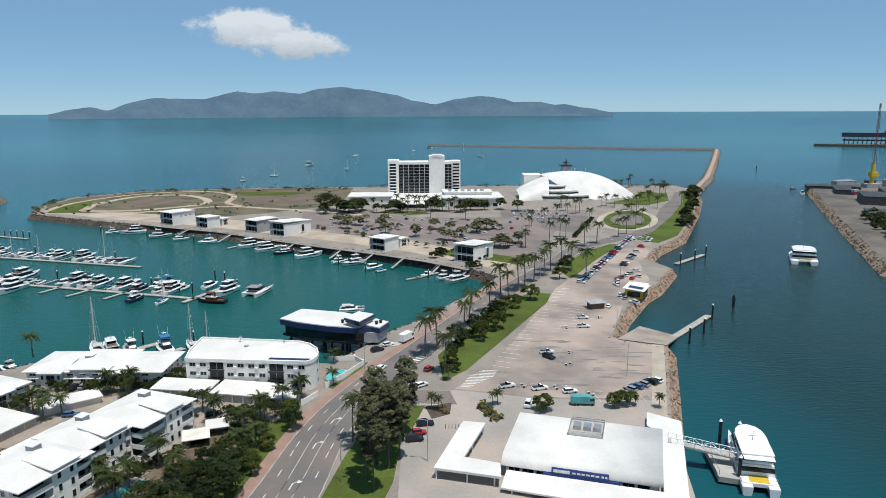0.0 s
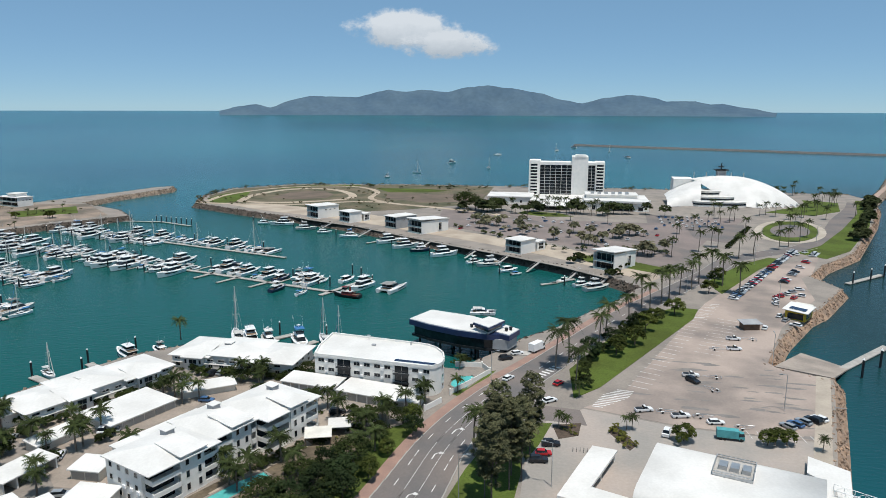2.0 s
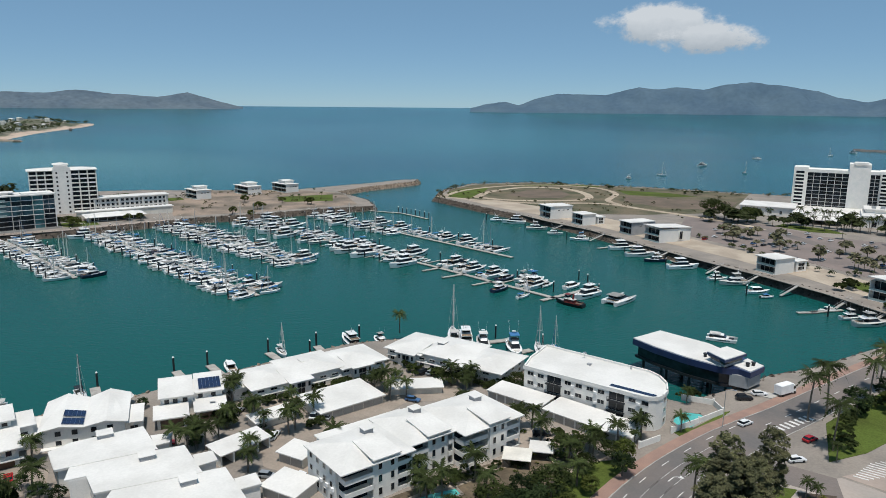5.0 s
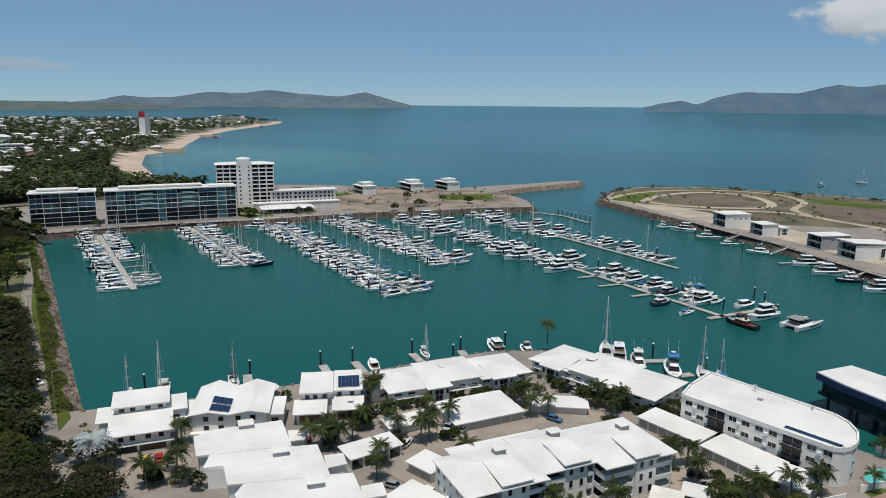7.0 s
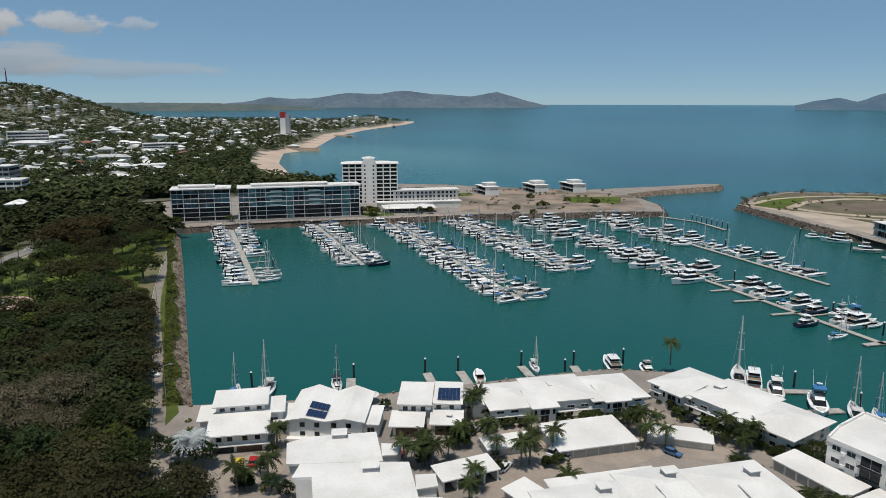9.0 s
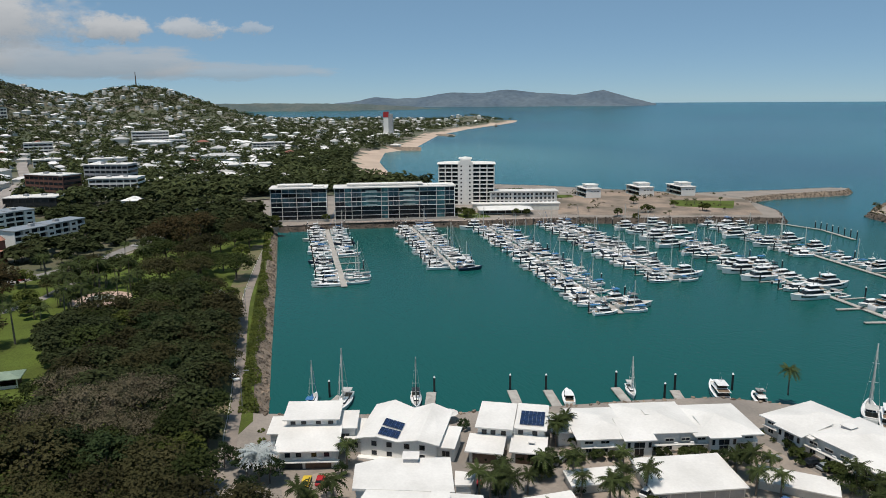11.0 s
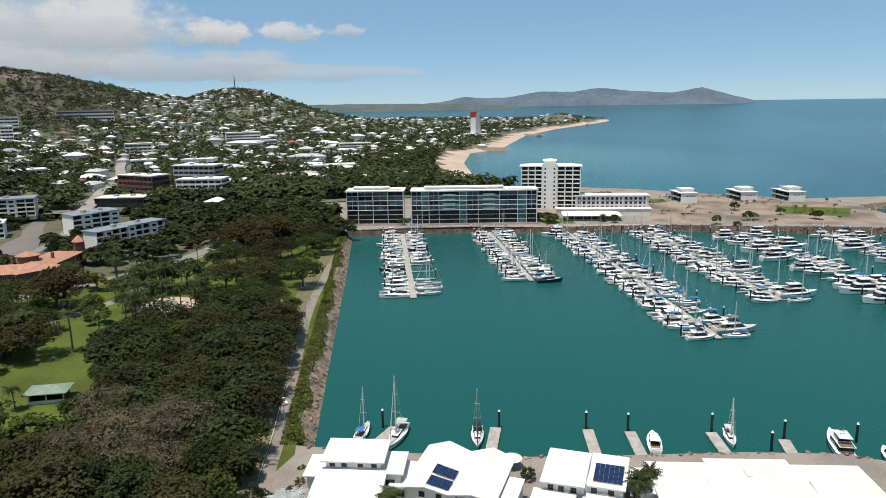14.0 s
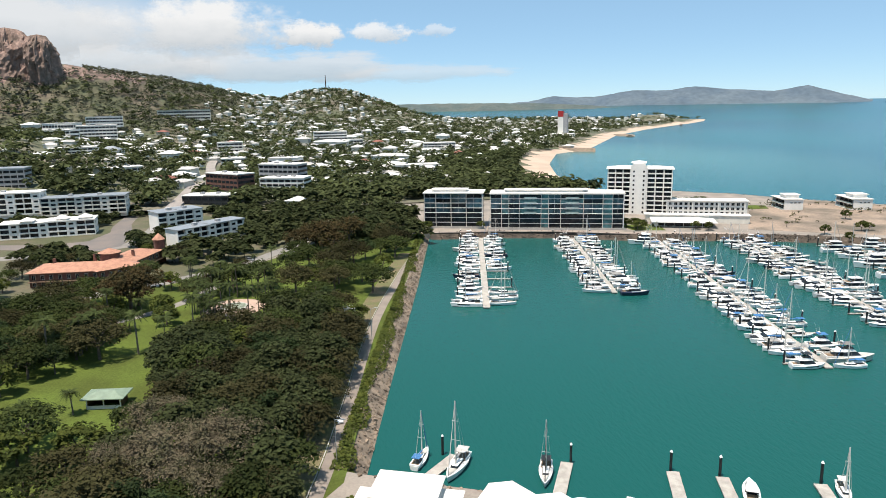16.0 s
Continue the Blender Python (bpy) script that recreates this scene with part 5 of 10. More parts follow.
def add_window(parent, x, y, z, rz, w, h, pane=None, name="window", frame_mat=None):
    """A framed window whose outside looks along local -y, before it is turned by rz."""
    key = (w, h, pane.name if pane else "", name)
    if key not in WINS:
        f = M()
        t = 0.09
        f.box(-w / 2 - t, -0.07, -t, w / 2 + t, 0.03, 0).box(-w / 2 - t, -0.07, h, w / 2 + t, 0.03, h + t)
        f.box(-w / 2 - t, -0.07, 0, -w / 2, 0.03, h).box(w / 2, -0.07, 0, w / 2 + t, 0.03, h)
        if w > 1.3:
            f.box(-0.03, -0.06, 0, 0.03, 0.0, h)
        p = M().box(-w / 2, -0.035, 0, w / 2, 0.01, h)
        WINS[key] = (f.mesh("window_frame", frame_mat or HULLG), p.mesh("pane", pane or PANE))
    fm, pm = WINS[key]
    ob = part(name, fm, None, parent)
    ob.matrix_basis = pose(x, y, z, 0, 0, rz)
    part("pane", pm, None, ob)
    return ob


def add_balcony(parent, x, y, z, rz, w, d=2.0, solid=True, wallmat=None, door=True):
    """A slab with a balustrade that stands out along local -y, and a glazed door behind it."""
    m = M().box(-w / 2, -d, -0.25, w / 2, 0, 0)
    if solid:
        m.box(-w / 2, -d, 0, w / 2, -d + 0.15, 0.9).box(-w / 2, -d + 0.15, 0, -w / 2 + 0.15, 0, 1.0).box(w / 2 - 0.15, -d + 0.15, 0, w / 2, 0, 0.9)
    else:
        for k in range(int(w / 0.8) + 1):
            m.box(-w / 2 + 0.8 * k, -d, 0, -w / 2 + 0.8 * k + 0.06, -d + 0.06, 1.0)
        m.box(-w / 2, -d, 1.0, w / 2, -d + 0.08, 1.07)
    b = part("balcony", m, wallmat or WALL, parent)
    b.matrix_basis = pose(x, y, z, 0, 0, rz)
    if door:
        g = part("balcony_door", M().box(-w / 2 + 0.15, -0.05, 0.02, w / 2 - 0.15, 0.0, 2.68), PANE, b)


def row(parent, p, q, zs, n, w, h, pane=None, skip=(), out=0.0, name="window"):
    """Windows evenly along a wall from p to q (outside on the right of the way)."""
    d = Vector((q[0] - p[0], q[1] - p[1]))
    deg = math.degrees(math.atan2(d.y, d.x))
    for z in zs:
        for k in range(n):
            if k in skip:
                continue
            u = (k + 0.5) / n
            add_window(parent, p[0] + d.x * u, p[1] + d.y * u, z, deg, w, h, pane, name)


def lantern(parent, x, y, z, s=2.2):
    """A raised roof vent with a flat cap."""
    part("roof_vent", M().box(x - s / 2 + 0.25, y - s / 2 + 0.25, z - 1.2, x + s / 2 - 0.25, y + s / 2 - 0.25, z + 0.7), GREY, parent, "grey louvred roof vent")
    part("vent_cap", M().box(x - s / 2, y - s / 2, z + 0.7, x + s / 2, y + s / 2, z + 0.85), ROOF, parent)


def condenser(parent, x, y, z, deg):
    c = part("air_conditioner", M().box(-0.5, -0.4, 0, 0.5, 0, 0.75), HULL, parent, "white wall-mounted air conditioner")
    c.matrix_basis = pose(x, y, z, 0, 0, deg)


def rect_house(name, label, cx, cy, rz, lx, ly, eave, rise=1.6, over=0.9, category="house", wallmat=None, z0=GZ, roofmat=None, flat_roof=False):
    """Walls and a low hipped roof over a rectangle; local x runs along lx."""
    t = thing(name, label, category, cx, cy, 0, rz)
    part("wall", M().box(-lx / 2, -ly / 2, z0 - 0.5, lx / 2, ly / 2, eave - 0.26), wallmat or WALL, t)
    r = M()
    if flat_roof:
        r.box(-lx / 2 - over, -ly / 2 - over, eave - 0.25, lx / 2 + over, ly / 2 + over, eave + 0.1)
    else:
        r.hip(-lx / 2, -ly / 2, lx / 2, ly / 2, eave, rise, over)
    part("roof", r, roofmat or ROOF, t)
    return t


def solar_array(parent, x, y, z, nx, ny, tilt=None, deg=0, side=0):
    """A block of panels lying on a roof, each a piece of its own."""
    pm = M().box(0, 0, 0, 0.95, 1.55, 0.06).mesh("solar_panel", SOLAR)
    fr = part("panel_rack", M().box(-0.06, -0.06, -0.08, nx * 1.0 + 0.02, ny * 1.62, -0.02), METAL, parent)
    fr.matrix_basis = pose(x, y, z, tilt or 0, side, deg)
    for i in range(nx):
        for j in range(ny):
            o = part("solar_panel", pm, None, fr)
            o.matrix_basis = pose(i * 1.0, j * 1.62, 0.01)


# ---------- the white three-storey block with a rounded end ----------
def round_end_block():
    t = thing("apartment_block", "white three-storey apartment block with a flat roof and rounded end", "building", -81, 208.1, 0, -5.2)
    L = 40.0
    poly = [(0, 0), (L - 2.0, 0), (L - 0.2, 1.4), (L + 0.6, 4), (L + 0.4, 8), (L - 1.5, 13), (L - 5, 17), (L - 9, 19), (-3.5, 20.5), (-2.2, 8)]
    part("wall", M().prism(poly, 3.6, 12.9), WALL, t)
    part("roof", M().prism([(x * 1.0, y) for x, y in poly], 13.2, 13.4), ROOF, t)
    rim = M()
    for a, b in zip(poly, poly[1:] + poly[:1]):
        d = Vector((b[0] - a[0], b[1] - a[1]))
        rim.obox((a[0] + b[0]) / 2, (a[1] + b[1]) / 2, 12.9, 14.0, d.length + 0.5, 0.45, math.degrees(math.atan2(d.y, d.x)))
    part("parapet", rim, WALL, t)
    for z in (4.6, 7.6, 10.5):
        for u in (2.2, 5.6, 14.4, 17.8, 21.2, 24.6, 33.6, 37.2):
            add_window(t, u, -0.02, z + 0.9, 0, 1.9, 1.1)
        for u in (10.0, 29.2):
            add_window(t, u, -0.02, z + 0.1, 0, 4.4, 2.3, name="balcony_door")
            add_balcony(t, u, -0.04, z, 0, 5.0, 1.0, False, BLACK, False)
        for u in (4, 16, 23, 35.4):
            condenser(t, u, -0.04, z + 0.4, 0)
        row(t, (L + 0.62, 4.1), (L + 0.42, 7.9), [z + 0.8], 1, 1.6, 1.2)
    solar_array(t, 26, 2.2, 13.45, 13, 1)
    part("roof_hatch", M().box(14, 13, 13.3, 15.2, 14, 13.9), GREY, t)
    part("roof_antenna", M().cyl((11, 18, 13.3), (11, 18, 15.6), 0.1, n=5).box(10.4, 17.7, 15.0, 11.6, 18.3, 15.2), METAL, t)
    part("roof_vent", M().cyl((26, 18, 13.3), (26, 18, 14.4), 0.3, n=8), METAL, t)


round_end_block()


def garage_row(cx0, cy0, cx1, cy1, depth, top, n, label, wall_z=GZ):
    """A low block of garages whose doors look to the right of the line from 0 to 1."""
    d = Vector((cx1 - cx0, cy1 - cy0))
    L, deg = d.length, math.degrees(math.atan2(d.y, d.x))
    t = thing("garage_block", label, "garage", cx0, cy0, 0, deg)
    part("wall", M().box(0.3, 0.45, wall_z - 0.4, L - 0.3, depth - 0.3, top - 0.3), CREAM, t)
    part("roof", M().shed([(0, -0.2), (L, -0.2), (L, depth), (0, depth)], [top, top, top + 0.5, top + 0.5], 0.28), ROOF, t)
    w = (L - 0.8) / n
    for k in range(n):
        part("garage_door", M().box(0.4 + w * k + 0.25, 0.36, wall_z, 0.4 + w * (k + 1) - 0.25, 0.44, top - 0.7), GARAGE, t, "beige roller door")
    for k in range(n + 1):
        part("pier", M().box(0.4 + w * k - 0.22, 0.3, wall_z, 0.4 + w * k + 0.22, 0.46, top - 0.3), WALL, t)
    return t


garage_row(-89.6, 200.6, -70.9, 198.0, 8.0, 7.0, 6, "row of white-roofed garages with beige roller doors")
garage_row(-70.4, 197.2, -53.0, 193.9, 9.5, 7.0, 5, "row of white-roofed garages with one open bay")
garage_row(-52.2, 193.3, -43.6, 193.2, 9.3, 7.0, 2, "short white-roofed garage pair beside palms")


# ---------- the long stepped apartment house ----------
def stepped_block():
    """Three stepped masses with deep balconies and raised window towers on the road side."""
    t = thing("apartment_house", "long white three-storey apartment house with stepped roof and deep balconies", "building", -94.5, 134, 0, 69)
    e = 13.4
    for x0, x1, y0, y1, front in ((-1, 18.5, -8.4, 9.0, -4.8), (18, 33, -6.4, 11.5, -3.5), (31.5, 51, -9.9, 9.6, -5.2)):
        part("wall", M().box(x0 + 0.7, front, 3.6, x1 - 0.25, y1 - 0.7, e - 0.3), WALL, t)
        part("roof", M().hip(x0, y0, x1, y1, e, 1.7, 0.0), ROOF, t, "low-pitched white metal roof")
    part("rear_roof", M().box(5, 8.6, e - 2.2, 30, 15.5, e - 1.9), ROOF, t)
    part("rear_wing", M().box(5.5, 8, 3.6, 29.5, 15, e - 2.25), WALL, t)
    for x, y in ((13, 4.2), (28.5, 6.5), (45.5, 3.0)):
        lantern(t, x, y, e + 1.4, 2.8)
    for a, b, yf in ((7.8, 14.0, -7.6), (24.0, 29.7, -5.6), (39.9, 45.5, -9.3)):
        part("tower", M().box(a, yf, 3.6, b, yf + 4.6, e + 0.72), WALL, t, "projecting white window tower")
        part("tower_roof", M().shed([(a - 0.7, yf - 0.8), (b + 0.5, yf - 0.8), (b + 0.5, yf + 8.2), (a - 0.7, yf + 8.2)], [e + 0.95, e + 0.95, e + 1.9, e + 1.9], 0.22), ROOF, t)
        for fl in range(3):
            z = GZ + 0.3 + 3.05 * fl
            for u in (a + 1.5, b - 1.5):
                add_window(t, u, yf - 0.02, z + 0.8, 0, 0.85, 1.6)
    for a, b, yf, yw in ((0.3, 7.75, -7.8, -4.8), (14.05, 18.2, -7.4, -4.8), (18.4, 23.95, -5.9, -3.5), (29.75, 31.4, -5.9, -3.5), (31.8, 39.85, -9.0, -5.2), (45.55, 50.4, -9.0, -5.2)):
        for fl in range(3):
            z = GZ + 0.15 + 3.05 * fl
            add_balcony(t, (a + b) / 2, yw, z, 0, b - a - 0.06, yw - yf)
        part("corner_post", M().box(b - 0.35, yf, 3.8, b - 0.05, yf + 0.35, e), WALL, t)
    for fl in range(3):
        z = GZ + 0.15 + 3.0 * fl
        row(t, (-0.32, 8.0), (-0.32, -4.4), [z + 0.9], 4, 1.0, 1.2)
        row(t, (50.77, -4.6), (50.77, 8.5), [z + 0.9], 4, 1.0, 1.2)
    for k in range(3):
        condenser(t, -0.35, 1.5 - 2.6 * k, GZ + 3.4, -90)


stepped_block()


# ---------- waterfront row houses ----------
HEDGES = []  # lines of planting along the fronts of the houses


def row_houses(name, label, cx, cy, rz, L, D, eave, bays, vents):
    at = pose(cx, cy, 0, 0, 0, rz)
    HEDGES.append((at @ Vector((-L / 2, -D / 2 - 2.6, 0)), at @ Vector((L / 2, -D / 2 - 2.6, 0)), bays, L))
    t = thing(name, label, "house", cx, cy, 0, rz)
    cuts = (-L / 2, -L * 0.2, L * 0.16, L / 2)
    for k, (a, b) in enumerate(zip(cuts, cuts[1:])):
        dy, dz = (0.0, 1.1, -0.5)[k], (0.0, 0.45, 0.12)[k]
        part("wall", M().box(a + 0.02 * k, -D / 2 + max(0, dy), 3.7, b - 0.01, D / 2 + dy, eave + dz - 0.26), WALL, t)
        part("roof", M().hip(a - 0.3, -D / 2 + dy, b + 0.3, D / 2 + dy, eave + dz, 1.55, 0.9), ROOF, t, "low-pitched hipped white roof")
    for bx in bays:
        part("bay", M().box(bx - 3.2, -D / 2 - 1.6, 3.7, bx + 3.2, -D / 2, eave - 0.1), WALL, t)
        part("bay_roof", M().shed([(bx - 4, -D / 2 - 2.6), (bx + 4, -D / 2 - 2.6), (bx + 4, 0), (bx - 4, 0)], [eave + 0.15, eave + 0.15, eave + 1.25, eave + 1.25], 0.2), ROOF, t)
        add_window(t, bx, -D / 2 - 1.62, eave - 2.2, 0, 2.6, 1.4)
        for s in (-2.6, 2.6):
            add_window(t, bx + s, -D / 2 - 1.62, eave - 2.2, 0, 0.7, 1.4)
        add_window(t, bx, -D / 2 - 1.62, GZ + 0.1, 0, 2.2, 2.1, name="door")
    for k in range(int(L / 4)):
        u = -L / 2 + 2 + 4 * k
        if min(abs(u - b) for b in bays) > 4.6:
            add_window(t, u, -D / 2 - 0.02, eave - 1.5, 0, 2.0, 0.6)
            add_window(t, u, -D / 2 - 0.02, GZ + 0.8, 0, 1.4, 1.2)
            condenser(t, u + 1.6, -D / 2 - 0.03, eave - 2.6, 0)
    part("ledge", M().box(-L / 2, -D / 2 - 0.9, GZ + 2.2, L / 2, -D / 2, GZ + 2.35), HULLG, t)
    for sx in (-1, 1):
        row(t, (sx * (L / 2 + 0.02), -sx * D / 2 * 0.8), (sx * (L / 2 + 0.02), sx * D / 2 * 0.8), [GZ + 1.0, eave - 1.7], 3, 1.3, 1.0)
    for v in vents:
        lantern(t, v, 1.5, eave + 1.0, 3.0)
    add_window(t, 0, D / 2 + 0.02, GZ + 0.4, 180, 3.0, 1.9)
    return t


row_houses("row_houses", "white waterfront row houses with low white roofs and shrubs in front", -143.5, 184, 67.5, 44, 16, 8.8, (-8, 13), (-2,))
row_houses("row_houses", "white waterfront row houses beside the marina and yachts", -111.5, 219.5, -0.5, 43, 18, 8.8, (-13, 7), (-6,))
# lower end wings with set-back roofs
rect_house("house_wing", "low white end wing of the waterfront row", -153.5, 164.5, 67.5, 9, 9, 8.2, 1.0)
rect_house("house_wing", "low white end wing near the palm point", -134, 199, 67.5, 9, 9, 8.2, 1.0)


# ---------- three single waterfront houses ----------
def west_house():
    t = thing("waterfront_house", "tall white waterfront house with stacked roofs and garage below", "house", -180, 104.6, 0, 66)
    part("wall", M().box(-6, -3.6, 3.6, 6, 4, 12.7).box(-6.6, -12.5, 3.6, 6.6, -3.6, 9.4), WALL, t)
    part("roof", M().shed([(-7, -4.6), (7, -4.6), (7, 4.8), (-7, 4.8)], [12.9, 12.9, 13.6, 13.6], 0.3), ROOF, t)
    part("lower_roof", M().shed([(-7.6, -14), (7.6, -14), (7.6, -3.6), (-7.6, -3.6)], [9.4, 9.4, 11.0, 11.0], 0.3), ROOF, t)
    part("wing", M().box(6.0, -4.5, 3.6, 10.5, 3, 10.6), WALL, t)
    part("wing", M().box(-10, -5, 3.6, -6, 2, 9.8), WALL, t)
    part("wing_roof", M().shed([(5.6, -5.2), (11.2, -5.2), (11.2, 3.6), (5.6, 3.6)], [10.7, 10.7, 11.4, 11.4], 0.25), ROOF, t)
    part("wing_roof", M().shed([(-10.8, -5.8), (-5.8, -5.8), (-5.8, 2.6), (-10.8, 2.6)], [9.9, 9.9, 10.6, 10.6], 0.25), ROOF, t)
    for u in (-4.6, -2.0, 1.6, 4.6):
        add_window(t, u, -3.62, 11.2, 0, 1.2, 0.9)
        add_window(t, u, -12.52, 7.2, 0, 1.2, 1.3)
    part("deck", M().box(-7.6, -13.6, 6.2, 7.6, -12.5, 6.45), WALL, t)
    part("garage_door", M().box(-0.5, -12.6, GZ, 5.6, -12.5, GZ + 1.9), BROWN, t, "brown garage door")
    # near-black panel paints the shade of an open bay; there is no recess
    part("garage_door", M().box(-6, -12.6, GZ, -1.2, -12.5, GZ + 1.9), DARKVOID, t, "dark panel for the shade inside an open garage bay")
    add_window(t, 8.2, -4.52, 7.6, 0, 2.0, 1.4)
    add_window(t, -8, -5.02, 6.6, 0, 1.8, 1.3)
    for u in (-3, 3.2):
        condenser(t, u, -12.54, 6.5, 0)


def gable_house():
    t = thing("waterfront_house", "white waterfront house with twin gabled roof and solar panels", "house", -168.5, 124.6, 0, 52)
    part("wall", M().box(-9.5, -7, 3.6, 9.5, 8, 9.4), WALL, t)
    for gx in (-5.2, 5.2):
        r = M()
        r.shed([(gx - 5.2, -8), (gx, -8), (gx, 9.5), (gx - 5.2, 9.5)], [9.3, 10.2, 12.0, 10.2], 0.25)
        r.shed([(gx, -8), (gx + 5.2, -8), (gx + 5.2, 9.5), (gx, 9.5)], [10.2, 9.3, 10.2, 12.0], 0.25)
        part("roof", r, ROOF, t, "white gabled roof")
    for s in (-1, 1):
        part("wing", M().box(s * 11.5 - 2, -5.5, 3.6, s * 11.5 + 2, 3, 8.2), WALL, t)
        part("wing_roof", M().shed([(s * 11.5 - 2.4, -6.6), (s * 11.5 + 2.4, -6.6), (s * 11.5 + 2.4, 3.4), (s * 11.5 - 2.4, 3.4)], [8.2, 8.2, 9.0, 9.0], 0.25), ROOF, t)
        add_window(t, s * 11.5, -5.52, 5.4, 0, 1.8, 1.4)
    for u in (-6, -2.2, 2.2, 6):
        add_window(t, u, -7.02, 7.2, 0, 1.3, 1.3)
        add_window(t, u, -7.02, GZ + 0.6, 0, 1.3, 1.2)
    solar_array(t, -5.0, -6.9, 10.42, 5, 2, 5, 0, 10)
    solar_array(t, -5.0, -2.9, 10.86, 5, 2, 5, 0, 12)
    part("porch", M().box(-10, -8.6, 3.6, 10, -7, 4.5), WALL, t)


def solar_house():
    t = thing("waterfront_house", "white waterfront house with flat roofs, solar panels and brown garage doors", "house", -159, 150, 0, 53)
    part("wall", M().box(-8, -5.5, 3.6, 0.5, 6, 10.3).box(0.5, -4.2, 3.6, 8.4, 6, 10.0), WALL, t)
    part("roof", M().shed([(-8.6, -6.6), (0.8, -6.6), (0.8, 6.8), (-8.6, 6.8)], [10.3, 10.3, 11.2, 11.2], 0.3).shed([(1.0, -5.2), (9, -5.2), (9, 6.8), (1.0, 6.8)], [10.1, 10.1, 11.4, 11.4], 0.3), ROOF, t)
    solar_array(t, 2.2, -3.6, 10.5, 6, 4, 6)
    for u in (-6.4, -4.2, -1.6, 2.5, 6):
        add_window(t, u, -5.52 if u < 0.5 else -4.22, 8.0, 0, 1.2, 1.3)
    for u in (-3, 3.8, 5.0):
        condenser(t, u, -5.54 if u < 0.5 else -4.24, 7.6, 0)
    part("garage", M().box(-9, -13, 3.6, -1.5, -6, 7.4).box(1.0, -11.5, 3.6, 8.5, -4.6, 7.4), CREAM, t)
    part("garage_roof", M().shed([(-10, -14), (-0.8, -14), (-0.8, -5.6), (-10, -5.6)], [7.5, 7.5, 8.1, 8.1], 0.28).shed([(0.4, -12.4), (9.3, -12.4), (9.3, -4.3), (0.4, -4.3)], [7.5, 7.5, 8.1, 8.1], 0.28), ROOF, t)
    part("garage_door", M().box(-8.2, -13.1, GZ, -2.4, -13, 6.6), BROWN, t, "brown garage door")
    part("garage_door", M().box(1.9, -11.6, GZ, 7.6, -11.5, 6.6), BROWN, t, "brown garage door")
    lantern(t, 5.5, -8, 7.6, 1.6)


west_house()
gable_house()
solar_house()
umb = thing("gazebo", "round white garden gazebo on the waterfront", "gazebo", -176, 140.5, GZ)
part("roof", M().cyl((0, 0, 2.4), (0, 0, 3.4), 2.6, 0.1, 14), ROOF, umb)
part("post", M().cyl((0, 0, 0), (0, 0, 2.5), 0.12, n=6), WALL, umb)


# ---------- the large flat-roofed block and the small garages ----------
def flat_block():
    t = thing("apartment_house", "low white apartment house with broad white roofs in steps", "building")
    roofs = [[(-156, 107.1), (-156, 112.9), (-149.1, 127.5), (-135.8, 121.8), (-146.7, 103.2)],
             [(-145.9, 106.4), (-132.3, 126.6), (-118.5, 120.4), (-130.7, 102.4), (-138.6, 105.7), (-140.8, 102.0)],
             [(-129.1, 105.6), (-116.2, 124.8), (-105.2, 119.6), (-95.6, 114.9), (-111.1, 96.8), (-126.4, 101.8)]]
    for k, poly in enumerate(roofs):
        cx, cy = sum(x for x, _ in poly) / len(poly), sum(y for _, y in poly) / len(poly)
        part("wall", M().prism([(cx + (x - cx) * 0.92, cy + (y - cy) * 0.92) for x, y in poly], 3.6, 9.2), WALL, t)
        part("roof", M().prism(poly, 9.2, 9.72 - 0.12 * k), ROOF, t, "nearly flat white metal roof")
    for poly in ([(-145.6, 126.9), (-142.3, 131.0), (-138.7, 127.3), (-140.2, 124.0)], [(-128.7, 125.9), (-126.5, 129.9), (-121.9, 127.5), (-123.5, 122.9)], [(-112.2, 123.7), (-110.1, 128.1), (-105.5, 125.5), (-107.9, 121.0)]):
        cx, cy = sum(x for x, _ in poly) / 4, sum(y for _, y in poly) / 4
        part("side_wing", M().prism([(cx + (x - cx) * 0.86, cy + (y - cy) * 0.86) for x, y in poly], 3.6, 8.0), WALL, t)
        part("wing_roof", M().prism(poly, 8.0, 8.35), ROOF, t)
    for x, y in ((-151.9, 118.9), (-134.1, 117.7), (-117.4, 115.7)):
        v = part("roof_vent", M().box(-1.6, -1.1, -0.4, 1.6, 1.1, 1.1), GREY, t, "grey louvred roof vent")
        v.matrix_basis = pose(x, y, 9.6, 0, 0, 62)
        part("vent_cap", M().shed([(-1.9, -1.3), (1.9, -1.3), (1.9, 1.6), (-1.9, 1.6)], [1.2, 1.2, 1.5, 1.5], 0.15), ROOF, v)
    for (ax, ay), (bx, by), n in (((-147.0, 104.0), (-155.2, 107.6), 3), ((-131.4, 103.2), (-138.2, 106.0), 3), ((-112.2, 98.0), (-125.6, 102.2), 4), ((-137, 121.4), (-148, 126.2), 4)):
        row(t, (bx, by), (ax, ay), [GZ + 0.9, GZ + 3.4], n, 1.2, 1.1)


flat_block()


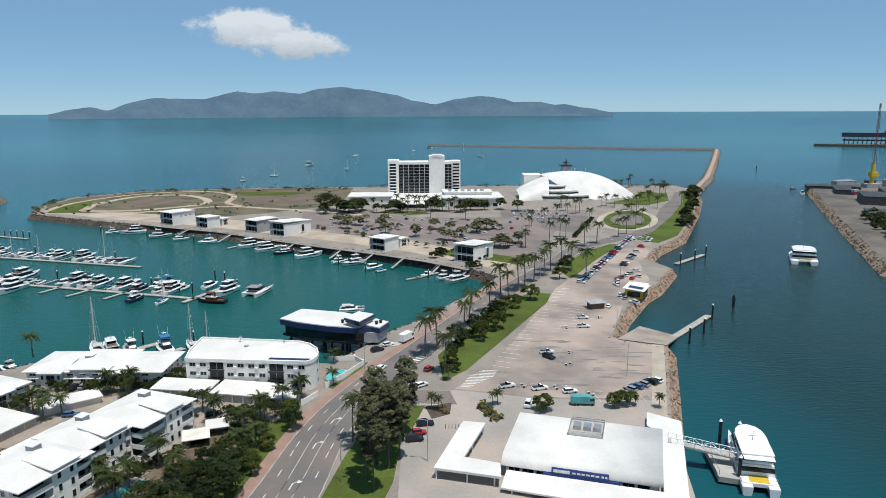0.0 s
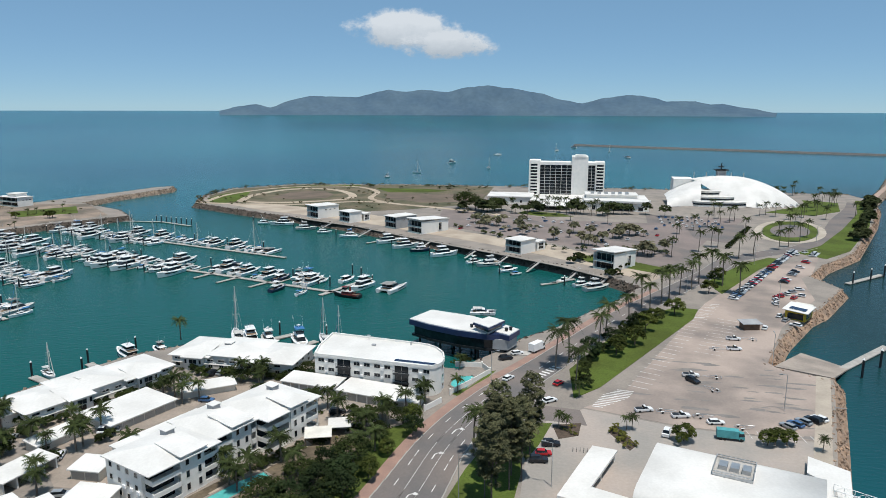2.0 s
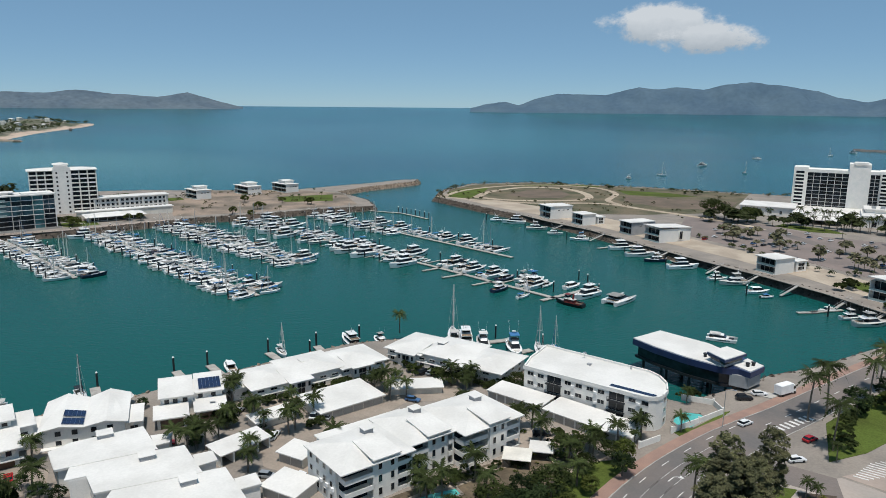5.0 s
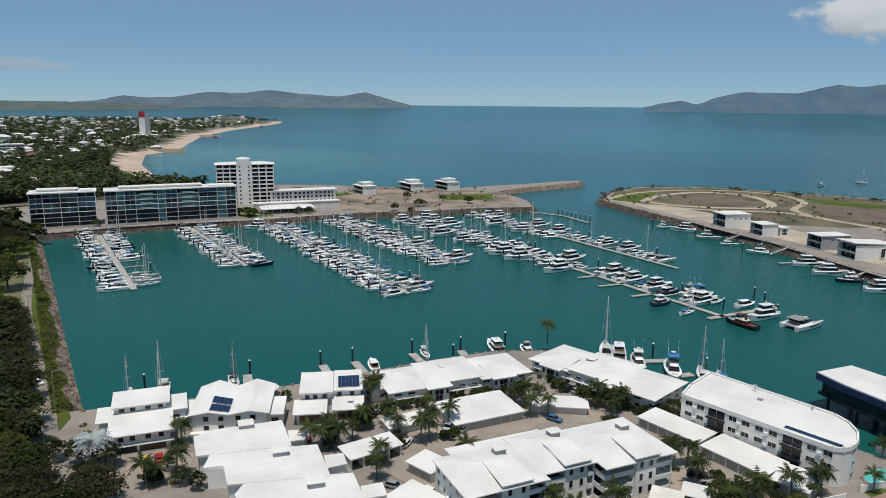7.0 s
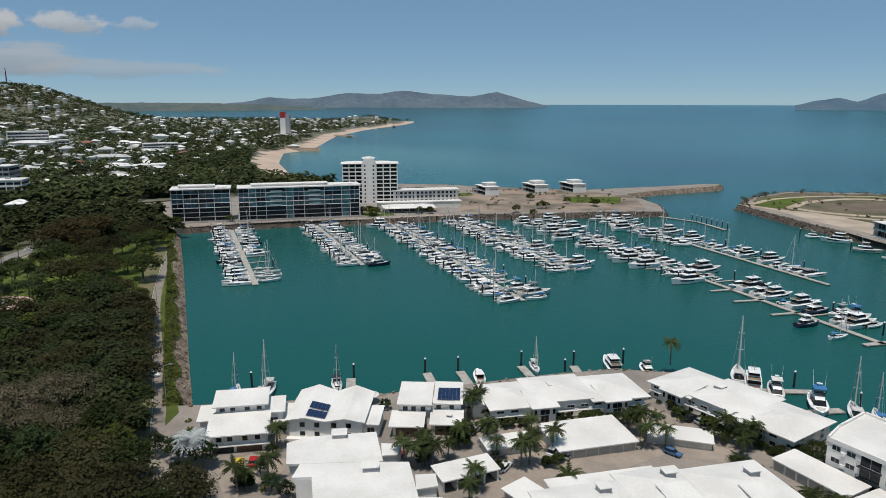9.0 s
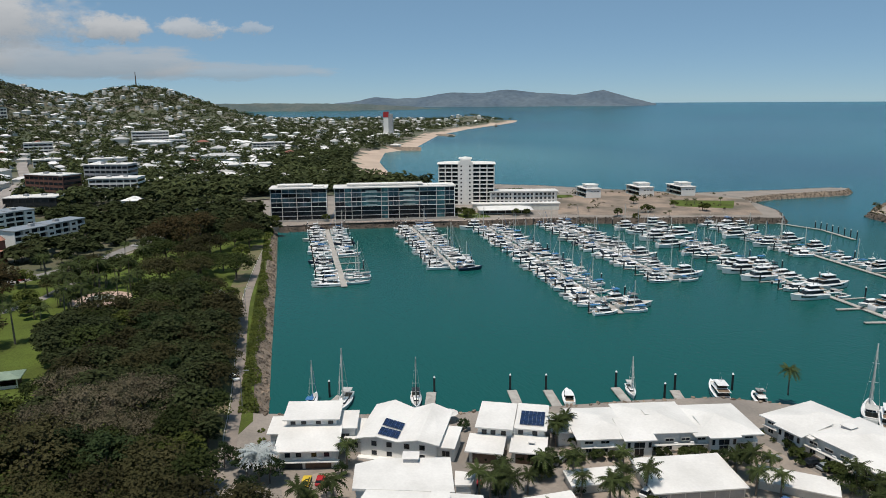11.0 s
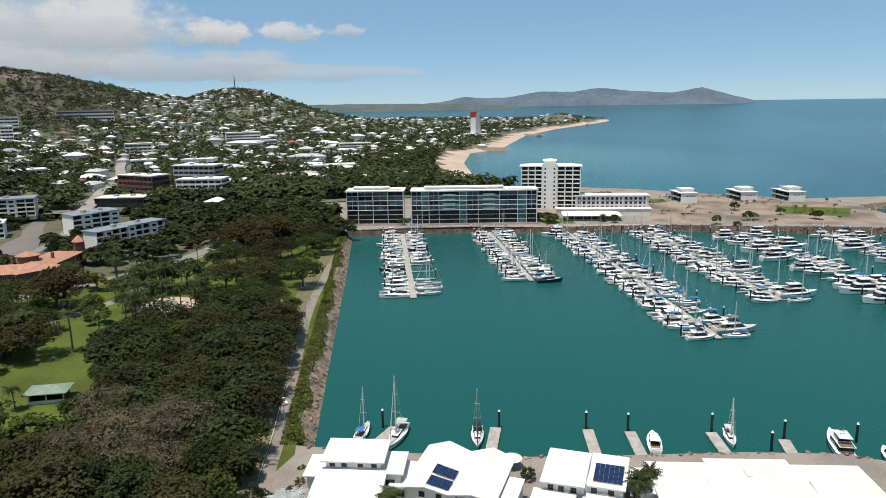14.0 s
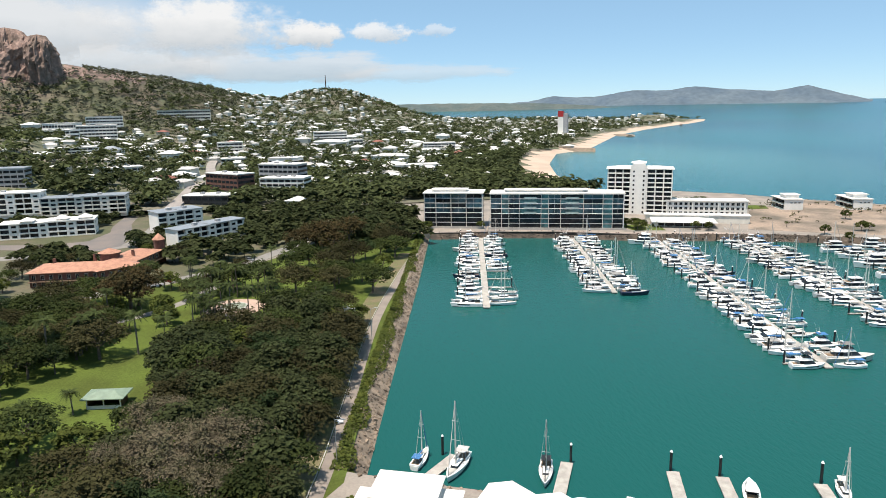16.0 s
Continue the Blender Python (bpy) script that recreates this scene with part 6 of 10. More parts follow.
def carport(cx, cy, rz, lx, ly, top, label, doors=0, closed=True):
    t = thing("carport" if not closed else "garage", label, "garage", cx, cy, 0, rz)
    part("roof", M().shed([(-lx / 2, -ly / 2), (lx / 2, -ly / 2), (lx / 2, ly / 2), (-lx / 2, ly / 2)], [top, top, top + 0.5, top + 0.5], 0.28), ROOF, t)
    if closed:
        part("wall", M().box(-lx / 2 + 0.5, -ly / 2 + 0.7, 3.7, lx / 2 - 0.5, ly / 2 - 0.5, top - 0.25), CREAM, t)
    else:
        part("wall", M().box(-lx / 2 + 0.4, ly / 2 - 0.8, 3.7, lx / 2 - 0.4, ly / 2 - 0.5, top), WALL, t)
        for k in range(5):
            x = -lx / 2 + 0.5 + (lx - 1) * k / 4
            part("pier", M().box(x - 0.2, -ly / 2 + 0.5, 3.9, x + 0.2, ly / 2 - 0.6, top - 0.25), WALL, t)
    for k in range(doors):
        w = (lx - 1.4) / doors
        part("garage_door", M().box(-lx / 2 + 0.7 + w * k + 0.15, -ly / 2 + 0.6, GZ, -lx / 2 + 0.7 + w * (k + 1) - 0.15, -ly / 2 + 0.69, top - 0.8), GARAGE, t, "beige garage door")
    return t


carport(-126, 137.8, 79, 14.5, 7.0, 7.4, "open white-roofed carport with dark bays", 0, False)
carport(-131.8, 155, 73, 13, 6.2, 6.6, "white-roofed garage beside palms", 0)
carport(-123.3, 174, 70, 21.5, 14.5, 6.9, "broad white-roofed garage block with beige doors", 6)
carport(-110.4, 193.8, 39, 16.5, 6.8, 6.5, "white-roofed garage with a plain curved wall", 0)
carport(-102.3, 130.6, 2, 10.5, 8.5, 7.0, "small square white-roofed garage", 2)
carport(-111.2, 143, 2, 8.5, 7, 7.0, "small white-roofed garage beside the drive", 2)
# cloth shade roofs in the garden
def shade_roof(x, y, lx, ly, material, label):
    t = thing("shade_roof", label, "shade roof", x, y, GZ, 20)
    part("roof", M().shed([(-lx / 2, -ly / 2), (lx / 2, -ly / 2), (lx / 2, ly / 2), (-lx / 2, ly / 2)], [2.6, 2.6, 2.9, 2.9], 0.18), material, t)
    for sx in (-1, 1):
        for sy in (-1, 1):
            part("post", M().cyl((sx * lx * 0.45, sy * ly * 0.45, -0.2), (sx * lx * 0.45, sy * ly * 0.45, 2.6), 0.09, n=6), BROWN, t)


shade_roof(-65, 170, 7.0, 6.0, CREAM, "flat cream garden shade roof on timber posts")
shade_roof(-61.5, 176.5, 6.0, 5.5, ROOF, "flat white garden shade roof on timber posts")


# ---------- dark restaurant on piles ----------
def pile_restaurant():
    t = thing("restaurant", "dark blue restaurant with white roof on piles over the water", "building")
    poly = [(-63.2, 259), (-57.5, 272.7), (-39.6, 267.6), (-26.5, 259.5), (-23, 249), (-31.5, 246.7), (-43, 249.2), (-55, 254)]
    mx, my = -42, 257
    sized = lambda k: [(mx + (x - mx) * k, my + (y - my) * k) for x, y in poly]
    part("floor_slab", M().prism(sized(0.95), 4.6, 5.4), BLACK, t)
    part("glazing", M().prism(sized(0.90), 5.4, 9.0), PANE, t, "dark glass walls in the shade of the eaves")
    part("fascia", M().prism(poly, 8.9, 10.9), DEEPBLUE, t, "broad blue roof fascia")
    part("roof", M().prism([(-63, 259), (-57.3, 272.4), (-39.7, 267.3), (-33, 262.5), (-32, 247), (-43, 249.5), (-54.8, 254.3)], 10.9, 11.25), ROOF, t, "long white flat roof")
    part("upper_wall", M().prism([(-36, 250.8), (-32.3, 257.4), (-27.2, 254.4), (-31, 246.2)], 11.2, 13.3), GREY, t)
    part("upper_window", M().prism([(-36.06, 250.76), (-32.3, 257.46), (-27.14, 254.4), (-31, 246.14)], 12.0, 12.9), PANE, t)
    part("upper_fascia", M().prism([(-37.1, 250), (-32.5, 258.6), (-26, 254.7), (-30.7, 244.7)], 13.2, 14.0), DEEPBLUE, t)
    part("upper_roof", M().prism([(-36.9, 250), (-32.5, 258.3), (-26.2, 254.6), (-30.7, 244.9)], 14.0, 14.25), ROOF, t)
    part("entry_wall", M().prism([(-29.5, 247.5), (-26, 257.5), (-21.4, 254), (-24, 247)], 5.4, 9.2), GREY, t)
    part("entry_fascia", M().prism([(-29.5, 249), (-26.1, 259), (-20.5, 254.6), (-23.4, 246.3)], 9.2, 10.95), DEEPBLUE, t)
    part("entry_roof", M().prism([(-29, 250.1), (-26.1, 258.6), (-20.8, 254.4), (-23.6, 246.8)], 10.95, 11.3), ROOF, t)
    for x, y, z in ((-38, 253, 11.25), (-36.6, 254.4, 11.25), (-25, 251, 11.3), (-23.6, 252.6, 11.3)):
        part("roof_vent", M().cyl((x, y, z), (x, y, z + 0.9), 0.55, 0.5, 8).cyl((x, y, z + 0.9), (x, y, z + 1.2), 0.7, n=8), BLACK, t)
    for x, y in ((-59, 259), (-55, 269), (-50, 254), (-48, 267), (-42, 251), (-40, 265), (-35, 249), (-32, 260), (-27, 256), (-25, 249), (-46, 260), (-37, 256)):
        part("pile", M().cyl((x, y, -2), (x, y, 4.7), 0.45, n=8), BLACK, t)
    part("walkway", M().prism([(-25, 246.5), (-22.6, 251), (-15, 250), (-17, 246)], 4.0, 4.5), CONC, t)


pile_restaurant()
place(BOATS[4], -42, 308, 0, 5, 0.8, "private boats")


# ---------- ferry terminal ----------
def terminal():
    t = thing("ferry_terminal", "large white-roofed ferry terminal with rounded eaves and blue sign", "building", 13.6, 152.8, 0, -16.6)
    # local x along the front
    L, D = 36.8, 26.5
    m = M()
    prof = [(0.0, 7.0), (0.25, 8.2), (1.2, 9.0), (3, 9.4), (D - 3, 9.7), (D - 1.2, 9.4), (D - 0.2, 8.6), (D, 7.6)]
    n = len(prof)
    m.add([(x, y, z) for x in (0, L) for y, z in prof] + [(x, y, 6.9) for x in (0, L) for y in (0.0, D)],
          [(i, i + 1, n + i + 1, n + i) for i in range(n - 1)] + [tuple(range(n)) + (2 * n + 1, 2 * n), tuple(reversed(range(n, 2 * n))) + (2 * n + 2, 2 * n + 3)])
    part("roof", m, ROOF, t, "broad white metal roof with rolled edges", True)
    part("wall", M().box(1, 1, 3.8, L - 1, D - 1, 6.95), WALL, t)
    part("blue_band", M().box(10, -0.45, 5.4, 27.5, 0.98, 6.85), SIGNBLUE, t, "deep blue upper wall")
    s = part("sign", M().box(12, -0.5, 7.0, 25, -0.2, 8.5), SIGNBLUE, t, "blue sign board with white lettering")
    part("sign_logo", M().box(12.4, -0.56, 7.4, 16.2, -0.5, 8.15), PAINT, s, "white mark in place of a logo")
    for k in range(6):
        part("sign_bar", M().box(16.8 + k * 1.05, -0.56, 7.55, 17.6 + k * 1.05, -0.5, 7.95), PAINT, s)
    for k in range(2):
        part("sign_mark", M().box(23.4 + k * 0.8, -0.56, 7.5, 23.9 + k * 0.8, -0.5, 8.0), PAINT, s)
    part("front_canopy", M().shed([(1.5, -7.5), (L + 3, -8.5), (L + 3, -0.6), (1.5, -0.6)], [5.6, 5.6, 6.4, 6.4], 0.45), ROOF, t)
    part("side_canopy", M().prism([(L + 0.2, -9), (L + 5.7, -9), (L + 5.2, 38.5), (33, 42), (33, 33), (L + 0.2, 30)], 5.8, 6.3), ROOF, t)
    part("left_canopy", M().prism([(-15, -5.9), (1.2, -5.6), (-0.3, 0.6), (-9.4, 1.2), (-8.6, 21), (-14.8, 20.4)], 6.6, 7.2), ROOF, t, "L-shaped white drop-off canopy")
    for x, y in ((-14.5, -5.4), (-7, -5.2), (-0.5, -5), (-14.3, 19.8), (-9.2, 20.4), (-9.6, 10), (-14.4, 10), (4, -7), (14, -7.4), (24, -7.8), (34, -8)):
        part("column", M().cyl((x, y, GZ - 0.2), (x, y, 6.6 if x < 0 else 5.5), 0.2, n=8), WALL, t)
    for k in range(10):
        add_window(t, 3 + 3.3 * k, 0.97, GZ + 0.2, 0, 2.6, 2.0)
    a = part("plant_deck", M().box(14, 15, 9.3, 22.5, 23.5, 9.95), CONC, t, "recessed roof plant deck")
    fence = M()
    for x0, y0, x1, y1 in ((14, 15, 22.5, 15), (22.5, 15, 22.5, 23.5), (14, 23.5, 22.5, 23.5), (14, 15, 14, 23.5)):
        fence.box(min(x0, x1) - 0.05, min(y0, y1) - 0.05, 10.6, max(x0, x1) + 0.05, max(y0, y1) + 0.05, 10.8)
        fence.box(min(x0, x1) - 0.05, min(y0, y1) - 0.05, 9.7, max(x0, x1) + 0.05, max(y0, y1) + 0.05, 10.3)
    part("plant_screen", fence, METAL, a)
    for k in range(3):
        part("roof_unit", M().box(15 + 2.5 * k, 17.6, 9.95, 16.8 + 2.5 * k, 20.4, 11.0), METAL, a)


terminal()


# ---------- small buildings on the boat-ramp lot ----------
kiosk = thing("kiosk", "small yellow kiosk with white roof and solar panels", "kiosk", 91, 318, GZ, 62)
part("wall", M().box(-6, -4, -0.3, 6, 4, 3.4), YELLOW, kiosk)
part("shopfront", M().box(-6.05, -3, 0.3, -6, 3, 2.8).box(-5, -4.06, 0.4, 3, -4, 2.7), PANE, kiosk)
part("roof", M().shed([(-7.5, -5), (7, -5), (7, 5), (-7.5, 5)], [3.7, 3.7, 4.4, 4.4], 0.25), ROOF, kiosk)
solar_array(kiosk, -5, -3.5, 4.0, 4, 4, 4)
part("awning", M().shed([(7, -3), (12, -3), (12, 4), (7, 4)], [3.1, 3.1, 3.3, 3.3], 0.15), CREAM, kiosk)
sh = thing("shelter", "small dark timber shelter on the boat-ramp lot", "shelter", 67, 296, GZ, 15)
part("wall", M().box(-3.2, -2, -0.3, 3.2, 2, 2.6), BROWN, sh)
part("roof", M().shed([(-4, -2.8), (4, -2.8), (4, 2.8), (-4, 2.8)], [2.8, 2.8, 3.3, 3.3], 0.2), GREY, sh)
truck = thing("truck", "blue-green box truck parked beside the ferry terminal", "truck", 41, 193.5, GZ, -3)
truck.matrix_basis = truck.matrix_basis @ Matrix.Diagonal((0.8, 0.8, 0.85, 1))
part("box", M().box(-4.2, -1.25, 0.9, 2.6, 1.25, 3.4), TEAL, truck)
part("cab", cabin(M(), 2.7, 4.6, 2.3, 0.6, 2.8, 0.4), TEAL, truck)
part("windscreen", glaze(2.7, 4.6, 2.3, 0.6, 2.8, 0.4, 0.1, 0.85, 0.5, 0.9), PANE, truck)
part("chassis", M().box(-4.2, -1.0, 0.5, 4.2, 1.0, 0.9), BLACK, truck)
for sx in (-2.8, -1.7, 3.4):
    for sy in (-1.1, 1.1):
        part("wheel", M().cyl((sx, sy - 0.15, 0.5), (sx, sy + 0.15, 0.5), 0.5, n=10), TYRE, truck)
tr2 = thing("box_truck", "white box truck parked on the forecourt by the restaurant", "truck", -14, 252, GZ, 60)
part("box", M().box(-3.6, -1.25, 0.9, 2.2, 1.25, 3.6), HULL, tr2)
part("cab", cabin(M(), 2.3, 4.2, 2.2, 0.5, 2.7, 0.4), HULL, tr2)
part("windscreen", glaze(2.3, 4.2, 2.2, 0.5, 2.7, 0.4, 0.1, 0.85, 0.5, 0.9), PANE, tr2)
for sx in (-2.2, 3.2):
    for sy in (-1.1, 1.1):
        part("wheel", M().cyl((sx, sy - 0.15, 0.45), (sx, sy + 0.15, 0.45), 0.45, n=10), TYRE, tr2)

# ---------- roads, lots, lawns ----------
def ribbon(pts, widths, z, m=None, side=0.0):
    """A flat ribbon of changing width along a rounded line."""
    m = m or M()
    n = len(pts)
    rows = []
    for i, p in enumerate(pts):
        d = (Vector(pts[min(i + 1, n - 1)]) - Vector(pts[max(i - 1, 0)])).normalized()
        nrm = Vector((-d.y, d.x))
        w = widths[i]
        rows.append(((*(Vector(p) + nrm * (side + w / 2)), z), (*(Vector(p) + nrm * (side - w / 2)), z)))
    m.add([q for r in rows for q in r], [(2 * i, 2 * i + 1, 2 * i + 3, 2 * i + 2) for i in range(n - 1)])
    return m


ROADPTS = [(-80, -80), (-58, 20), (-44, 95), (-36.3, 143), (-32.3, 178), (-23.4, 208), (-11, 236), (0, 262), (17, 300), (40, 344), (66, 392), (84, 430), (110, 456), (140, 484), (168, 531), (199, 608), (228, 672), (248, 726)]
ROADW = [17, 17, 17, 15.4, 13.2, 13, 12, 11.5, 11.5, 11, 11, 11, 12, 13, 14, 14, 13, 12]
road_line = smooth_line(ROADPTS, 5)


def road_width(p):
    return float(np.interp(p[1], [q[1] for q in ROADPTS], ROADW))


rw = [road_width(p) for p in road_line]
setting("road", ribbon(road_line, rw, GZ + 0.05), ASPHALT, "grey asphalt road curving along the marina")
kerb = M()
for s in (-1, 1):
    for a, b in zip(road_line, road_line[1:]):
        if -60 < a[1] < 480:
            d = (Vector(b) - Vector(a))
            nn = Vector((-d.y, d.x)).normalized() * s * (road_width(a) / 2 + 0.12)
            kerb.obox((a[0] + b[0]) / 2 + nn.x, (a[1] + b[1]) / 2 + nn.y, GZ - 0.1, GZ + 0.17, d.length + 0.1, 0.24, math.degrees(math.atan2(d.y, d.x)))
setting("kerb", kerb, CONC, "pale concrete kerb along the road")
walkline = [p for p in road_line if 60 < p[1] < 352]
def beside(line, extra):
    """The line moved to the left of the road's edge."""
    out = []
    for i, p in enumerate(line):
        d = (Vector(line[min(i + 1, len(line) - 1)]) - Vector(line[max(i - 1, 0)])).normalized()
        out.append(tuple(Vector(p) + Vector((-d.y, d.x)) * (road_width(p) / 2 + extra)))
    return out


setting("pavement", ribbon(beside(walkline, 1.9), [3.2] * len(walkline), GZ + 0.11), BRICKPAVE, "red brick footpath beside the road")
# lane marks
dash = M()


def at_road(y, off):
    i = min(range(len(road_line)), key=lambda k: abs(road_line[k][1] - y))
    a, b = Vector(road_line[max(i - 1, 0)]), Vector(road_line[min(i + 1, len(road_line) - 1)])
    d = (b - a).normalized()
    p = Vector(road_line[i]) + Vector((-d.y, d.x)) * off
    return p, math.degrees(math.atan2(d.y, d.x))


for off, lo, hi, step, ln in ((4.6, 0, 222, 9, 3.2), (-4.6, 0, 200, 9, 3.2), (0.5, 225, 470, 9, 3.0)):
    y = lo
    while y < hi:
        p, deg = at_road(y, off)
        dash.obox(p.x, p.y, GZ + 0.05, GZ + 0.06, ln, 0.22, deg)
        y += step
for off in (-1.75, 1.75):
    y = 0
    while y < 205:
        p, deg = at_road(y, off)
        dash.obox(p.x, p.y, GZ + 0.05, GZ + 0.06, 4.6, 0.11, deg)
        y += 4.2
for k in range(9):
    dash.obox(-14.7 + 1.04 * k, 222.1 + 1.89 * k, GZ + 0.05, GZ + 0.074, 3.0, 0.95, -28)
for y in (112, 132, 150, 167, 184):
    p, deg = at_road(y, 0.0)
    f = Vector((math.cos(radians(deg)), math.sin(radians(deg))))
    r = Vector((f.y, -f.x))
    w = r * 0.16
    a, b, c = p - f * 1.9, p + f * 0.9, p + f * 1.9 + r * 0.9
    dash.prism([tuple(a - w), tuple(a + w), tuple(b + w), tuple(b - w)], GZ + 0.05, GZ + 0.062)
    dash.prism([tuple(b - w), tuple(b + w), tuple(c - f * 0.16), tuple(c + f * 0.16)], GZ + 0.05, GZ + 0.064)
    dash.prism([tuple(c + f * 0.75), tuple(c - f * 0.75), tuple(c + r * 1.3)], GZ + 0.05, GZ + 0.066)
setting("road_marking", dash, PAINT, "white painted lane lines, arrows and a zebra crossing")

flat("lot_boat_ramp", [[(3, 206), (15, 220), (55, 330), (74, 369), (92, 403), (124, 440), (138, 452), (120, 402), (112, 392), (106, 348), (80, 300), (65, 257), (66.5, 252.4), (79, 246), (70, 206), (66, 197), (30, 199)]], GZ + 0.04, LOT, "worn pale asphalt lot for cars and boat trailers")
flat("lot_terminal", [[(-10, 128), (-11, 168), (-7, 196), (3, 205), (30, 198), (66, 196), (56, 140), (50, 120), (10, 110)]], GZ + 0.03, mat("forecourt", (0.385, 0.325, 0.282), 0.9, var=0.08, scale=0.05, fine=1.2, col2=(0.28, 0.26, 0.235), bump=0.2), "pale concrete forecourt of the ferry terminal")
flat("side_road", [[(-18, 196), (-20, 206), (2, 204), (4, 194)], [(42, 372), (60, 402), (95, 420), (88, 398)]], GZ + 0.06, ASPHALT, "short asphalt side road to the lots")
st = M()
for k in range(25):
    x, y = 17 + 1.58 * k, 226 + 4.3 * k
    st.obox(x + 2.5, y - 1.0, GZ + 0.04, GZ + 0.052, 6.6, 0.16, -22)
for k in range(12):
    st.obox(6.2 + 0.85 * k + 0.12 * (11 - k) * 0.5, 207.5 + 1.25 * k, GZ + 0.04, GZ + 0.052, 3.2 + 0.62 * min(k, 14 - k), 0.5, -6)
for k in range(5):
    st.obox(50 + 2.4 * k, 308 + 5.5 * k, GZ + 0.04, GZ + 0.052, 4.0, 0.4, 10)
for k in range(12):
    st.obox(46 + 1.4 * k, 262 + 4.0 * k, GZ + 0.04, GZ + 0.052, 9, 0.12, -20)
for k in range(9):
    st.obox(44 + 2.7 * k, 197.5 + 0.05 * k, GZ + 0.045, GZ + 0.055, 0.12, 4.6, 8)
setting("path_quay", strip(inset(CHANNEL[1:4], 3.2), 4.2, GZ + 0.09), mat("sandy_concrete", (0.42, 0.36, 0.29), 0.9, var=0.1, scale=0.15, fine=2, col2=(0.34, 0.29, 0.235)), "pale sandy path along the channel edge")
setting("lot_marking", st, PAINT, "faded white parking bay lines")
oil = M()
rngo = random.Random(5)
for _ in range(46):
    x, y = rngo.gauss(50, 14), rngo.gauss(228, 14)
    if x < 10 + (y - 206) * 0.36 or x > 78:
        continue
    n, a = 9, rngo.uniform(0.6, 2.2)
    oil.prism([(x + math.cos(6.28 * k / n) * a * rngo.uniform(1.0, 3.4), y + math.sin(6.28 * k / n) * a * rngo.uniform(0.3, 0.7)) for k in range(n)], GZ + 0.03, GZ + 0.044 + 0.0001 * _)
setting("tyre_stain", oil, mat("stained_asphalt", (0.215, 0.197, 0.18), 0.9, var=0.1, scale=0.2, fine=2), "darker water and tyre stains on the lot")
flat("lawn_strip", [[(0, 212), (8, 222.5), (47, 305), (51, 320), (42, 322), (28, 306), (8, 262), (-2, 236)], [(66, 350), (96, 410), (116, 440), (108, 443), (88, 420), (62, 372)], [(-12.5, 192), (-5.5, 193.5), (-8.2, 180), (-11, 171), (-13, 180)], [(-29.5, 132), (-27.2, 147), (-24.8, 164), (-21.5, 178), (-12.8, 178), (-11.4, 166), (-12, 150), (-16, 130)]], GZ + 0.12, GRASS, "mown grass strip between road and lot")
flat("lawn_garden", [[(-52, 120), (-45.5, 148), (-42.5, 160), (-41.5, 171), (-40.5, 184), (-43, 187), (-50, 180), (-57, 156), (-62, 120)], [(-34, 206), (-28, 222), (-26, 230), (-30, 226), (-37, 208)]], GZ + 0.1, GRASS, "narrow lawn beside the footpath")
flat("island_bed", [[(9.8, 191), (11.5, 196.1), (16.8, 185), (14.8, 181.6)], [(-5.4, 192.3), (2.4, 195.2), (1.8, 187.4), (-3.4, 184.3)]], GZ + 0.16, mat("mulch", (0.10, 0.07, 0.05), 0.95, var=0.2, scale=0.8, fine=5), "planted island bed with dark mulch")
flat("drive_court", [[(-96, 176), (-90, 196), (-44, 191), (-46, 182), (-62, 178)], [(-164, 92), (-150, 90), (-146, 100), (-158, 108), (-166, 104)], [(-150, 158), (-128, 146), (-116, 136), (-100, 138), (-96, 150), (-110, 160), (-108, 186), (-96, 194), (-100, 204), (-128, 205), (-140, 180)]], GZ + 0.05, mat("drive_paving", (0.33, 0.275, 0.225), 0.9, var=0.12, scale=0.12, fine=2, col2=(0.24, 0.20, 0.165)), "tan paved driveway court")
flat("garden_path", [[(-80, 141), (-77.6, 140), (-66, 168), (-68.6, 170)], [(-60, 176), (-50, 172), (-49, 174.5), (-60, 178.5)]], GZ + 0.07, mat("tan_paving", (0.40, 0.33, 0.26), 0.9, var=0.1, scale=0.2, fine=3), "tan garden path below the apartment house")
flat("garden_bed", [[(-84, 138), (-78, 152), (-70, 168), (-64, 180), (-50, 180), (-58, 150), (-62, 126), (-80, 122)]], GZ + 0.04, mat("garden_soil", (0.15, 0.115, 0.075), 0.95, var=0.2, scale=0.3, fine=2), "planted garden below the apartment house")


def pool(poly, label):
    t = thing("swimming_pool", label, "pool")
    part("water", M().prism(poly, GZ - 0.2, GZ + 0.14), POOL, t)
    rim = M()
    for a, b in zip(poly, poly[1:] + poly[:1]):
        d = Vector((b[0] - a[0], b[1] - a[1]))
        rim.obox((a[0] + b[0]) / 2, (a[1] + b[1]) / 2, GZ - 0.2, GZ + 0.22, d.length + 0.4, 0.7, math.degrees(math.atan2(d.y, d.x)))
    part("coping", rim, PAVE, t)


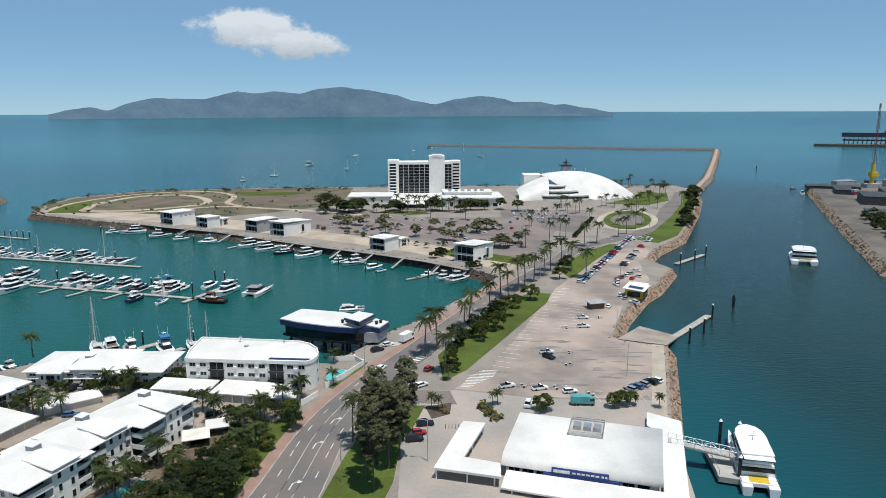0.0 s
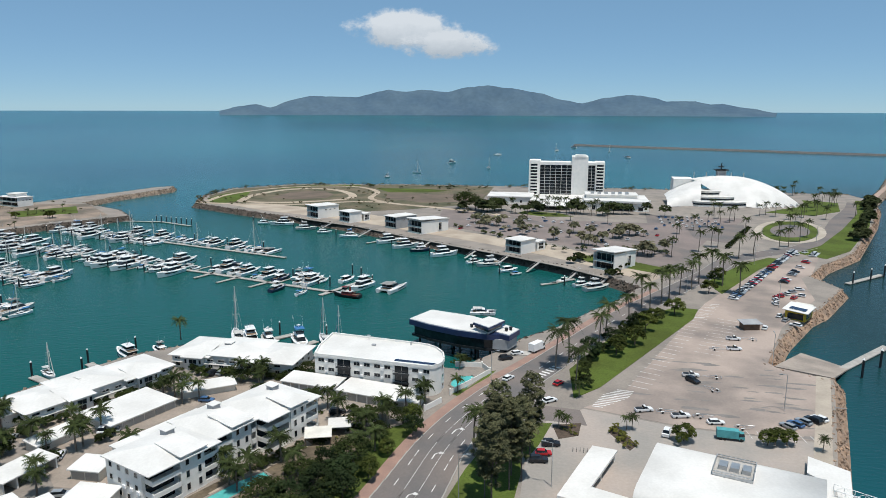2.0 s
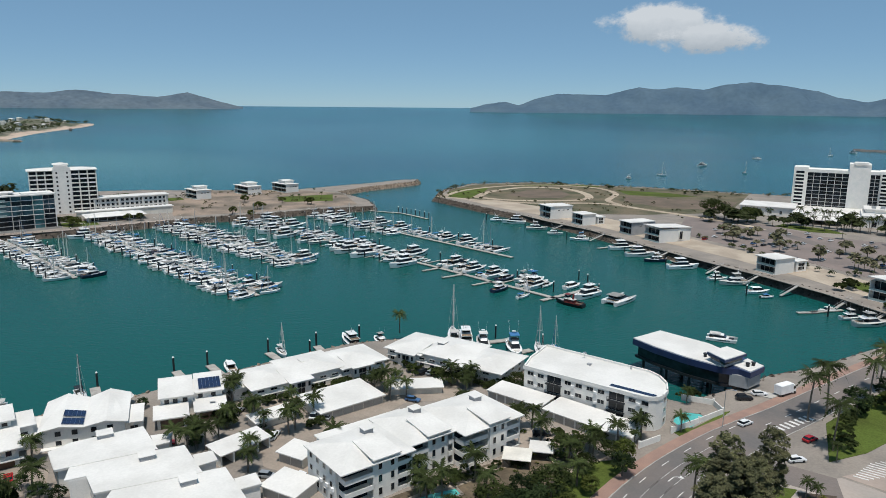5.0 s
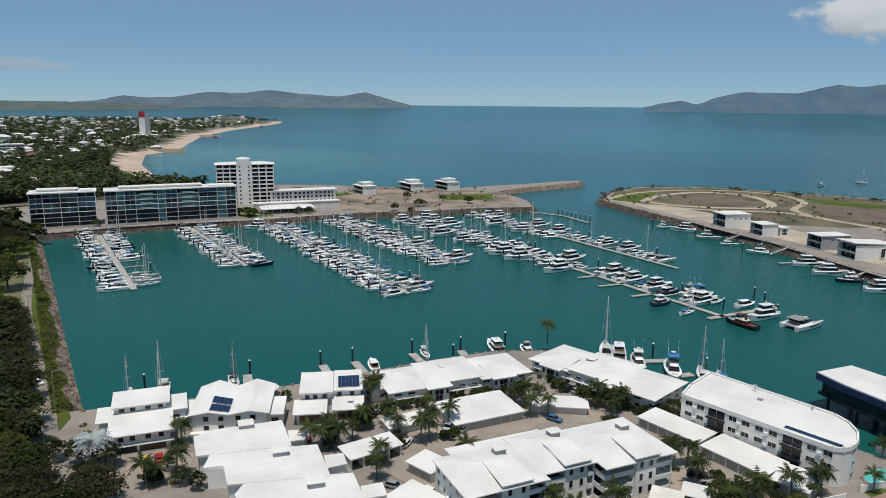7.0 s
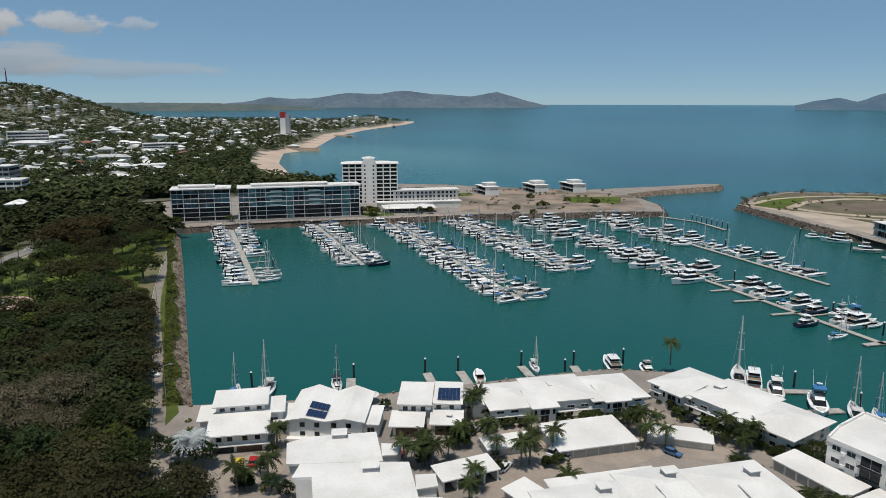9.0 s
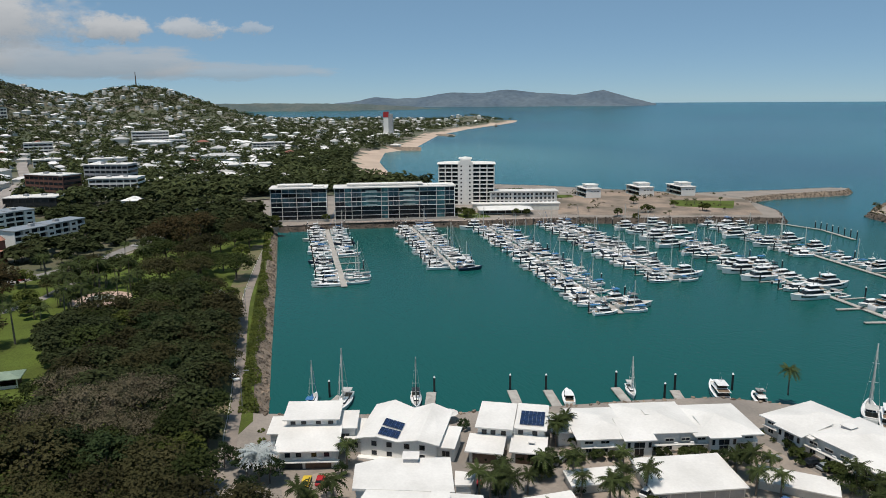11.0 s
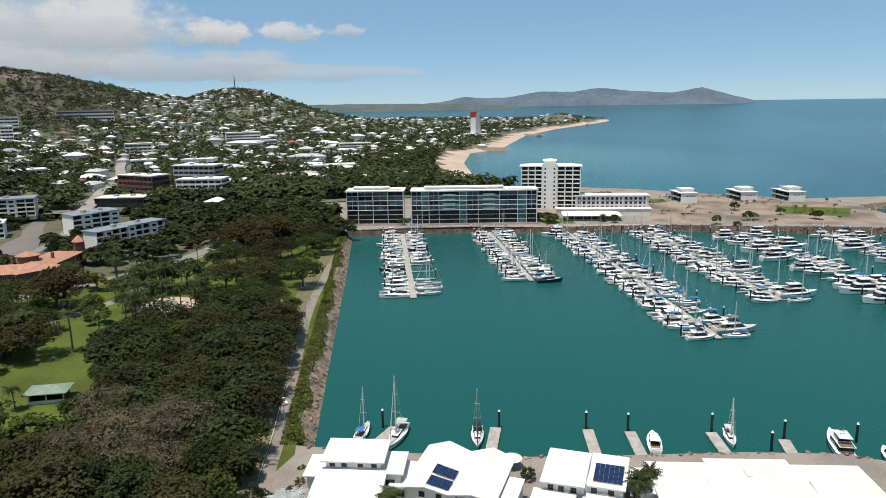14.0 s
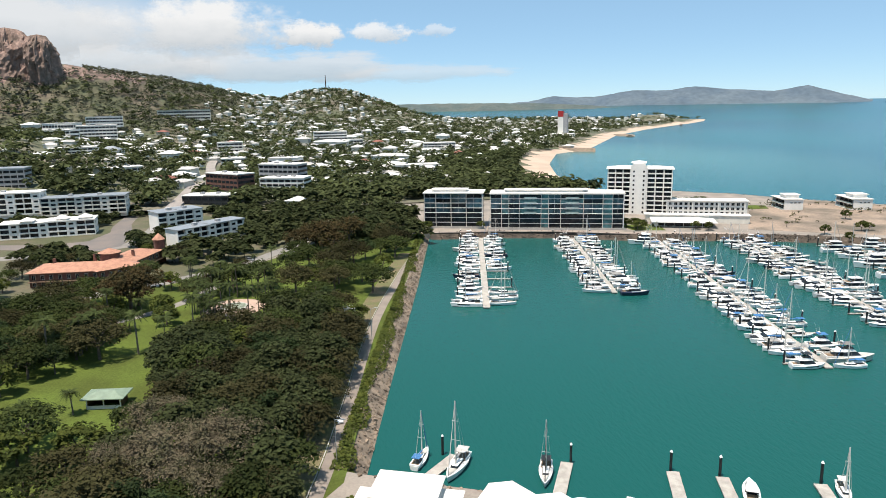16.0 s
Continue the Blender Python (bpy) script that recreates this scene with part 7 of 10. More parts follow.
pool([(-38.6, 214), (-39, 219), (-37, 222.5), (-33, 223.5), (-30, 221.5), (-33, 213), (-36, 211.5)], "turquoise swimming pool beside the white apartment block")
pool([(-80, 138), (-76, 147), (-72, 152.5), (-69.5, 151), (-72, 144), (-76, 136)], "turquoise pool in the garden of the apartment house")
pool([(-128, 213), (-124, 217), (-122, 214), (-126, 210)], "small turquoise plunge pool between row houses")
fence = thing("garden_wall", "white rendered garden wall with piers beside the footpath", "wall")
for a, b in (((-42, 194), (-38.5, 201)), ((-37, 207), (-32, 217)), ((-32, 217), (-27.5, 227)), ((-27.5, 227), (-31, 232)), ((-31, 232), (-40, 231))):
    d = Vector((b[0] - a[0], b[1] - a[1]))
    part("wall_panel", M().obox((a[0] + b[0]) / 2, (a[1] + b[1]) / 2, GZ - 0.2, GZ + 1.7, d.length, 0.25, math.degrees(math.atan2(d.y, d.x))), WALL, fence)
    part("pier", M().obox(a[0], a[1], GZ - 0.2, GZ + 2.0, 0.5, 0.5, 20), WALL, fence)

# ---------- reclaimed point, hotel lots, bare lots ----------
flat("scrub_point", [[(-340, 600), (-366, 640), (-370, 700), (-322, 756), (-203, 780), (-100, 785), (-95, 640), (-150, 590), (-200, 560), (-260, 565)]], GZ + 0.02, SCRUB, "rough dry grass on the reclaimed point")
ring = smooth_line([(-316, 608), (-325, 655), (-312, 708), (-274, 722), (-238, 692), (-224, 652), (-250, 622), (-285, 606), (-316, 608)], 6)
trk = ribbon(ring, [8] * len(ring), GZ + 0.06)
t2 = smooth_line([(-350, 592), (-300, 590), (-255, 600), (-203, 632), (-156, 618), (-110, 600), (-82, 588), (-60, 566)], 8)
ribbon(t2, [7] * len(t2), GZ + 0.085, trk)
t3 = smooth_line([(-346, 600), (-352, 650), (-336, 706), (-300, 744), (-250, 750), (-214, 712), (-203, 655), (-175, 628)], 8)
ribbon(t3, [6] * len(t3), GZ + 0.11, trk)
flat("green_patch", [[(-225, 742), (-170, 748), (-140, 736), (-160, 716), (-200, 710)], [(-336, 590), (-318, 600), (-330, 650), (-345, 690), (-360, 660), (-356, 620)], [(-310, 586), (-262, 590), (-240, 578), (-268, 572), (-300, 576)], [(-332, 716), (-300, 756), (-250, 768), (-248, 758), (-296, 744), (-322, 712)]], GZ + 0.035, GRASS, "patches of green growth on the reclaimed point")
flat("dark_patch", [[(-200, 700), (-100, 716), (-98, 650), (-150, 640), (-190, 660)], [(-300, 640), (-300, 690), (-270, 704), (-250, 680), (-246, 650), (-272, 632)]], GZ + 0.03, mat("dry_brown_ground", (0.155, 0.115, 0.085), 0.95, var=0.25, scale=0.06, fine=1.0, col2=(0.11, 0.085, 0.06), bump=0.4), "dry brown ground on the reclaimed point")
setting("track", trk, mat("pale_track", (0.44, 0.36, 0.27), 0.95, var=0.12, scale=0.08, fine=1.0, col2=(0.34, 0.27, 0.20)), "looping bare earth track on the reclaimed point")
flat("bare_plot", [[(-320, 588), (-268, 558), (-210, 536), (-150, 505), (-100, 474), (-60, 450), (-20, 420), (14, 390), (34, 366), (42, 380), (20, 420), (-20, 455), (-80, 490), (-130, 530), (-200, 572), (-290, 600)]], GZ + 0.045, mat("pale_plot", (0.44, 0.37, 0.29), 0.95, var=0.1, scale=0.06, fine=1.0, col2=(0.33, 0.27, 0.21)), "bare earth plots beside the eastern berths")
flat("lot_hotel", [[(-110, 520), (-60, 486), (-20, 462), (20, 430), (42, 402), (62, 420), (70, 460), (90, 520), (130, 600), (60, 600), (50, 560), (-20, 560), (-60, 592), (-120, 600)]], GZ + 0.055, mat("lot_asphalt", (0.225, 0.180, 0.162), 0.9, var=0.1, scale=0.05, fine=1.5, col2=(0.175, 0.145, 0.132), bump=0.3), "reddish grey parking lot round the hotel")
lot_road = smooth_line([(-110, 612), (-82, 591), (-56, 565), (-33, 541), (-12, 514), (10, 492), (34, 476), (56, 462), (64, 440), (58, 420), (50, 398)], 5)
setting("road_lot", ribbon(lot_road, [9] * len(lot_road), GZ + 0.075), ASPHALT, "grey access road between hotel lot and bare plots")
def oval(a, b, n=32):
    """Points of the slanting oval before the hall."""
    return [(146 + a * math.cos(q) * 0.95 + b * math.sin(q) * 0.3, 546 - a * math.cos(q) * 0.3 + b * math.sin(q) * 0.95) for q in (6.2832 * k / n for k in range(n))]


hall_ring = oval(21, 51)
setting("road_ring", ribbon(hall_ring + hall_ring[:1], [4.5] * 33, GZ + 0.08), mat("cream_path", (0.44, 0.38, 0.31), 0.9, var=0.08, scale=0.1, fine=1.5), "cream ring path before the event hall")
flat("lawn_ring", [oval(18, 48)], GZ + 0.1, GRASS, "oval lawn with palms inside the ring path")
flat("lot_oval", [oval(13, 30)], GZ + 0.12, ASPHALT, "small parking lot inside the oval lawn")
flat("lawn_hall", [[(150, 640), (185, 628), (215, 660), (232, 720), (205, 735), (196, 690), (170, 664)]], GZ + 0.09, GRASS, "palm lawn beside the event hall")
flat("lot_hall", [[(74, 556), (119, 568), (112, 524), (92, 487), (74, 500)], [(48, 562), (72, 568), (78, 604), (50, 604)]], GZ + 0.07, ASPHALT, "dark asphalt parking lot before the event hall")
hedge_line = thing("hedge", "long clipped dark green hedge beside the hall lot", "hedge")
hg = M()
hrng = random.Random(61)
leafs = [((89 + 30 * u) + hrng.uniform(-1.4, 1.4), (467 + 83 * u) + hrng.uniform(-1.4, 1.4), GZ + hrng.uniform(0.2, 2.3)) for u in (hrng.random() for _ in range(900))]
leaf_quads(hg, leafs, 0.8, hrng)
part("foliage", hg, LEAF, hedge_line)
flat("lawn_hotel", [[(-55, 588), (-30, 576), (-8, 580), (-20, 596), (-50, 604)], [(20, 400), (44, 384), (52, 396), (30, 414)], [(-6, 420), (10, 402), (20, 412), (2, 428)], [(140, 446), (162, 474), (210, 580), (250, 690), (262, 740), (254, 742), (225, 650), (185, 560), (150, 490), (128, 462)]], GZ + 0.1, GRASS, "green lawn beside the hotel drive")
flat("bare_north", [[(-520, 420), (-452, 372), (-420, 420), (-398, 462), (-378, 505), (-440, 560), (-500, 545), (-560, 495)]], GZ + 0.05, DIRT, "bare earth building plots behind the north quay")
flat("lawn_north", [[(-470, 500), (-440, 480), (-410, 510), (-440, 545)]], GZ + 0.08, GRASS, "small green lawn near the breakwater")
flat("park_lawn", [[(-190, 85), (-200, 93), (-262, 106), (-314, 119), (-390, 138), (-492, 164), (-500, 160), (-508, 104), (-462, 82), (-416, 44), (-372, -28), (-325, -120), (-260, -300), (-200, -300), (-165, 60)]], GZ + 0.02, GRASS, "broad park lawn in sun and shade")
flat("town_yard", [[(-502, 160), (-512, 104), (-466, 82), (-420, 44), (-376, -28), (-329, -120), (-264, -300), (-648, -300), (-648, 150)]], GZ + 0.02, mat("garden_ground", (0.070, 0.078, 0.034), 0.95, var=0.25, scale=0.05, fine=0.8, col2=(0.115, 0.100, 0.065), bump=0.4), "mixed garden ground and yards beside the park")
walk_path = smooth_line([(-150, 40), (-175, 78), (-197, 87), (-236, 96), (-275, 104), (-324, 115), (-386, 133), (-440, 150)], 8)
setting("path", ribbon(walk_path, [3.3] * len(walk_path), GZ + 0.1), mat("path_asphalt", (0.245, 0.208, 0.178), 0.9, var=0.1, scale=0.2, fine=2), "grey park path along the seawall")
edge = ribbon(walk_path, [0.3] * len(walk_path), GZ + 0.24, None, 1.95)
setting("path_edge", edge, CONC, "pale low kerb beside the park path")
verge = [p for p in walk_path if p[0] < -180]
setting("verge", ribbon(verge, [7.0] * len(verge), GZ + 0.06, None, 5.8), mat("verge_growth", (0.105, 0.120, 0.040), 0.95, var=0.25, scale=0.12, fine=1.5, col2=(0.16, 0.125, 0.075), bump=0.6), "rough grass verge above the rocks")
town_roads = M()
for pts, w in (([(-330, -120), (-378, -30), (-423, 40), (-470, 75), (-520, 98), (-600, 130)], 9), ([(-480, -120), (-503, -49), (-520, -17), (-600, -14), (-700, -20)], 13), ([(-300, -60), (-350, 20), (-392, 46)], 5)):
    ln = smooth_line(pts, 8)
    ribbon(ln, [w] * len(ln), GZ + 0.06, town_roads)
setting("street", town_roads, mat("street_asphalt", (0.24, 0.225, 0.21), 0.9, var=0.1, scale=0.1, fine=2), "pale grey street beside the park")
hill_road = smooth_line([(-620, -14), (-700, -14), (-790, -14), (-850, -8), (-1000, -22), (-1130, -26)], 7)
hr = M()
hz = [max(height(x, y), height(x + 6, y + 6), height(x - 6, y - 6)) for x, y in hill_road]
hz = [sum(hz[max(0, i - 6):i + 7]) / len(hz[max(0, i - 6):i + 7]) + 1.6 for i in range(len(hz))]
for i, p in enumerate(hill_road):
    d = (Vector(hill_road[min(i + 1, len(hill_road) - 1)]) - Vector(hill_road[max(i - 1, 0)])).normalized()
    n = Vector((-d.y, d.x)) * 5.5
    hr.v += [(p[0] + n.x, p[1] + n.y, hz[i]), (p[0] - n.x, p[1] - n.y, hz[i]), (p[0] + n.x, p[1] + n.y, hz[i] - 6), (p[0] - n.x, p[1] - n.y, hz[i] - 6)]
hr.f = [q for i in range(0, 4 * len(hill_road) - 4, 4) for q in ((i, i + 1, i + 5, i + 4), (i, i + 4, i + 6, i + 2), (i + 1, i + 3, i + 7, i + 5))]
setting("street_hill", hr, mat("street_concrete", (0.31, 0.28, 0.255), 0.9, var=0.1, scale=0.05, fine=0.8, col2=(0.24, 0.215, 0.20)), "pale worn street climbing the hill")
plaza = thing("plaza", "round pink paved plaza with a pale fountain rim in the park", "plaza", -353, 57, GZ)
part("paving", M().cyl((0, 0, -0.1), (0, 0, 0.12), 13, n=36), mat("pink_paving", (0.46, 0.33, 0.27), 0.9, var=0.08, scale=0.3, fine=2), plaza)
part("rim", M().cyl((0, 0, 0.1), (0, 0, 0.7), 6, n=28), CONC, plaza)
part("basin", M().cyl((0, 0, 0.6), (0, 0, 0.75), 5, n=28), mat("fountain_basin", (0.30, 0.36, 0.29), 0.2, var=0.15, scale=0.4, fine=2), plaza)
pav = thing("pavilion", "small park pavilion with a green metal roof", "pavilion", -259, 29, GZ, 82)
part("roof", M().hip(-5, -3, 5, 3, 3.4, 1.3, 1.0), GREENROOF, pav)
part("wall", M().box(-4.6, 2.5, -0.2, 4.6, 2.8, 3.2).box(-4.6, -2.8, -0.2, -4.3, 2.5, 3.2).box(4.3, -2.8, -0.2, 4.6, 2.5, 3.2), BROWN, pav)
part("parapet", M().box(-4.6, -2.9, -0.2, 4.6, -2.6, 1.0), WALL, pav, "low pale front wall")
for x in (-4.7, 0, 4.7):
    part("post", M().box(x - 0.15, -3, -0.2, x + 0.15, -2.7, 3.2), WALL, pav)

# ---------- the port across the channel ----------
pm = M().prism([(244, 371), (380, 708), (414, 784), (520, 830), (1100, 860), (1200, 300), (500, 200)], -2, GZ)
setting("ground_port", pm, mat("port_ground", (0.165, 0.14, 0.12), 0.95, var=0.25, scale=0.03, fine=0.6, col2=(0.085, 0.078, 0.068), bump=0.4), "bare working ground of the port across the channel")
port_line = [(414, 786), (380, 708), (310, 536), (244, 371), (300, 200)]
bank("bank_port", port_line, ROCK, "rock revetment of the port", 6, side=-1)
rock_slope("rock_port", port_line, "brown rock revetment of the port", 6, dens=0.25, size=1.3)
crane = thing("harbour_crane", "tall harbour crane with a red-brown lattice mast and yellow base", "crane", 470, 764, GZ)
lat = M()
for k in range(14):
    for sx in (-1.5, 1.5):
        for sy in (-1.5, 1.5):
            w = 1 - k / 22
            lat.cyl((sx * w, sy * w, 26 + 4.6 * k), (sx * (1 - (k + 1) / 22), sy * (1 - (k + 1) / 22), 30.6 + 4.6 * k), 0.22, n=4)
        lat.cyl((sx * w, -1.5 * w, 26 + 4.6 * k), (-sx * w, 1.5 * w, 30.6 + 4.6 * k), 0.12, n=4)
part("mast", lat, BOATRED, crane)
part("tower", M().cyl((0, 0, 0), (0, 0, 27), 2.6, 1.9, 10), YELLOW, crane)
part("cab", M().box(-3, -3.5, 12, 4.5, 3.5, 17), YELLOW, crane)
part("chassis", M().box(-8, -6, 0, 8, 6, 4.5), GREY, crane)
for x, y, rz, i in ((398, 790, 20, 7), (384, 742, 66, 1)):
    place(BOATS[i], x, y, 0, rz, 1.1, "work boats at the port")
wharf = thing("wharf", "long dark loading wharf with conveyor gantry far across the harbour", "wharf", 0, 0, 0)
STEEL = mat("dark_steel", (0.05, 0.056, 0.064), 0.7, var=0.2)
part("deck", M().obox(1050, 1640, 1, 5, 330, 40, -28), BROWN, wharf)
part("gantry", M().obox(1070, 1640, 22, 32, 250, 12, -28), STEEL, wharf)
for k in range(26):
    a = -118 + 9.4 * k
    part("leg", M().obox(1070 + a * 0.883, 1640 - a * 0.469, 4, 22, 1.6, 10, -28), STEEL, wharf)
part("conveyor", M().obox(1070, 1640, 13, 16, 244, 8, -28), STEEL, wharf)
part("boom", M().cyl((1035, 1655, 25), (1050, 1647, 72), 3.5, 1.5, 6), STEEL, wharf)
ship = thing("cargo_ship", "long dark-hulled cargo ship alongside the loading wharf", "ship", 1105, 1575, 0, -28)
part("hull", hull_mesh(150, 24, 9, 0.15, -2, 0.75, 0.9, False, 0), [BLACK, BOATRED, GREY, PANE, GREY], ship)
part("deckhouse", M().box(-66, -9, 9, -50, 9, 24), HULLG, ship)
part("hatch", M().box(-44, -8, 9, -14, 8, 12), GREY, ship)
part("hatch", M().box(-8, -8, 9, 22, 8, 12), GREY, ship)
rp = random.Random(8)
for x, y, L, W, H, rz in ((425, 760, 52, 20, 7, -22), (412, 716, 34, 16, 9, 66), (448, 690, 40, 22, 10, 66), (400, 640, 46, 26, 12, 66), (352, 560, 30, 16, 8, 66)):
    rect_house("shed", "long dark metal store on the port edge", x, y, rz, L, W, H, 1.2, 0.2, "shed", STEEL, GZ, STEEL)
for k in range(24):
    x, y = rp.uniform(400, 640), rp.uniform(540, 800)
    if k % 2:
        t = thing("freight_stack", "stacked dark shipping crates on the port ground", "crate", x, y, GZ, rp.uniform(0, 90))
        part("crate", M().box(-6, -1.3, 0, 6, 1.3, 2.6), BOATRED if k % 3 else GREY, t)
        part("crate", M().box(-6, -1.3, 2.62, 6, 1.3, 5.2), NAVY if k % 5 else GREY, t)
    else:
        t = rect_house("shed", "grey metal port shed", x, y, rp.uniform(0, 90), rp.uniform(14, 30), rp.uniform(9, 15), rp.uniform(8, 12), 1.5, 0.2, "shed", GREY, GZ, METAL)

# ---------- hotel and domed hall ----------
def hotel():
    t = thing("hotel", "white slab hotel tower with dark glass bays above a white podium", "hotel", -18.5, 690, 0, 2)
    # tower: three white piers with dark glass between
    z0, z1 = 8, 41
    part("core", M().box(-34, -8, 3.6, 34, 8, z1 - 1.5), WALL, t)
    for x0, x1, top in ((-35, -24.5, z1 + 1), (5, 20, z1 + 5), (27, 35.5, z1)):
        part("pier", M().box(x0, -10, 3.6, x1, 9.5, top), WALL, t)
    part("pier_cap", M().box(8, -10.5, z1 + 4.5, 18, 0, z1 + 6.5), WALL, t)
    part("crown", M().box(-26, -9, z1 - 3, 6.2, 9, z1 - 0.5).box(20, -9, z1 - 3, 27.2, 9, z1 - 0.5), WALL, t)
    for x0, x1, n in ((-25.3, 5.8, 6), (20.2, 26.8, 2)):
        for fl in range(9):
            z = z0 + 3.2 + fl * 2.95
            part("floor_band", M().box(x0, -8.9, z - 0.25, x1, -8.0, z + 0.15), GREY, t)
        w = (x1 - x0) / n
        for k in range(n):
            part("glass_bay", M().box(x0 + w * k + 0.15, -8.5, z0 + 2, x0 + w * (k + 1) - 0.15, -8.02, z1 - 3.2), DEEPGLASS, t, "dark glass strip of rooms")
            part("mullion", M().box(x0 + w * k - 0.12, -9.1, z0 + 2, x0 + w * k + 0.12, -8.0, z1 - 3.1), WALL, t)
    for fl in range(10):
        z = z0 + 1.5 + fl * 2.95
        for x in (-30.2, 31.2):
            add_balcony(t, x, -10.02, z, 0, 6.5, 1.2, True, WALL, True)
    part("podium", M().box(-70, -45, 3.6, -30, -12, 11), WALL, t)
    part("podium_roof", M().box(-71, -46, 11, -29.5, -11.5, 11.6), ROOF, t)
    part("lobby", M().box(-30, -56, 3.6, 16, -10, 9.4), WALL, t)
    part("lobby_roof", M().box(-31, -63, 9.4, 16.5, -10.5, 10.2), ROOF, t)
    part("lobby_front", M().box(-29, -56.4, 4.4, 15, -56.02, 8.8), PANE, t, "dark glazed lobby front under a deep roof")
    for k in range(7):
        part("column", M().box(-29.5 + 7.3 * k, -62.4, 3.6, -28.7 + 7.3 * k, -61.6, 9.4), WALL, t)
    part("casino_wall", M().box(16, -62, 3.6, 70, -24, 12).box(16.2, -70, 3.6, 30, -62, 12).box(57, -72, 3.6, 70, -62, 12), WALL, t)
    part("casino_roof", M().box(15.5, -63, 12, 71, -23.5, 12.6).prism([(15.5, -71), (30, -71), (57, -74), (68, -72), (72, -63.1), (15.5, -63.1)], 11.4, 13.0), ROOF, t)
    part("recess_glass", M().box(30.1, -62.4, 4.2, 56.9, -62.02, 11.2), PANE, t, "dark recess of tall windows")
    for k in range(5):
        part("column", M().box(33 + 5.2 * k, -69, 3.6, 33.7 + 5.2 * k, -68.3, 11.4), WALL, t)
    part("upper_hall", M().box(18, -50, 12.6, 62, -28, 15), WALL, t)
    part("upper_roof", M().box(17, -51, 15, 63, -27, 15.6), ROOF, t)
    row(t, (-66, -45.03), (-36, -45.03), [6], 4, 1.6, 2.4)
    add_window(t, 24, -70.03, 5, 0, 3.0, 3.6)
    add_window(t, 63, -72.03, 5, 0, 4.0, 3.0)
    for k in range(6):
        part("roof_unit", M().box(22 + 6 * k, -46, 15.6, 25 + 6 * k, -42, 17.4), METAL, t)
    part("forecourt_canopy", M().shed([(-22, -76), (4, -76), (4, -62), (-22, -62)], [8, 8, 9.6, 9.6], 0.5), ROOF, t)


hotel()


def dome_hall():
    """A sail-like vault that falls to a point, with a small shell and stepped foyers in the open end."""
    t = thing("entertainment_hall", "large white event hall with a sail-like shell roof", "hall")
    ridge = [(98, 703, 26.0), (112, 704, 28.0), (128, 704, 29.0), (144, 703, 28.0), (158, 701, 24.5), (172, 699, 18.5), (184, 696, 11.0), (193, 694, 4.6)]
    front = [(98, 702, 25.5), (106, 694, 21.5), (117, 685, 15.0), (129, 677, 9.0), (143, 669, 4.6), (160, 673, 4.4), (178, 683, 4.4), (193, 694, 4.4)]
    ridge, front = smooth_line(ridge, 4), smooth_line(front, 4)

    def sample(line, u):
        q = u * (len(line) - 1)
        i = min(int(q), len(line) - 2)
        return Vector(line[i]).lerp(Vector(line[i + 1]), q - i)

    nu, nv = 26, 8
    m = M()
    for s in (1, -1):
        base = len(m.v)
        for i in range(nu + 1):
            a, b = sample(ridge, i / nu), sample(front, i / nu)
            for j in range(nv + 1):
                v = j / nv
                p = a.lerp(b, v)
                p.z += (a.z - b.z) * 0.30 * math.sin(math.pi * v)
                m.v.append((p.x, p.y if s > 0 else 2 * a.y - p.y, p.z))
        for i in range(nu):
            for j in range(nv):
                q = [base + i * (nv + 1) + j, base + i * (nv + 1) + j + 1, base + (i + 1) * (nv + 1) + j + 1, base + (i + 1) * (nv + 1) + j]
                m.f.append(tuple(q if s > 0 else q[::-1]))
    part("shell_roof", m, ROOF, t, "smooth white sail-like shell roof", True)
    w = M()
    for i in range(13):
        u = i / 12
        for j in range(7):
            a = math.pi * 0.5 * j / 6
            r = 1 - 0.25 * u
            w.v.append((72 + 30 * u + 2 * math.sin(a), 704 - 46 * math.cos(a) * r, 4.3 + (6 + 15 * u ** 0.8) * math.sin(a) ** 0.8))
    w.f = [(7 * i + j, 7 * i + 7 + j, 7 * i + 8 + j, 7 * i + 1 + j) for i in range(12) for j in range(6)]
    part("foyer_shell", w, ROOF, t, "lower white shell over the foyer", True)
    part("rear_box", M().box(82, 705, 3.6, 100, 728, 25), WALL, t)
    for k, (x0, x1, y0, top) in enumerate(((92, 141, 664, 8.6), (95, 132, 671, 12.4), (98, 122, 679, 16.4))):
        poly = [(x0, 702), (x0, y0 + 6), (x0 + 8, y0 + 1), ((x0 + x1) / 2, y0), (x1 - 8, y0 + 1), (x1, y0 + 6), (x1, 702)]
        part("terrace", M().prism(poly, 3.6 + 0.1 * k, top), WALL, t, "curved white foyer terrace")
        inner = [(x + (x0 + x1 - 2 * x) * -0.002, y - 0.12) for x, y in poly]
        part("window_band", M().prism(inner, top - 2.7, top - 1.3), PANE, t, "band of dark foyer windows")
        part("terrace_roof", M().prism([(x, y - 0.8) for x, y in poly], top, top + 0.4), ROOF, t)
    part("plant_tower", M().box(122, 712, 27, 130, 720, 34).use(1).box(120, 710, 33, 132, 722, 34).cyl((126, 716, 34), (126, 716, 40), 0.6, n=5).box(123, 713, 36, 128, 718, 37), [GREY, BLACK], t, "plant frame on the roof")
    for k in range(5):
        part("mast", M().cyl((100 + 11 * k, 704, 25 + k * 0.6), (100 + 11 * k, 704, 32), 0.45, n=5), METAL, t)
    for k in range(7):
        x, y = 150 + 6.4 * k, 671 + 3.2 * k
        part("strut", M().cyl((x + 4, y - 7, 4), (x, y + 1, 8.5 - 0.4 * k), 0.5, n=5), WALL, t)


dome_hall()


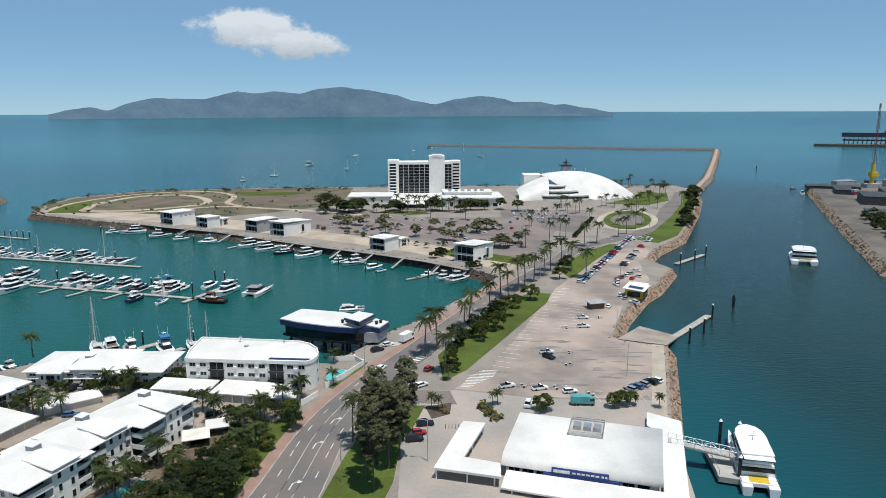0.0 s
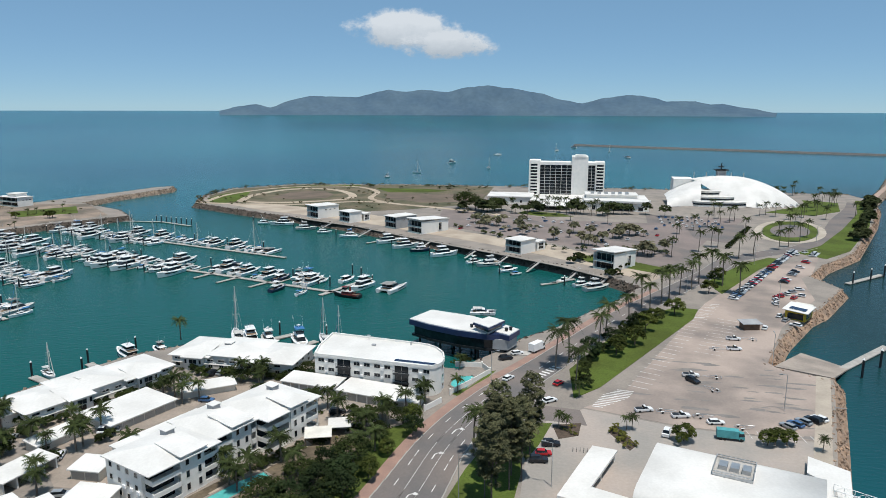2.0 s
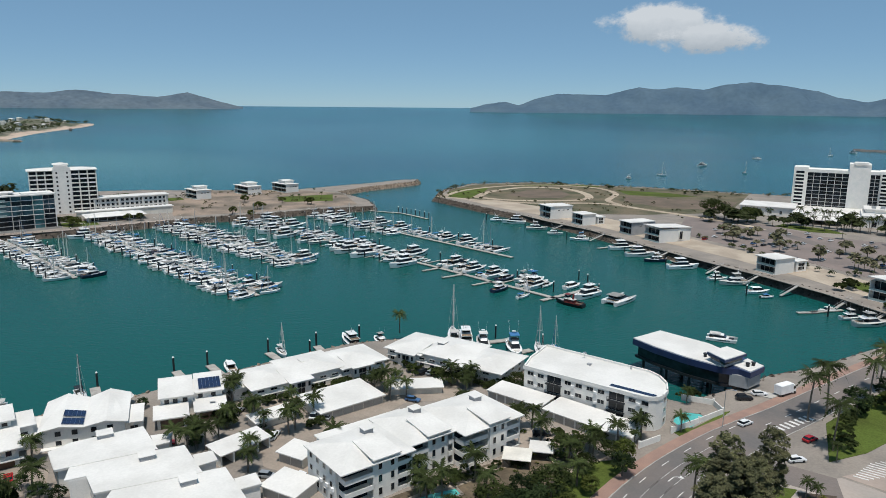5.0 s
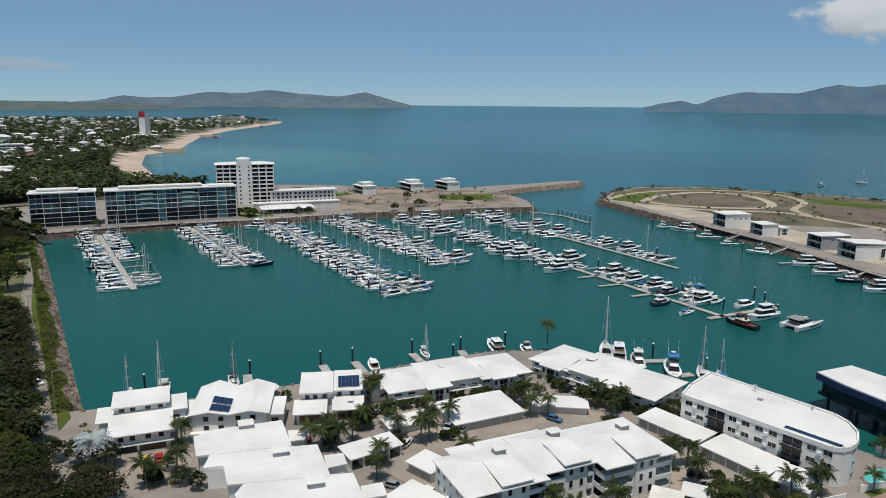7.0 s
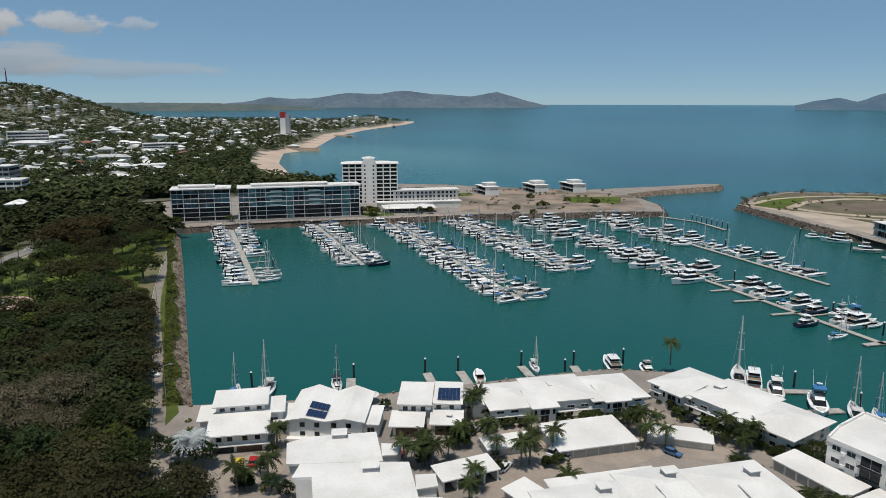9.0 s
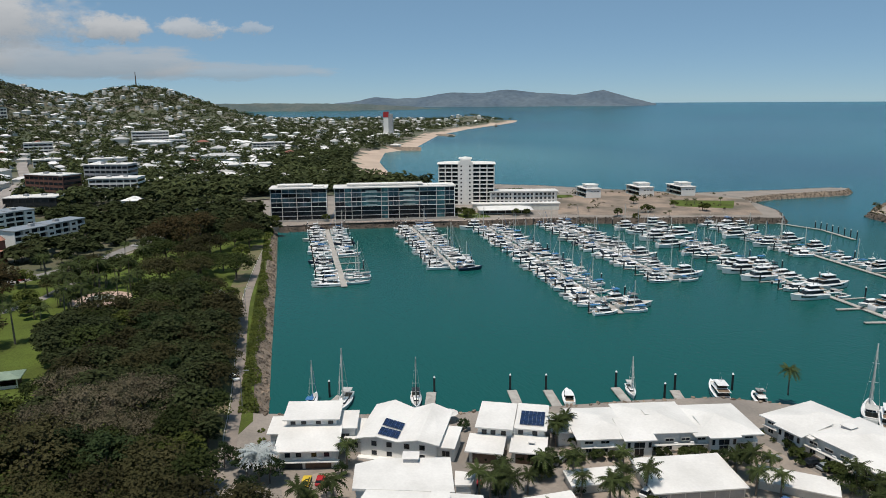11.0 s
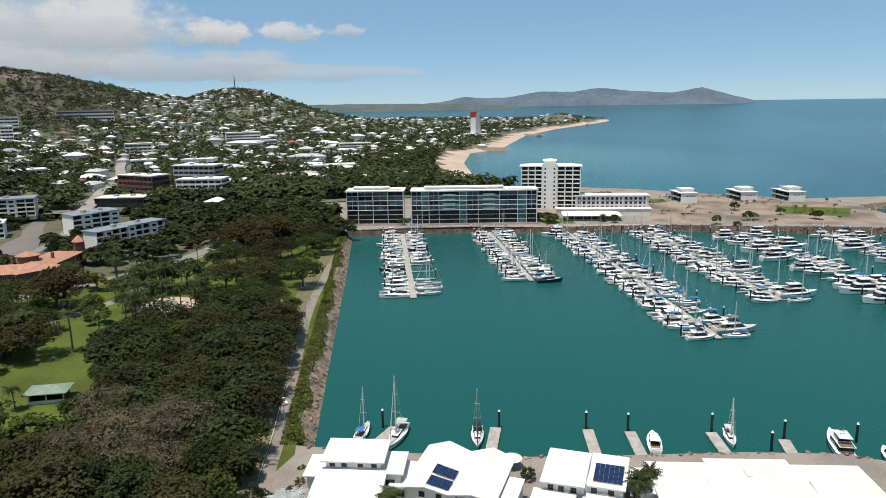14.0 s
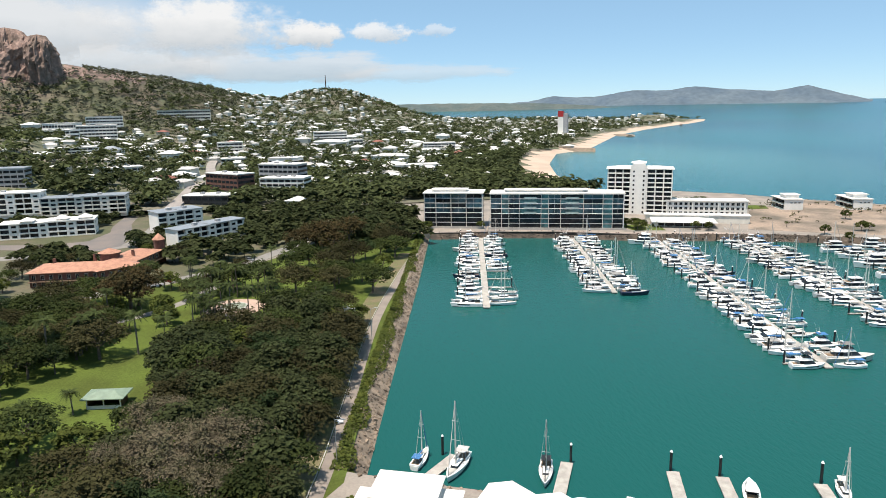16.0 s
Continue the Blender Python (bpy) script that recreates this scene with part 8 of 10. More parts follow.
# ---------- white villas on the eastern plots ----------
def villa(cx, cy, rz, lx, ly, h, label, kind=0):
    """A deep shaded water front between two side walls, plain white sides and a thin overhanging roof; local -x looks over the water."""
    t = thing("villa", label, "house", cx, cy, 0, rz)
    wm = WALL if kind != 2 else GREY
    a, b, f = -lx / 2, lx / 2, -lx / 2 + 2.8
    rear = h * (0.68 if kind == 3 else 1.0)
    mid = lx * (0.08 if kind == 3 else 0.5)
    part("wall", M().box(f, -ly / 2 + 0.36, 3.7, mid, ly / 2 - 0.36, GZ + h), wm, t)
    if kind == 3:
        part("rear_wall", M().box(mid + 2.2, -ly / 2 + 0.4, 3.7, b, ly / 2, GZ + rear), wm, t)
        part("rear_roof", M().box(mid + 1.8, -ly / 2, GZ + rear, b + 0.5, ly / 2 + 0.4, GZ + rear + 0.35), ROOF, t)
        part("link", M().box(mid, -ly / 2 + 3, 3.7, mid + 2.2, ly / 2 - 1, GZ + rear - 0.6), PANE, t, "dark glazed link")
    for y0 in (-ly / 2, ly / 2 - 0.35):
        part("side_wall", M().box(a, y0, 3.7, mid, y0 + 0.35, GZ + h), wm, t)
    up, down = (1.9, 0.35) if kind == 1 else (0.5, 0.35)
    part("roof", M().shed([(a - 1.4, -ly / 2 - 0.6), (mid + 0.4, -ly / 2 - 0.6), (mid + 0.4, ly / 2 + 0.6), (a - 1.4, ly / 2 + 0.6)], [GZ + h + up, GZ + h + down, GZ + h + down, GZ + h + up], 0.4), ROOF, t)
    for fl in range(2):
        z = GZ + 0.3 + fl * h / 2
        part("glazing", M().box(f - 0.08, -ly / 2 + 0.6, z, f - 0.01, ly / 2 - 0.6, z + h / 2 - 0.7), PANE, t, "dark glazed water front")
        for k in range(1, 4):
            yy = -ly / 2 + ly * k / 4
            part("mullion", M().box(f - 0.16, yy - 0.07, z, f - 0.09, yy + 0.07, z + h / 2 - 0.7), HULLG, t)
        part("balcony", M().box(a - 0.9, -ly / 2 + 0.36, z - 0.3, f - 0.1, ly / 2 - 0.36, z), wm, t)
        part("balustrade", M().box(a - 0.86, -ly / 2 + 0.5, z, a - 0.8, ly / 2 - 0.5, z + 0.95), TEALPALE, t, "pale glass balustrade")
    if kind == 1:
        part("box_window", M().box(lx * 0.1, -ly / 2 - 0.5, GZ + 1.4, lx * 0.24, -ly / 2 - 0.01, GZ + h * 0.8), wm, t)
        add_window(t, lx * 0.17, -ly / 2 - 0.52, GZ + 1.6, 0, 2.4, h * 0.7 - 1.0)
    elif kind == 3:
        row(t, (mid + 4, -ly / 2 + 0.38), (b - 2, -ly / 2 + 0.38), [GZ + 1.0, GZ + rear * 0.55], 2, 2.4, 1.6)
    else:
        row(t, (-lx * 0.22, -ly / 2 - 0.02), (lx * 0.4, -ly / 2 - 0.02), [GZ + h * 0.66], 3, 1.6, 0.6)
    part("garage_door", M().box(b, -ly * 0.3, GZ + 0.1, b + 0.06, ly * 0.1, GZ + 2.5), GREY, t)
    row(t, (b + 0.02, -ly * 0.4), (b + 0.02, ly * 0.4), [GZ + rear * 0.62], 3, 1.4, 1.1)
    return t


TEALPALE = mat("pale_green_glass", (0.36, 0.47, 0.46), 0.15, var=0.08, scale=0.3, fine=2)
villa(18, 399, 56, 22, 13, 9.0, "white cube villa with slanted roof on the berth road", 1)
v2 = villa(-34, 434, 56, 24, 12, 8.0, "white cube villa with rooftop deck on the berth road", 3)
solar_array(v2, 7.5, 0, GZ + 8.0 * 0.68 + 0.4, 5, 3)
villa(-108, 489, 56, 26, 14, 8.5, "broad pale villa with a slanting roof beside the berths", 1)
villa(-132, 503, 56, 20, 12, 8.5, "white villa with flat roof beside the berths", 2)
villa(-174, 522, 56, 20, 13, 8.0, "white stepped villa facing the berths", 3)
villa(-206, 537, 56, 20, 15, 9.5, "white cube villa near the reclaimed point")
flat("berth_deck", [[(-242, 545), (-205, 522), (-160, 500), (-118, 470), (-75, 442), (-40, 420), (-10, 398), (16, 374), (13, 370), (-12, 393), (-42, 414), (-78, 436), (-120, 464), (-162, 494), (-208, 516), (-245, 538)]], GZ + 0.14, PAVE, "concrete walkway along the top of the eastern bank")

# ---------- glass apartment blocks and tower on the north quay ----------
def glass_block(x, y, rz, D, h, bays, label):
    """Bays of teal and dark glass between pale floor edges; local -y looks over the marina."""
    L = sum(w for _, w in bays)
    t = thing("glass_apartments", label, "building", x, y, 0, rz)
    part("core", M().box(0.1, 0.8, 3.6, L - 0.1, D, GZ + h - 0.4), GREY, t)
    nf, base = 7, 3
    fh = h / nf
    part("roof", M().box(-0.9, -1.6, GZ + h - 0.4, L + 0.9, D + 0.8, GZ + h + 0.35), ROOF, t)
    part("roof_pergola", M().box(L * 0.78, 1.0, GZ + h + 0.35, L * 0.95, D * 0.6, GZ + h + 1.3), WALL, t)
    part("roof_house", M().box(L * 0.12, D * 0.3, GZ + h + 0.35, L * 0.7, D * 0.75, GZ + h + 1.6), WALL, t)
    part("upper_roof", M().box(L * 0.1, D * 0.25, GZ + h + 1.6, L * 0.74, D * 0.8, GZ + h + 2.0), ROOF, t)
    u = 0.0
    for b, (kind, w) in enumerate(bays):
        a, e = u + 0.18, u + w - 0.18
        part("fin", M().box(u - 0.15, -1.0, GZ, u + 0.15, 0.7, GZ + h - 0.4), HULLG, t, "white vertical fin")
        for k in range(nf):
            z0, z1 = GZ + fh * k, GZ + fh * (k + 1)
            low = k < base
            out = 0.7 if kind == "t" else 0.0
            glass = TEALGLASS if (kind == "t" and not (low and b % 2)) or (kind == "b" and not low and k % 2) else (PANE if (low or (b + k) % 3 == 0) else GLASSB)
            part("glass_panel", M().box(a, 0.3 - out, z0 + 0.06, e, 0.79, z1 - 0.26), glass, t)
            part("floor_band", M().box(a, -0.45 - out, z1 - 0.32, e, 0.75, z1), GREY if low and k != base - 1 else HULL, t)
            if kind == "b" and not low:
                part("balustrade", M().box(a + w * 0.2, -1.15, z0 + 0.05, e - w * 0.2, -1.05, z0 + 1.25), TEALPALE, t, "pale green glass balustrade")
                part("balcony_slab", M().box(a, -1.2, z0 - 0.22, e, -0.36, z0), HULL, t)
            elif kind == "d" and not low:
                part("mullion", M().box(a + w * 0.45, 0.1, z0 + 0.06, a + w * 0.45 + 0.14, 0.3, z1 - 0.26), HULLG, t)
        u += w
    part("fin", M().box(L - 0.22, -1.3, GZ, L + 0.22, 0.7, GZ + h - 0.4), HULL, t, "white vertical fin")
    for sx, s in ((0, -1), (L, 1)):
        for k in range(nf):
            part("side_window", M().box(sx - (0.0 if s < 0 else 0.1), 3, GZ + fh * k + 0.4, sx + (0.06 if s > 0 else 0.1), D - 3, GZ + fh * (k + 1) - 0.5), GLASSB, t)
    part("plinth", M().box(-1.5, -6, 3.4, L + 1.5, 0.6, GZ + 0.35), CONC, t)
    part("garden_wall", M().box(-1.5, -6.4, 3.4, L + 1.5, -6.1, GZ + 1.5), CONC, t)
    return t


TEALGLASS = mat("teal_glass", (0.085, 0.235, 0.255), 0.08, var=0.25, scale=0.15, fine=0.8, spec=0.8, island=0.3)
glass_block(-525, 171, 70.5, 18, 23.5, [("d", 8), ("d", 10.5), ("d", 10.5), ("d", 11)], "dark blue glass apartment block facing the marina")
glass_block(-507, 213.5, 71, 18, 23.5, [("d", 7.2), ("t", 5), ("d", 7), ("b", 14.6), ("t", 5), ("d", 8), ("b", 15), ("d", 12.7), ("t", 6.3), ("d", 7.2)], "long blue and teal glass apartment block facing the marina")


def tower(x, y, rz):
    """Ten storeys: two wings of deep balconies either side of a plain white stair tower."""
    t = thing("apartment_tower", "white ten-storey apartment tower with balconies on the north quay", "building", x, y, 0, rz)
    L, D, h, nf = 46, 20, 33.5, 10
    fh = h / nf
    part("wall", M().box(0, 2.2, 3.6, L, D, GZ + h), WALL, t)
    part("roof", M().hip(-0.6, 0.2, L + 0.6, D, GZ + h + 0.4, 1.6, 0.8), ROOF, t)
    part("lift_house", M().box(L * 0.38, 3, GZ + h + 0.5, L * 0.58, D - 5, GZ + h + 4.4), WALL, t)
    part("lift_roof", M().hip(L * 0.37, 2.4, L * 0.59, D - 4.4, GZ + h + 4.6, 1.2, 0.5), ROOF, t)
    p0, p1 = L * 0.355, L * 0.615
    c = M().box(p0, -0.6, 3.6, p1, 2.2, GZ + h + 2.4)
    c.prism([(p0 + 1.5, -0.62), (p1 - 1.5, -0.62), (p1 - 3, 2), (p0 + 3, 2)], GZ + h + 2.4, GZ + h + 4.2)
    part("stair_tower", c, WALL, t, "plain white central stair tower")
    for k in range(nf):
        z = GZ + k * fh
        for u in (p0 + 2.4, p1 - 2.4):
            add_window(t, u, -0.62, z + 1.1, 0, 1.2, 1.4)
        for x0, x1, n in ((0.0, p0, 3), (p1, L, 3)):
            b = M().box(x0, 0.0, z - 0.14, x1, 2.2, z + 0.14).box(x0, 0.0, z + 0.14, x1, 0.14, z + 0.85)
            for q in range(n + 1):
                u = x0 + (x1 - x0) * q / n
                b.box(u - 0.28, 0.02, z, u + 0.28, 2.2, z + fh)
            b.use(1)
            for q in range(n):
                u = x0 + (x1 - x0) * q / n
                b.box(u + 0.5, 2.1, z + 0.15, u + (x1 - x0) / n - 0.5, 2.16, z + fh - 0.4)
            part("balcony", b, [WALL, PANE], t, "deep white balcony with dark glazing behind")
        row(t, (L + 0.02, 3), (L + 0.02, D - 1), [z + 0.9], 4, 1.8, 1.5)
    return t


tower(-541, 314, 62)


def low_hotel():
    t = thing("low_apartments", "white three-storey apartments with arched windows", "building", -521, 352, 0, 66)
    L, D = 56, 13
    part("wall", M().box(0, 0, 3.6, L, D, 14.6), WALL, t)
    part("roof", M().box(-1, -1.2, 14.6, L + 1, D + 1, 15.3), ROOF, t)
    for z in (GZ + 0.6, GZ + 4.0, GZ + 7.3):
        row(t, (1, -0.02), (L - 1, -0.02), [z + 0.3], 15, 2.0, 1.9)
    for k in range(4):
        part("pilaster", M().box(k * 18 - 0.4, -0.9, 3.6, k * 18 + 0.6, 0, 15.4), WALL, t)


low_hotel()
cl = thing("club_house", "low white-roofed yacht club house on the quay", "building", -478, 322, 0, 66)
part("wall", M().box(-2, 2, 3.6, 34, 14, 7.4), WALL, cl)
part("glazing", M().box(0, 1.9, 4.6, 32, 2.0, 7.0), PANE, cl)
part("roof", M().hip(-3, -3, 36, 15, 8.0, 2.0, 1.4), ROOF, cl)
part("rear_roof", M().box(-8, 17, 9.4, 62, 26, 9.9), ROOF, cl)
part("rear_wall", M().box(-7, 17.5, 3.6, 61, 25.5, 9.4), CREAM, cl)
for k in range(7):
    part("post", M().cyl((-2 + 6 * k, -2.6, 4), (-2 + 6 * k, -2.6, 7.9), 0.15, n=6), WALL, cl)
for x, y, L, lab in ((-523, 455, 22, "grey and white modern house above the bay"), (-510, 503, 26, "white modern house with stepped roofs above the bay"), (-495, 538, 26, "white modern house with roof terrace above the bay")):
    t = villa(x, y, 75, 14, L, 8, lab, 0)
    part("upper_room", M().box(-4, -L * 0.25, GZ + 8.2, 6, L * 0.2, GZ + 10.8), WALL, t)
    part("upper_roof", M().box(-5, -L * 0.27, GZ + 10.8, 7, L * 0.22, GZ + 11.2), ROOF, t)


flat("lawn_quay", [[(-492, 300), (-470, 300), (-464, 320), (-486, 326)], [(-556, 405), (-530, 398), (-524, 440), (-540, 448)]], GZ + 0.09, GRASS, "small lawns between the quay buildings")
flat("quay_road", [[(-503, 172), (-500, 172), (-492, 214), (-480, 252), (-460, 292), (-448, 332), (-436, 368), (-440, 370), (-452, 334), (-464, 294), (-484, 254), (-496, 215)]], GZ + 0.1, LOT, "narrow service road along the north quay")

# ---------- buildings beside the park ----------
def brick_hotel():
    t = thing("heritage_hotel", "old brick hotel with terracotta tiled roof and a round cupola", "building")
    wings = [((-422, -25), 86, 34, 20), ((-437, -4), 163, 42, 16), ((-422, -7), 124, 20, 17)]
    for (cx, cy), rz, L, D in wings:
        m = pose(cx, cy, 0, 0, 0, rz)
        part("wall", M().box(-L / 2, -D / 2, 3.6, L / 2, D / 2, 11.4).moved(m), BRICK, t, "red brick walls")
        part("roof", M().hip(-L / 2, -D / 2, L / 2, D / 2, 11.6, 2.6, 1.4).moved(m), TERRA, t, "terracotta tiled roof")
        part("verandah", M().box(-L / 2, -D / 2 - 2.4, 7.2, L / 2, -D / 2, 7.5).moved(m), BROWN, t)
        for k in range(int(L / 4)):
            x = -L / 2 + 2 + 4 * k
            for z in (GZ + 0.6, GZ + 4.0):
                p = m @ Vector((x, -D / 2 - 0.02, z))
                add_window(t, p.x, p.y, z, rz, 1.4, 2.0)
            part("post", M().box(x + 1.8, -D / 2 - 2.3, 3.8, x + 2.0, -D / 2 - 2.1, 11.3).moved(m), BROWN, t)
    part("cupola", M().cyl((-430, -9.8, 12.5), (-430, -9.8, 16.6), 4.8, n=14), BRICK, t)
    part("cupola_roof", M().cyl((-430, -9.8, 16.6), (-430, -9.8, 18.8), 5.6, 0.3, 14), TERRA, t)
    part("turret", M().obox(-458, 9, 4, 17, 5, 5, 20), BRICK, t)
    part("turret_roof", M().cyl((-458, 9, 17), (-458, 9, 20.5), 3.6, 0.1, 8), TERRA, t)
    for k in range(3):
        part("chimney", M().obox(-424 - 6 * k, -34 + 17 * k, 12, 16, 1.2, 1.2, 79), BRICK, t)


brick_hotel()


def slab_flats(x, y, rz, L, D, h, nf, label, wallmat, z0=None, bal=True, cat="building", roofmat=None):
    z0 = GZ if z0 is None else z0
    t = thing("flats", label, cat, x, y, z0, rz)
    deep = 1.7 if bal else 0.0
    part("wall", M().box(0, deep, -3, L, D, h), wallmat, t)
    part("roof", M().box(-0.7, -0.9, h, L * 0.47, D + 0.7, h + 0.5).box(L * 0.47, -0.5, h, L + 0.7, D + 0.7, h + 0.9), roofmat or ROOF, t)
    n = max(3, int(L / 5.5))
    fh = h / nf
    for k in range(nf):
        z = k * fh
        b = M()
        if not bal:
            b.box(L * 0.01, -0.12, z + 0.85, L * 0.99, 0.02, z + 0.85 + 0.5 * fh)
            b.box(L - 0.02, 1.0, z + 0.85, L + 0.1, D - 1, z + 0.85 + 0.5 * fh).use(1)
            for q in range(n + 1):
                b.box(L * q / n - 0.35, -0.2, z, L * q / n + 0.35, 0.02, z + fh)
            part("storey", b, [PANE, wallmat], t, "band of dark windows between pale piers")
            continue
        b.box(0, 0, z - 0.15, L, deep, z + 0.15)
        for q in range(n):
            x0, x1 = L * q / n, L * (q + 1) / n
            if q % 3 == 1:
                b.use(0).box(x0 + 0.2, 0.1, z + 0.15, x1 - 0.2, deep + 0.1, z + fh - 0.15)
                b.use(1).box(x0 + 1.4, 0.02, z + 1.0, x1 - 1.4, 0.1, z + 2.4)
            else:
                b.use(0).box(x0, 0.0, z + 0.15, x1, 0.14, z + 0.95)
                b.use(1).box(x0 + 0.4, deep - 0.06, z + 0.15, x1 - 0.4, deep + 0.02, z + fh - 0.35)
        b.use(0)
        for q in range(n + 1):
            b.box(L * q / n - 0.22, 0.03, z, L * q / n + 0.22, deep + 0.1, z + fh)
        part("storey", b, [wallmat, PANE], t, "balconies with dark glazing between white piers")
        row(t, (L + 0.02, 2.0), (L + 0.02, D - 0.5), [z + 0.7], 2, 1.6, 1.4)
    for k in range(2):
        part("roof_unit", M().box(L * (0.3 + 0.35 * k), D * 0.4, h + 0.5, L * (0.3 + 0.35 * k) + 3, D * 0.6, h + 2.2), GREY, t)
    return t


slab_flats(-496.5, 13, 133, 50, 13, 10.5, 3, "white three-storey flats with grey roof and tall piers beside the park", WALL, roofmat=METAL)
slab_flats(-553, -8, 121, 31, 18, 13.5, 4, "white flats with a grey hipped roof behind the park road", WALL, roofmat=METAL)
slab_flats(-556, -108, 97, 57, 17, 10, 3, "white three-storey flats with balconies and small roof pavilions", WALL)
slab_flats(-630, -106, 92, 60, 17, 13, 4, "cream and white four-storey flats on the slope", CREAM, 9, roofmat=METAL)
slab_flats(-634, -190, 92, 82, 18, 16, 4, "white modern flats on the slope", WALL, 10)
slab_flats(-672, -10, 71, 40, 20, 9, 2, "low dark clad building on the hill street", BLACK, 6, False)
slab_flats(-757, 0, 43, 46, 20, 18, 4, "brick faced flats with white bands on the hill street", BRICK, 8, False)
slab_flats(-716, 52, 68, 42, 20, 16, 4, "pale grey stepped flats above the park", WALL, 7, False)
slab_flats(-790, 48, 60, 44, 20, 22, 5, "grey office block with long window bands", GREY, 8, False)
slab_flats(-985, 50, 70, 40, 20, 16, 2, "white block in the town centre", WALL, 6, False)
TOWN_BLOCKS = []


def town_block(x, y, rz, L, D, h, nf, label, wallmat, z0, roofmat=None):
    """A block of flats in the town, with the ground round it kept free of trees and houses."""
    slab_flats(x, y, rz, L, D, h, nf, label, wallmat, z0, False, roofmat=roofmat)
    c, s = math.cos(radians(rz)), math.sin(radians(rz))
    for u in (0.25, 0.75):
        TOWN_BLOCKS.append((x + c * L * u - s * D * 0.3, y + s * L * u + c * D * 0.3, L / 4 + 7))


town_block(-1410, 120, 92, 62, 22, 30, 6, "long white hotel block with balcony bands in the town", WALL, 8)
town_block(-1385, 150, 92, 60, 18, 15, 3, "low white wing before the hotel block", WALL, 8)
town_block(-725, -232, 92, 84, 20, 17, 4, "dark grey flats on the slope", GREY, 21, METAL)
town_block(-1362, -280, 102, 64, 24, 22, 4, "white block of flats with a deep white roof on the hillside", WALL, 38)
town_block(-935, -192, 108, 52, 24, 7, 2, "broad white-roofed hall among the hillside trees", WALL, 37)
town_block(-835, -112, 112, 40, 20, 8, 2, "cream house with a wide pale roof on the slope", CREAM, 19)
town_block(-1502, -300, 104, 64, 22, 17, 3, "pale grey flats high on the hillside", WALL, 56, METAL)
town_block(-1222, -36, 92, 38, 20, 20, 4, "white flats above the climbing street", WALL, 12)
town_block(-1000, -10, 92, 30, 18, 13, 3, "small white flats near the climbing street", WALL, 9)
town_block(-818, 147, 94, 50, 18, 9, 2, "low block with a pale sandy roof behind the beach trees", CREAM, 4, CONC)
town_block(-905, 200, 84, 56, 22, 10, 2, "white shop building with a wide flat roof", WALL, 4)
town_block(-1560, 20, 92, 50, 20, 18, 4, "white flats in the middle of the town", WALL, 8)
town_block(-1240, 300, 84, 54, 20, 16, 4, "white flats near the beach end of the town", WALL, 5)
slab_flats(-1690, -205, 102, 110, 22, 20, 3, "long pale green-roofed block below the hill", CREAM, 62, False, roofmat=GREENROOF)
slab_flats(-1420, -350, 70, 60, 24, 24, 3, "white block of flats on the hillside", WALL, 40, False)
slab_flats(-1130, -270, 72, 54, 22, 16, 3, "white block of flats on the near hillside", WALL, 44, False)
road_z = GZ + 0.1
flat("road_junction", [[(-521, -96), (-505, -58), (-500, -37), (-512, -24), (-548, -25), (-600, -36), (-660, -40), (-660, -50), (-590, -47), (-567, -43), (-536, -49), (-529, -72), (-538, -102)]], road_z, ASPHALT, "grey street junction behind the old hotel")
pav = thing("pavilion_roof", "small white roof pavilion on the flats", "roof pavilion", -561, -92, GZ + 10.5)
part("roof", M().hip(-4, -4, 4, 4, 1.5, 2.2, 0.6), ROOF, pav)
part("base", M().box(-3.5, -3.5, -0.2, 3.5, 3.5, 1.6), WALL, pav)
for x, y in ((-566, -72), (-568, -58)):
    copy_thing(pav, pose(x, y, GZ + 10.5, 0, 0, 97))
ct = thing("council_tower", "slim concrete tower with a red crown near the beach", "tower", -1608, 690, 0, 60)
part("shaft", M().box(-6, -7, 0, 6, 7, 64), WALL, ct)
# grey here paints the tower's unlit side into the wall colour
part("side_shaft", M().box(6, -7, 0, 16, 7, 60), GREY, ct)
part("crown", M().box(-6.4, -7.4, 52, 6.4, 7.4, 65), REDPAINT, ct, "red painted crown")
part("podium", M().box(-22, -16, 0, 30, 18, 14), WALL, ct)
rm = thing("radio_mast", "thin lattice radio mast on the hilltop", "mast", -2905, 222, 124)
for k in range(3):
    part("leg", M().cyl((2 * math.cos(2.1 * k), 2 * math.sin(2.1 * k), -20), (0.4 * math.cos(2.1 * k), 0.4 * math.sin(2.1 * k), 38), 1.7, 0.9, n=4), METAL, rm)
jt = thing("beach_jetty", "dark timber swimming jetty off the beach", "jetty", -2230, 1360, 0, 60)
part("deck", M().box(-4, -70, 3.5, 4, 40, 4.3), BROWN, jt)
for k in range(9):
    part("pile", M().cyl((-3, -66 + 12 * k, -2), (-3, -66 + 12 * k, 3.6), 0.5, n=5), BROWN, jt)
bank("groyne", [(-1292, 556), (-1268, 561), (-1244, 568), (-1222, 582), (-1214, 602)], ROCK, "rocky groyne on the beach", 14, 5.7, 1, True)
bp = thing("beach_pavilion", "low pavilion with a white hipped roof on the groyne", "pavilion", -1250, 567, 5.6, 20)
part("wall", M().box(-9, -4, -0.6, 9, 4, 3.2), CREAM, bp)
part("roof", M().hip(-10, -5, 10, 5, 3.2, 2.4, 1.2), ROOF, bp)
bank("groyne_far", [(-1720, 880), (-1670, 900), (-1640, 880)], ROCK, "rocky groyne on the far beach", 12, 3.5, 1, True)

# ---------- planting ----------
rv = random.Random(77)


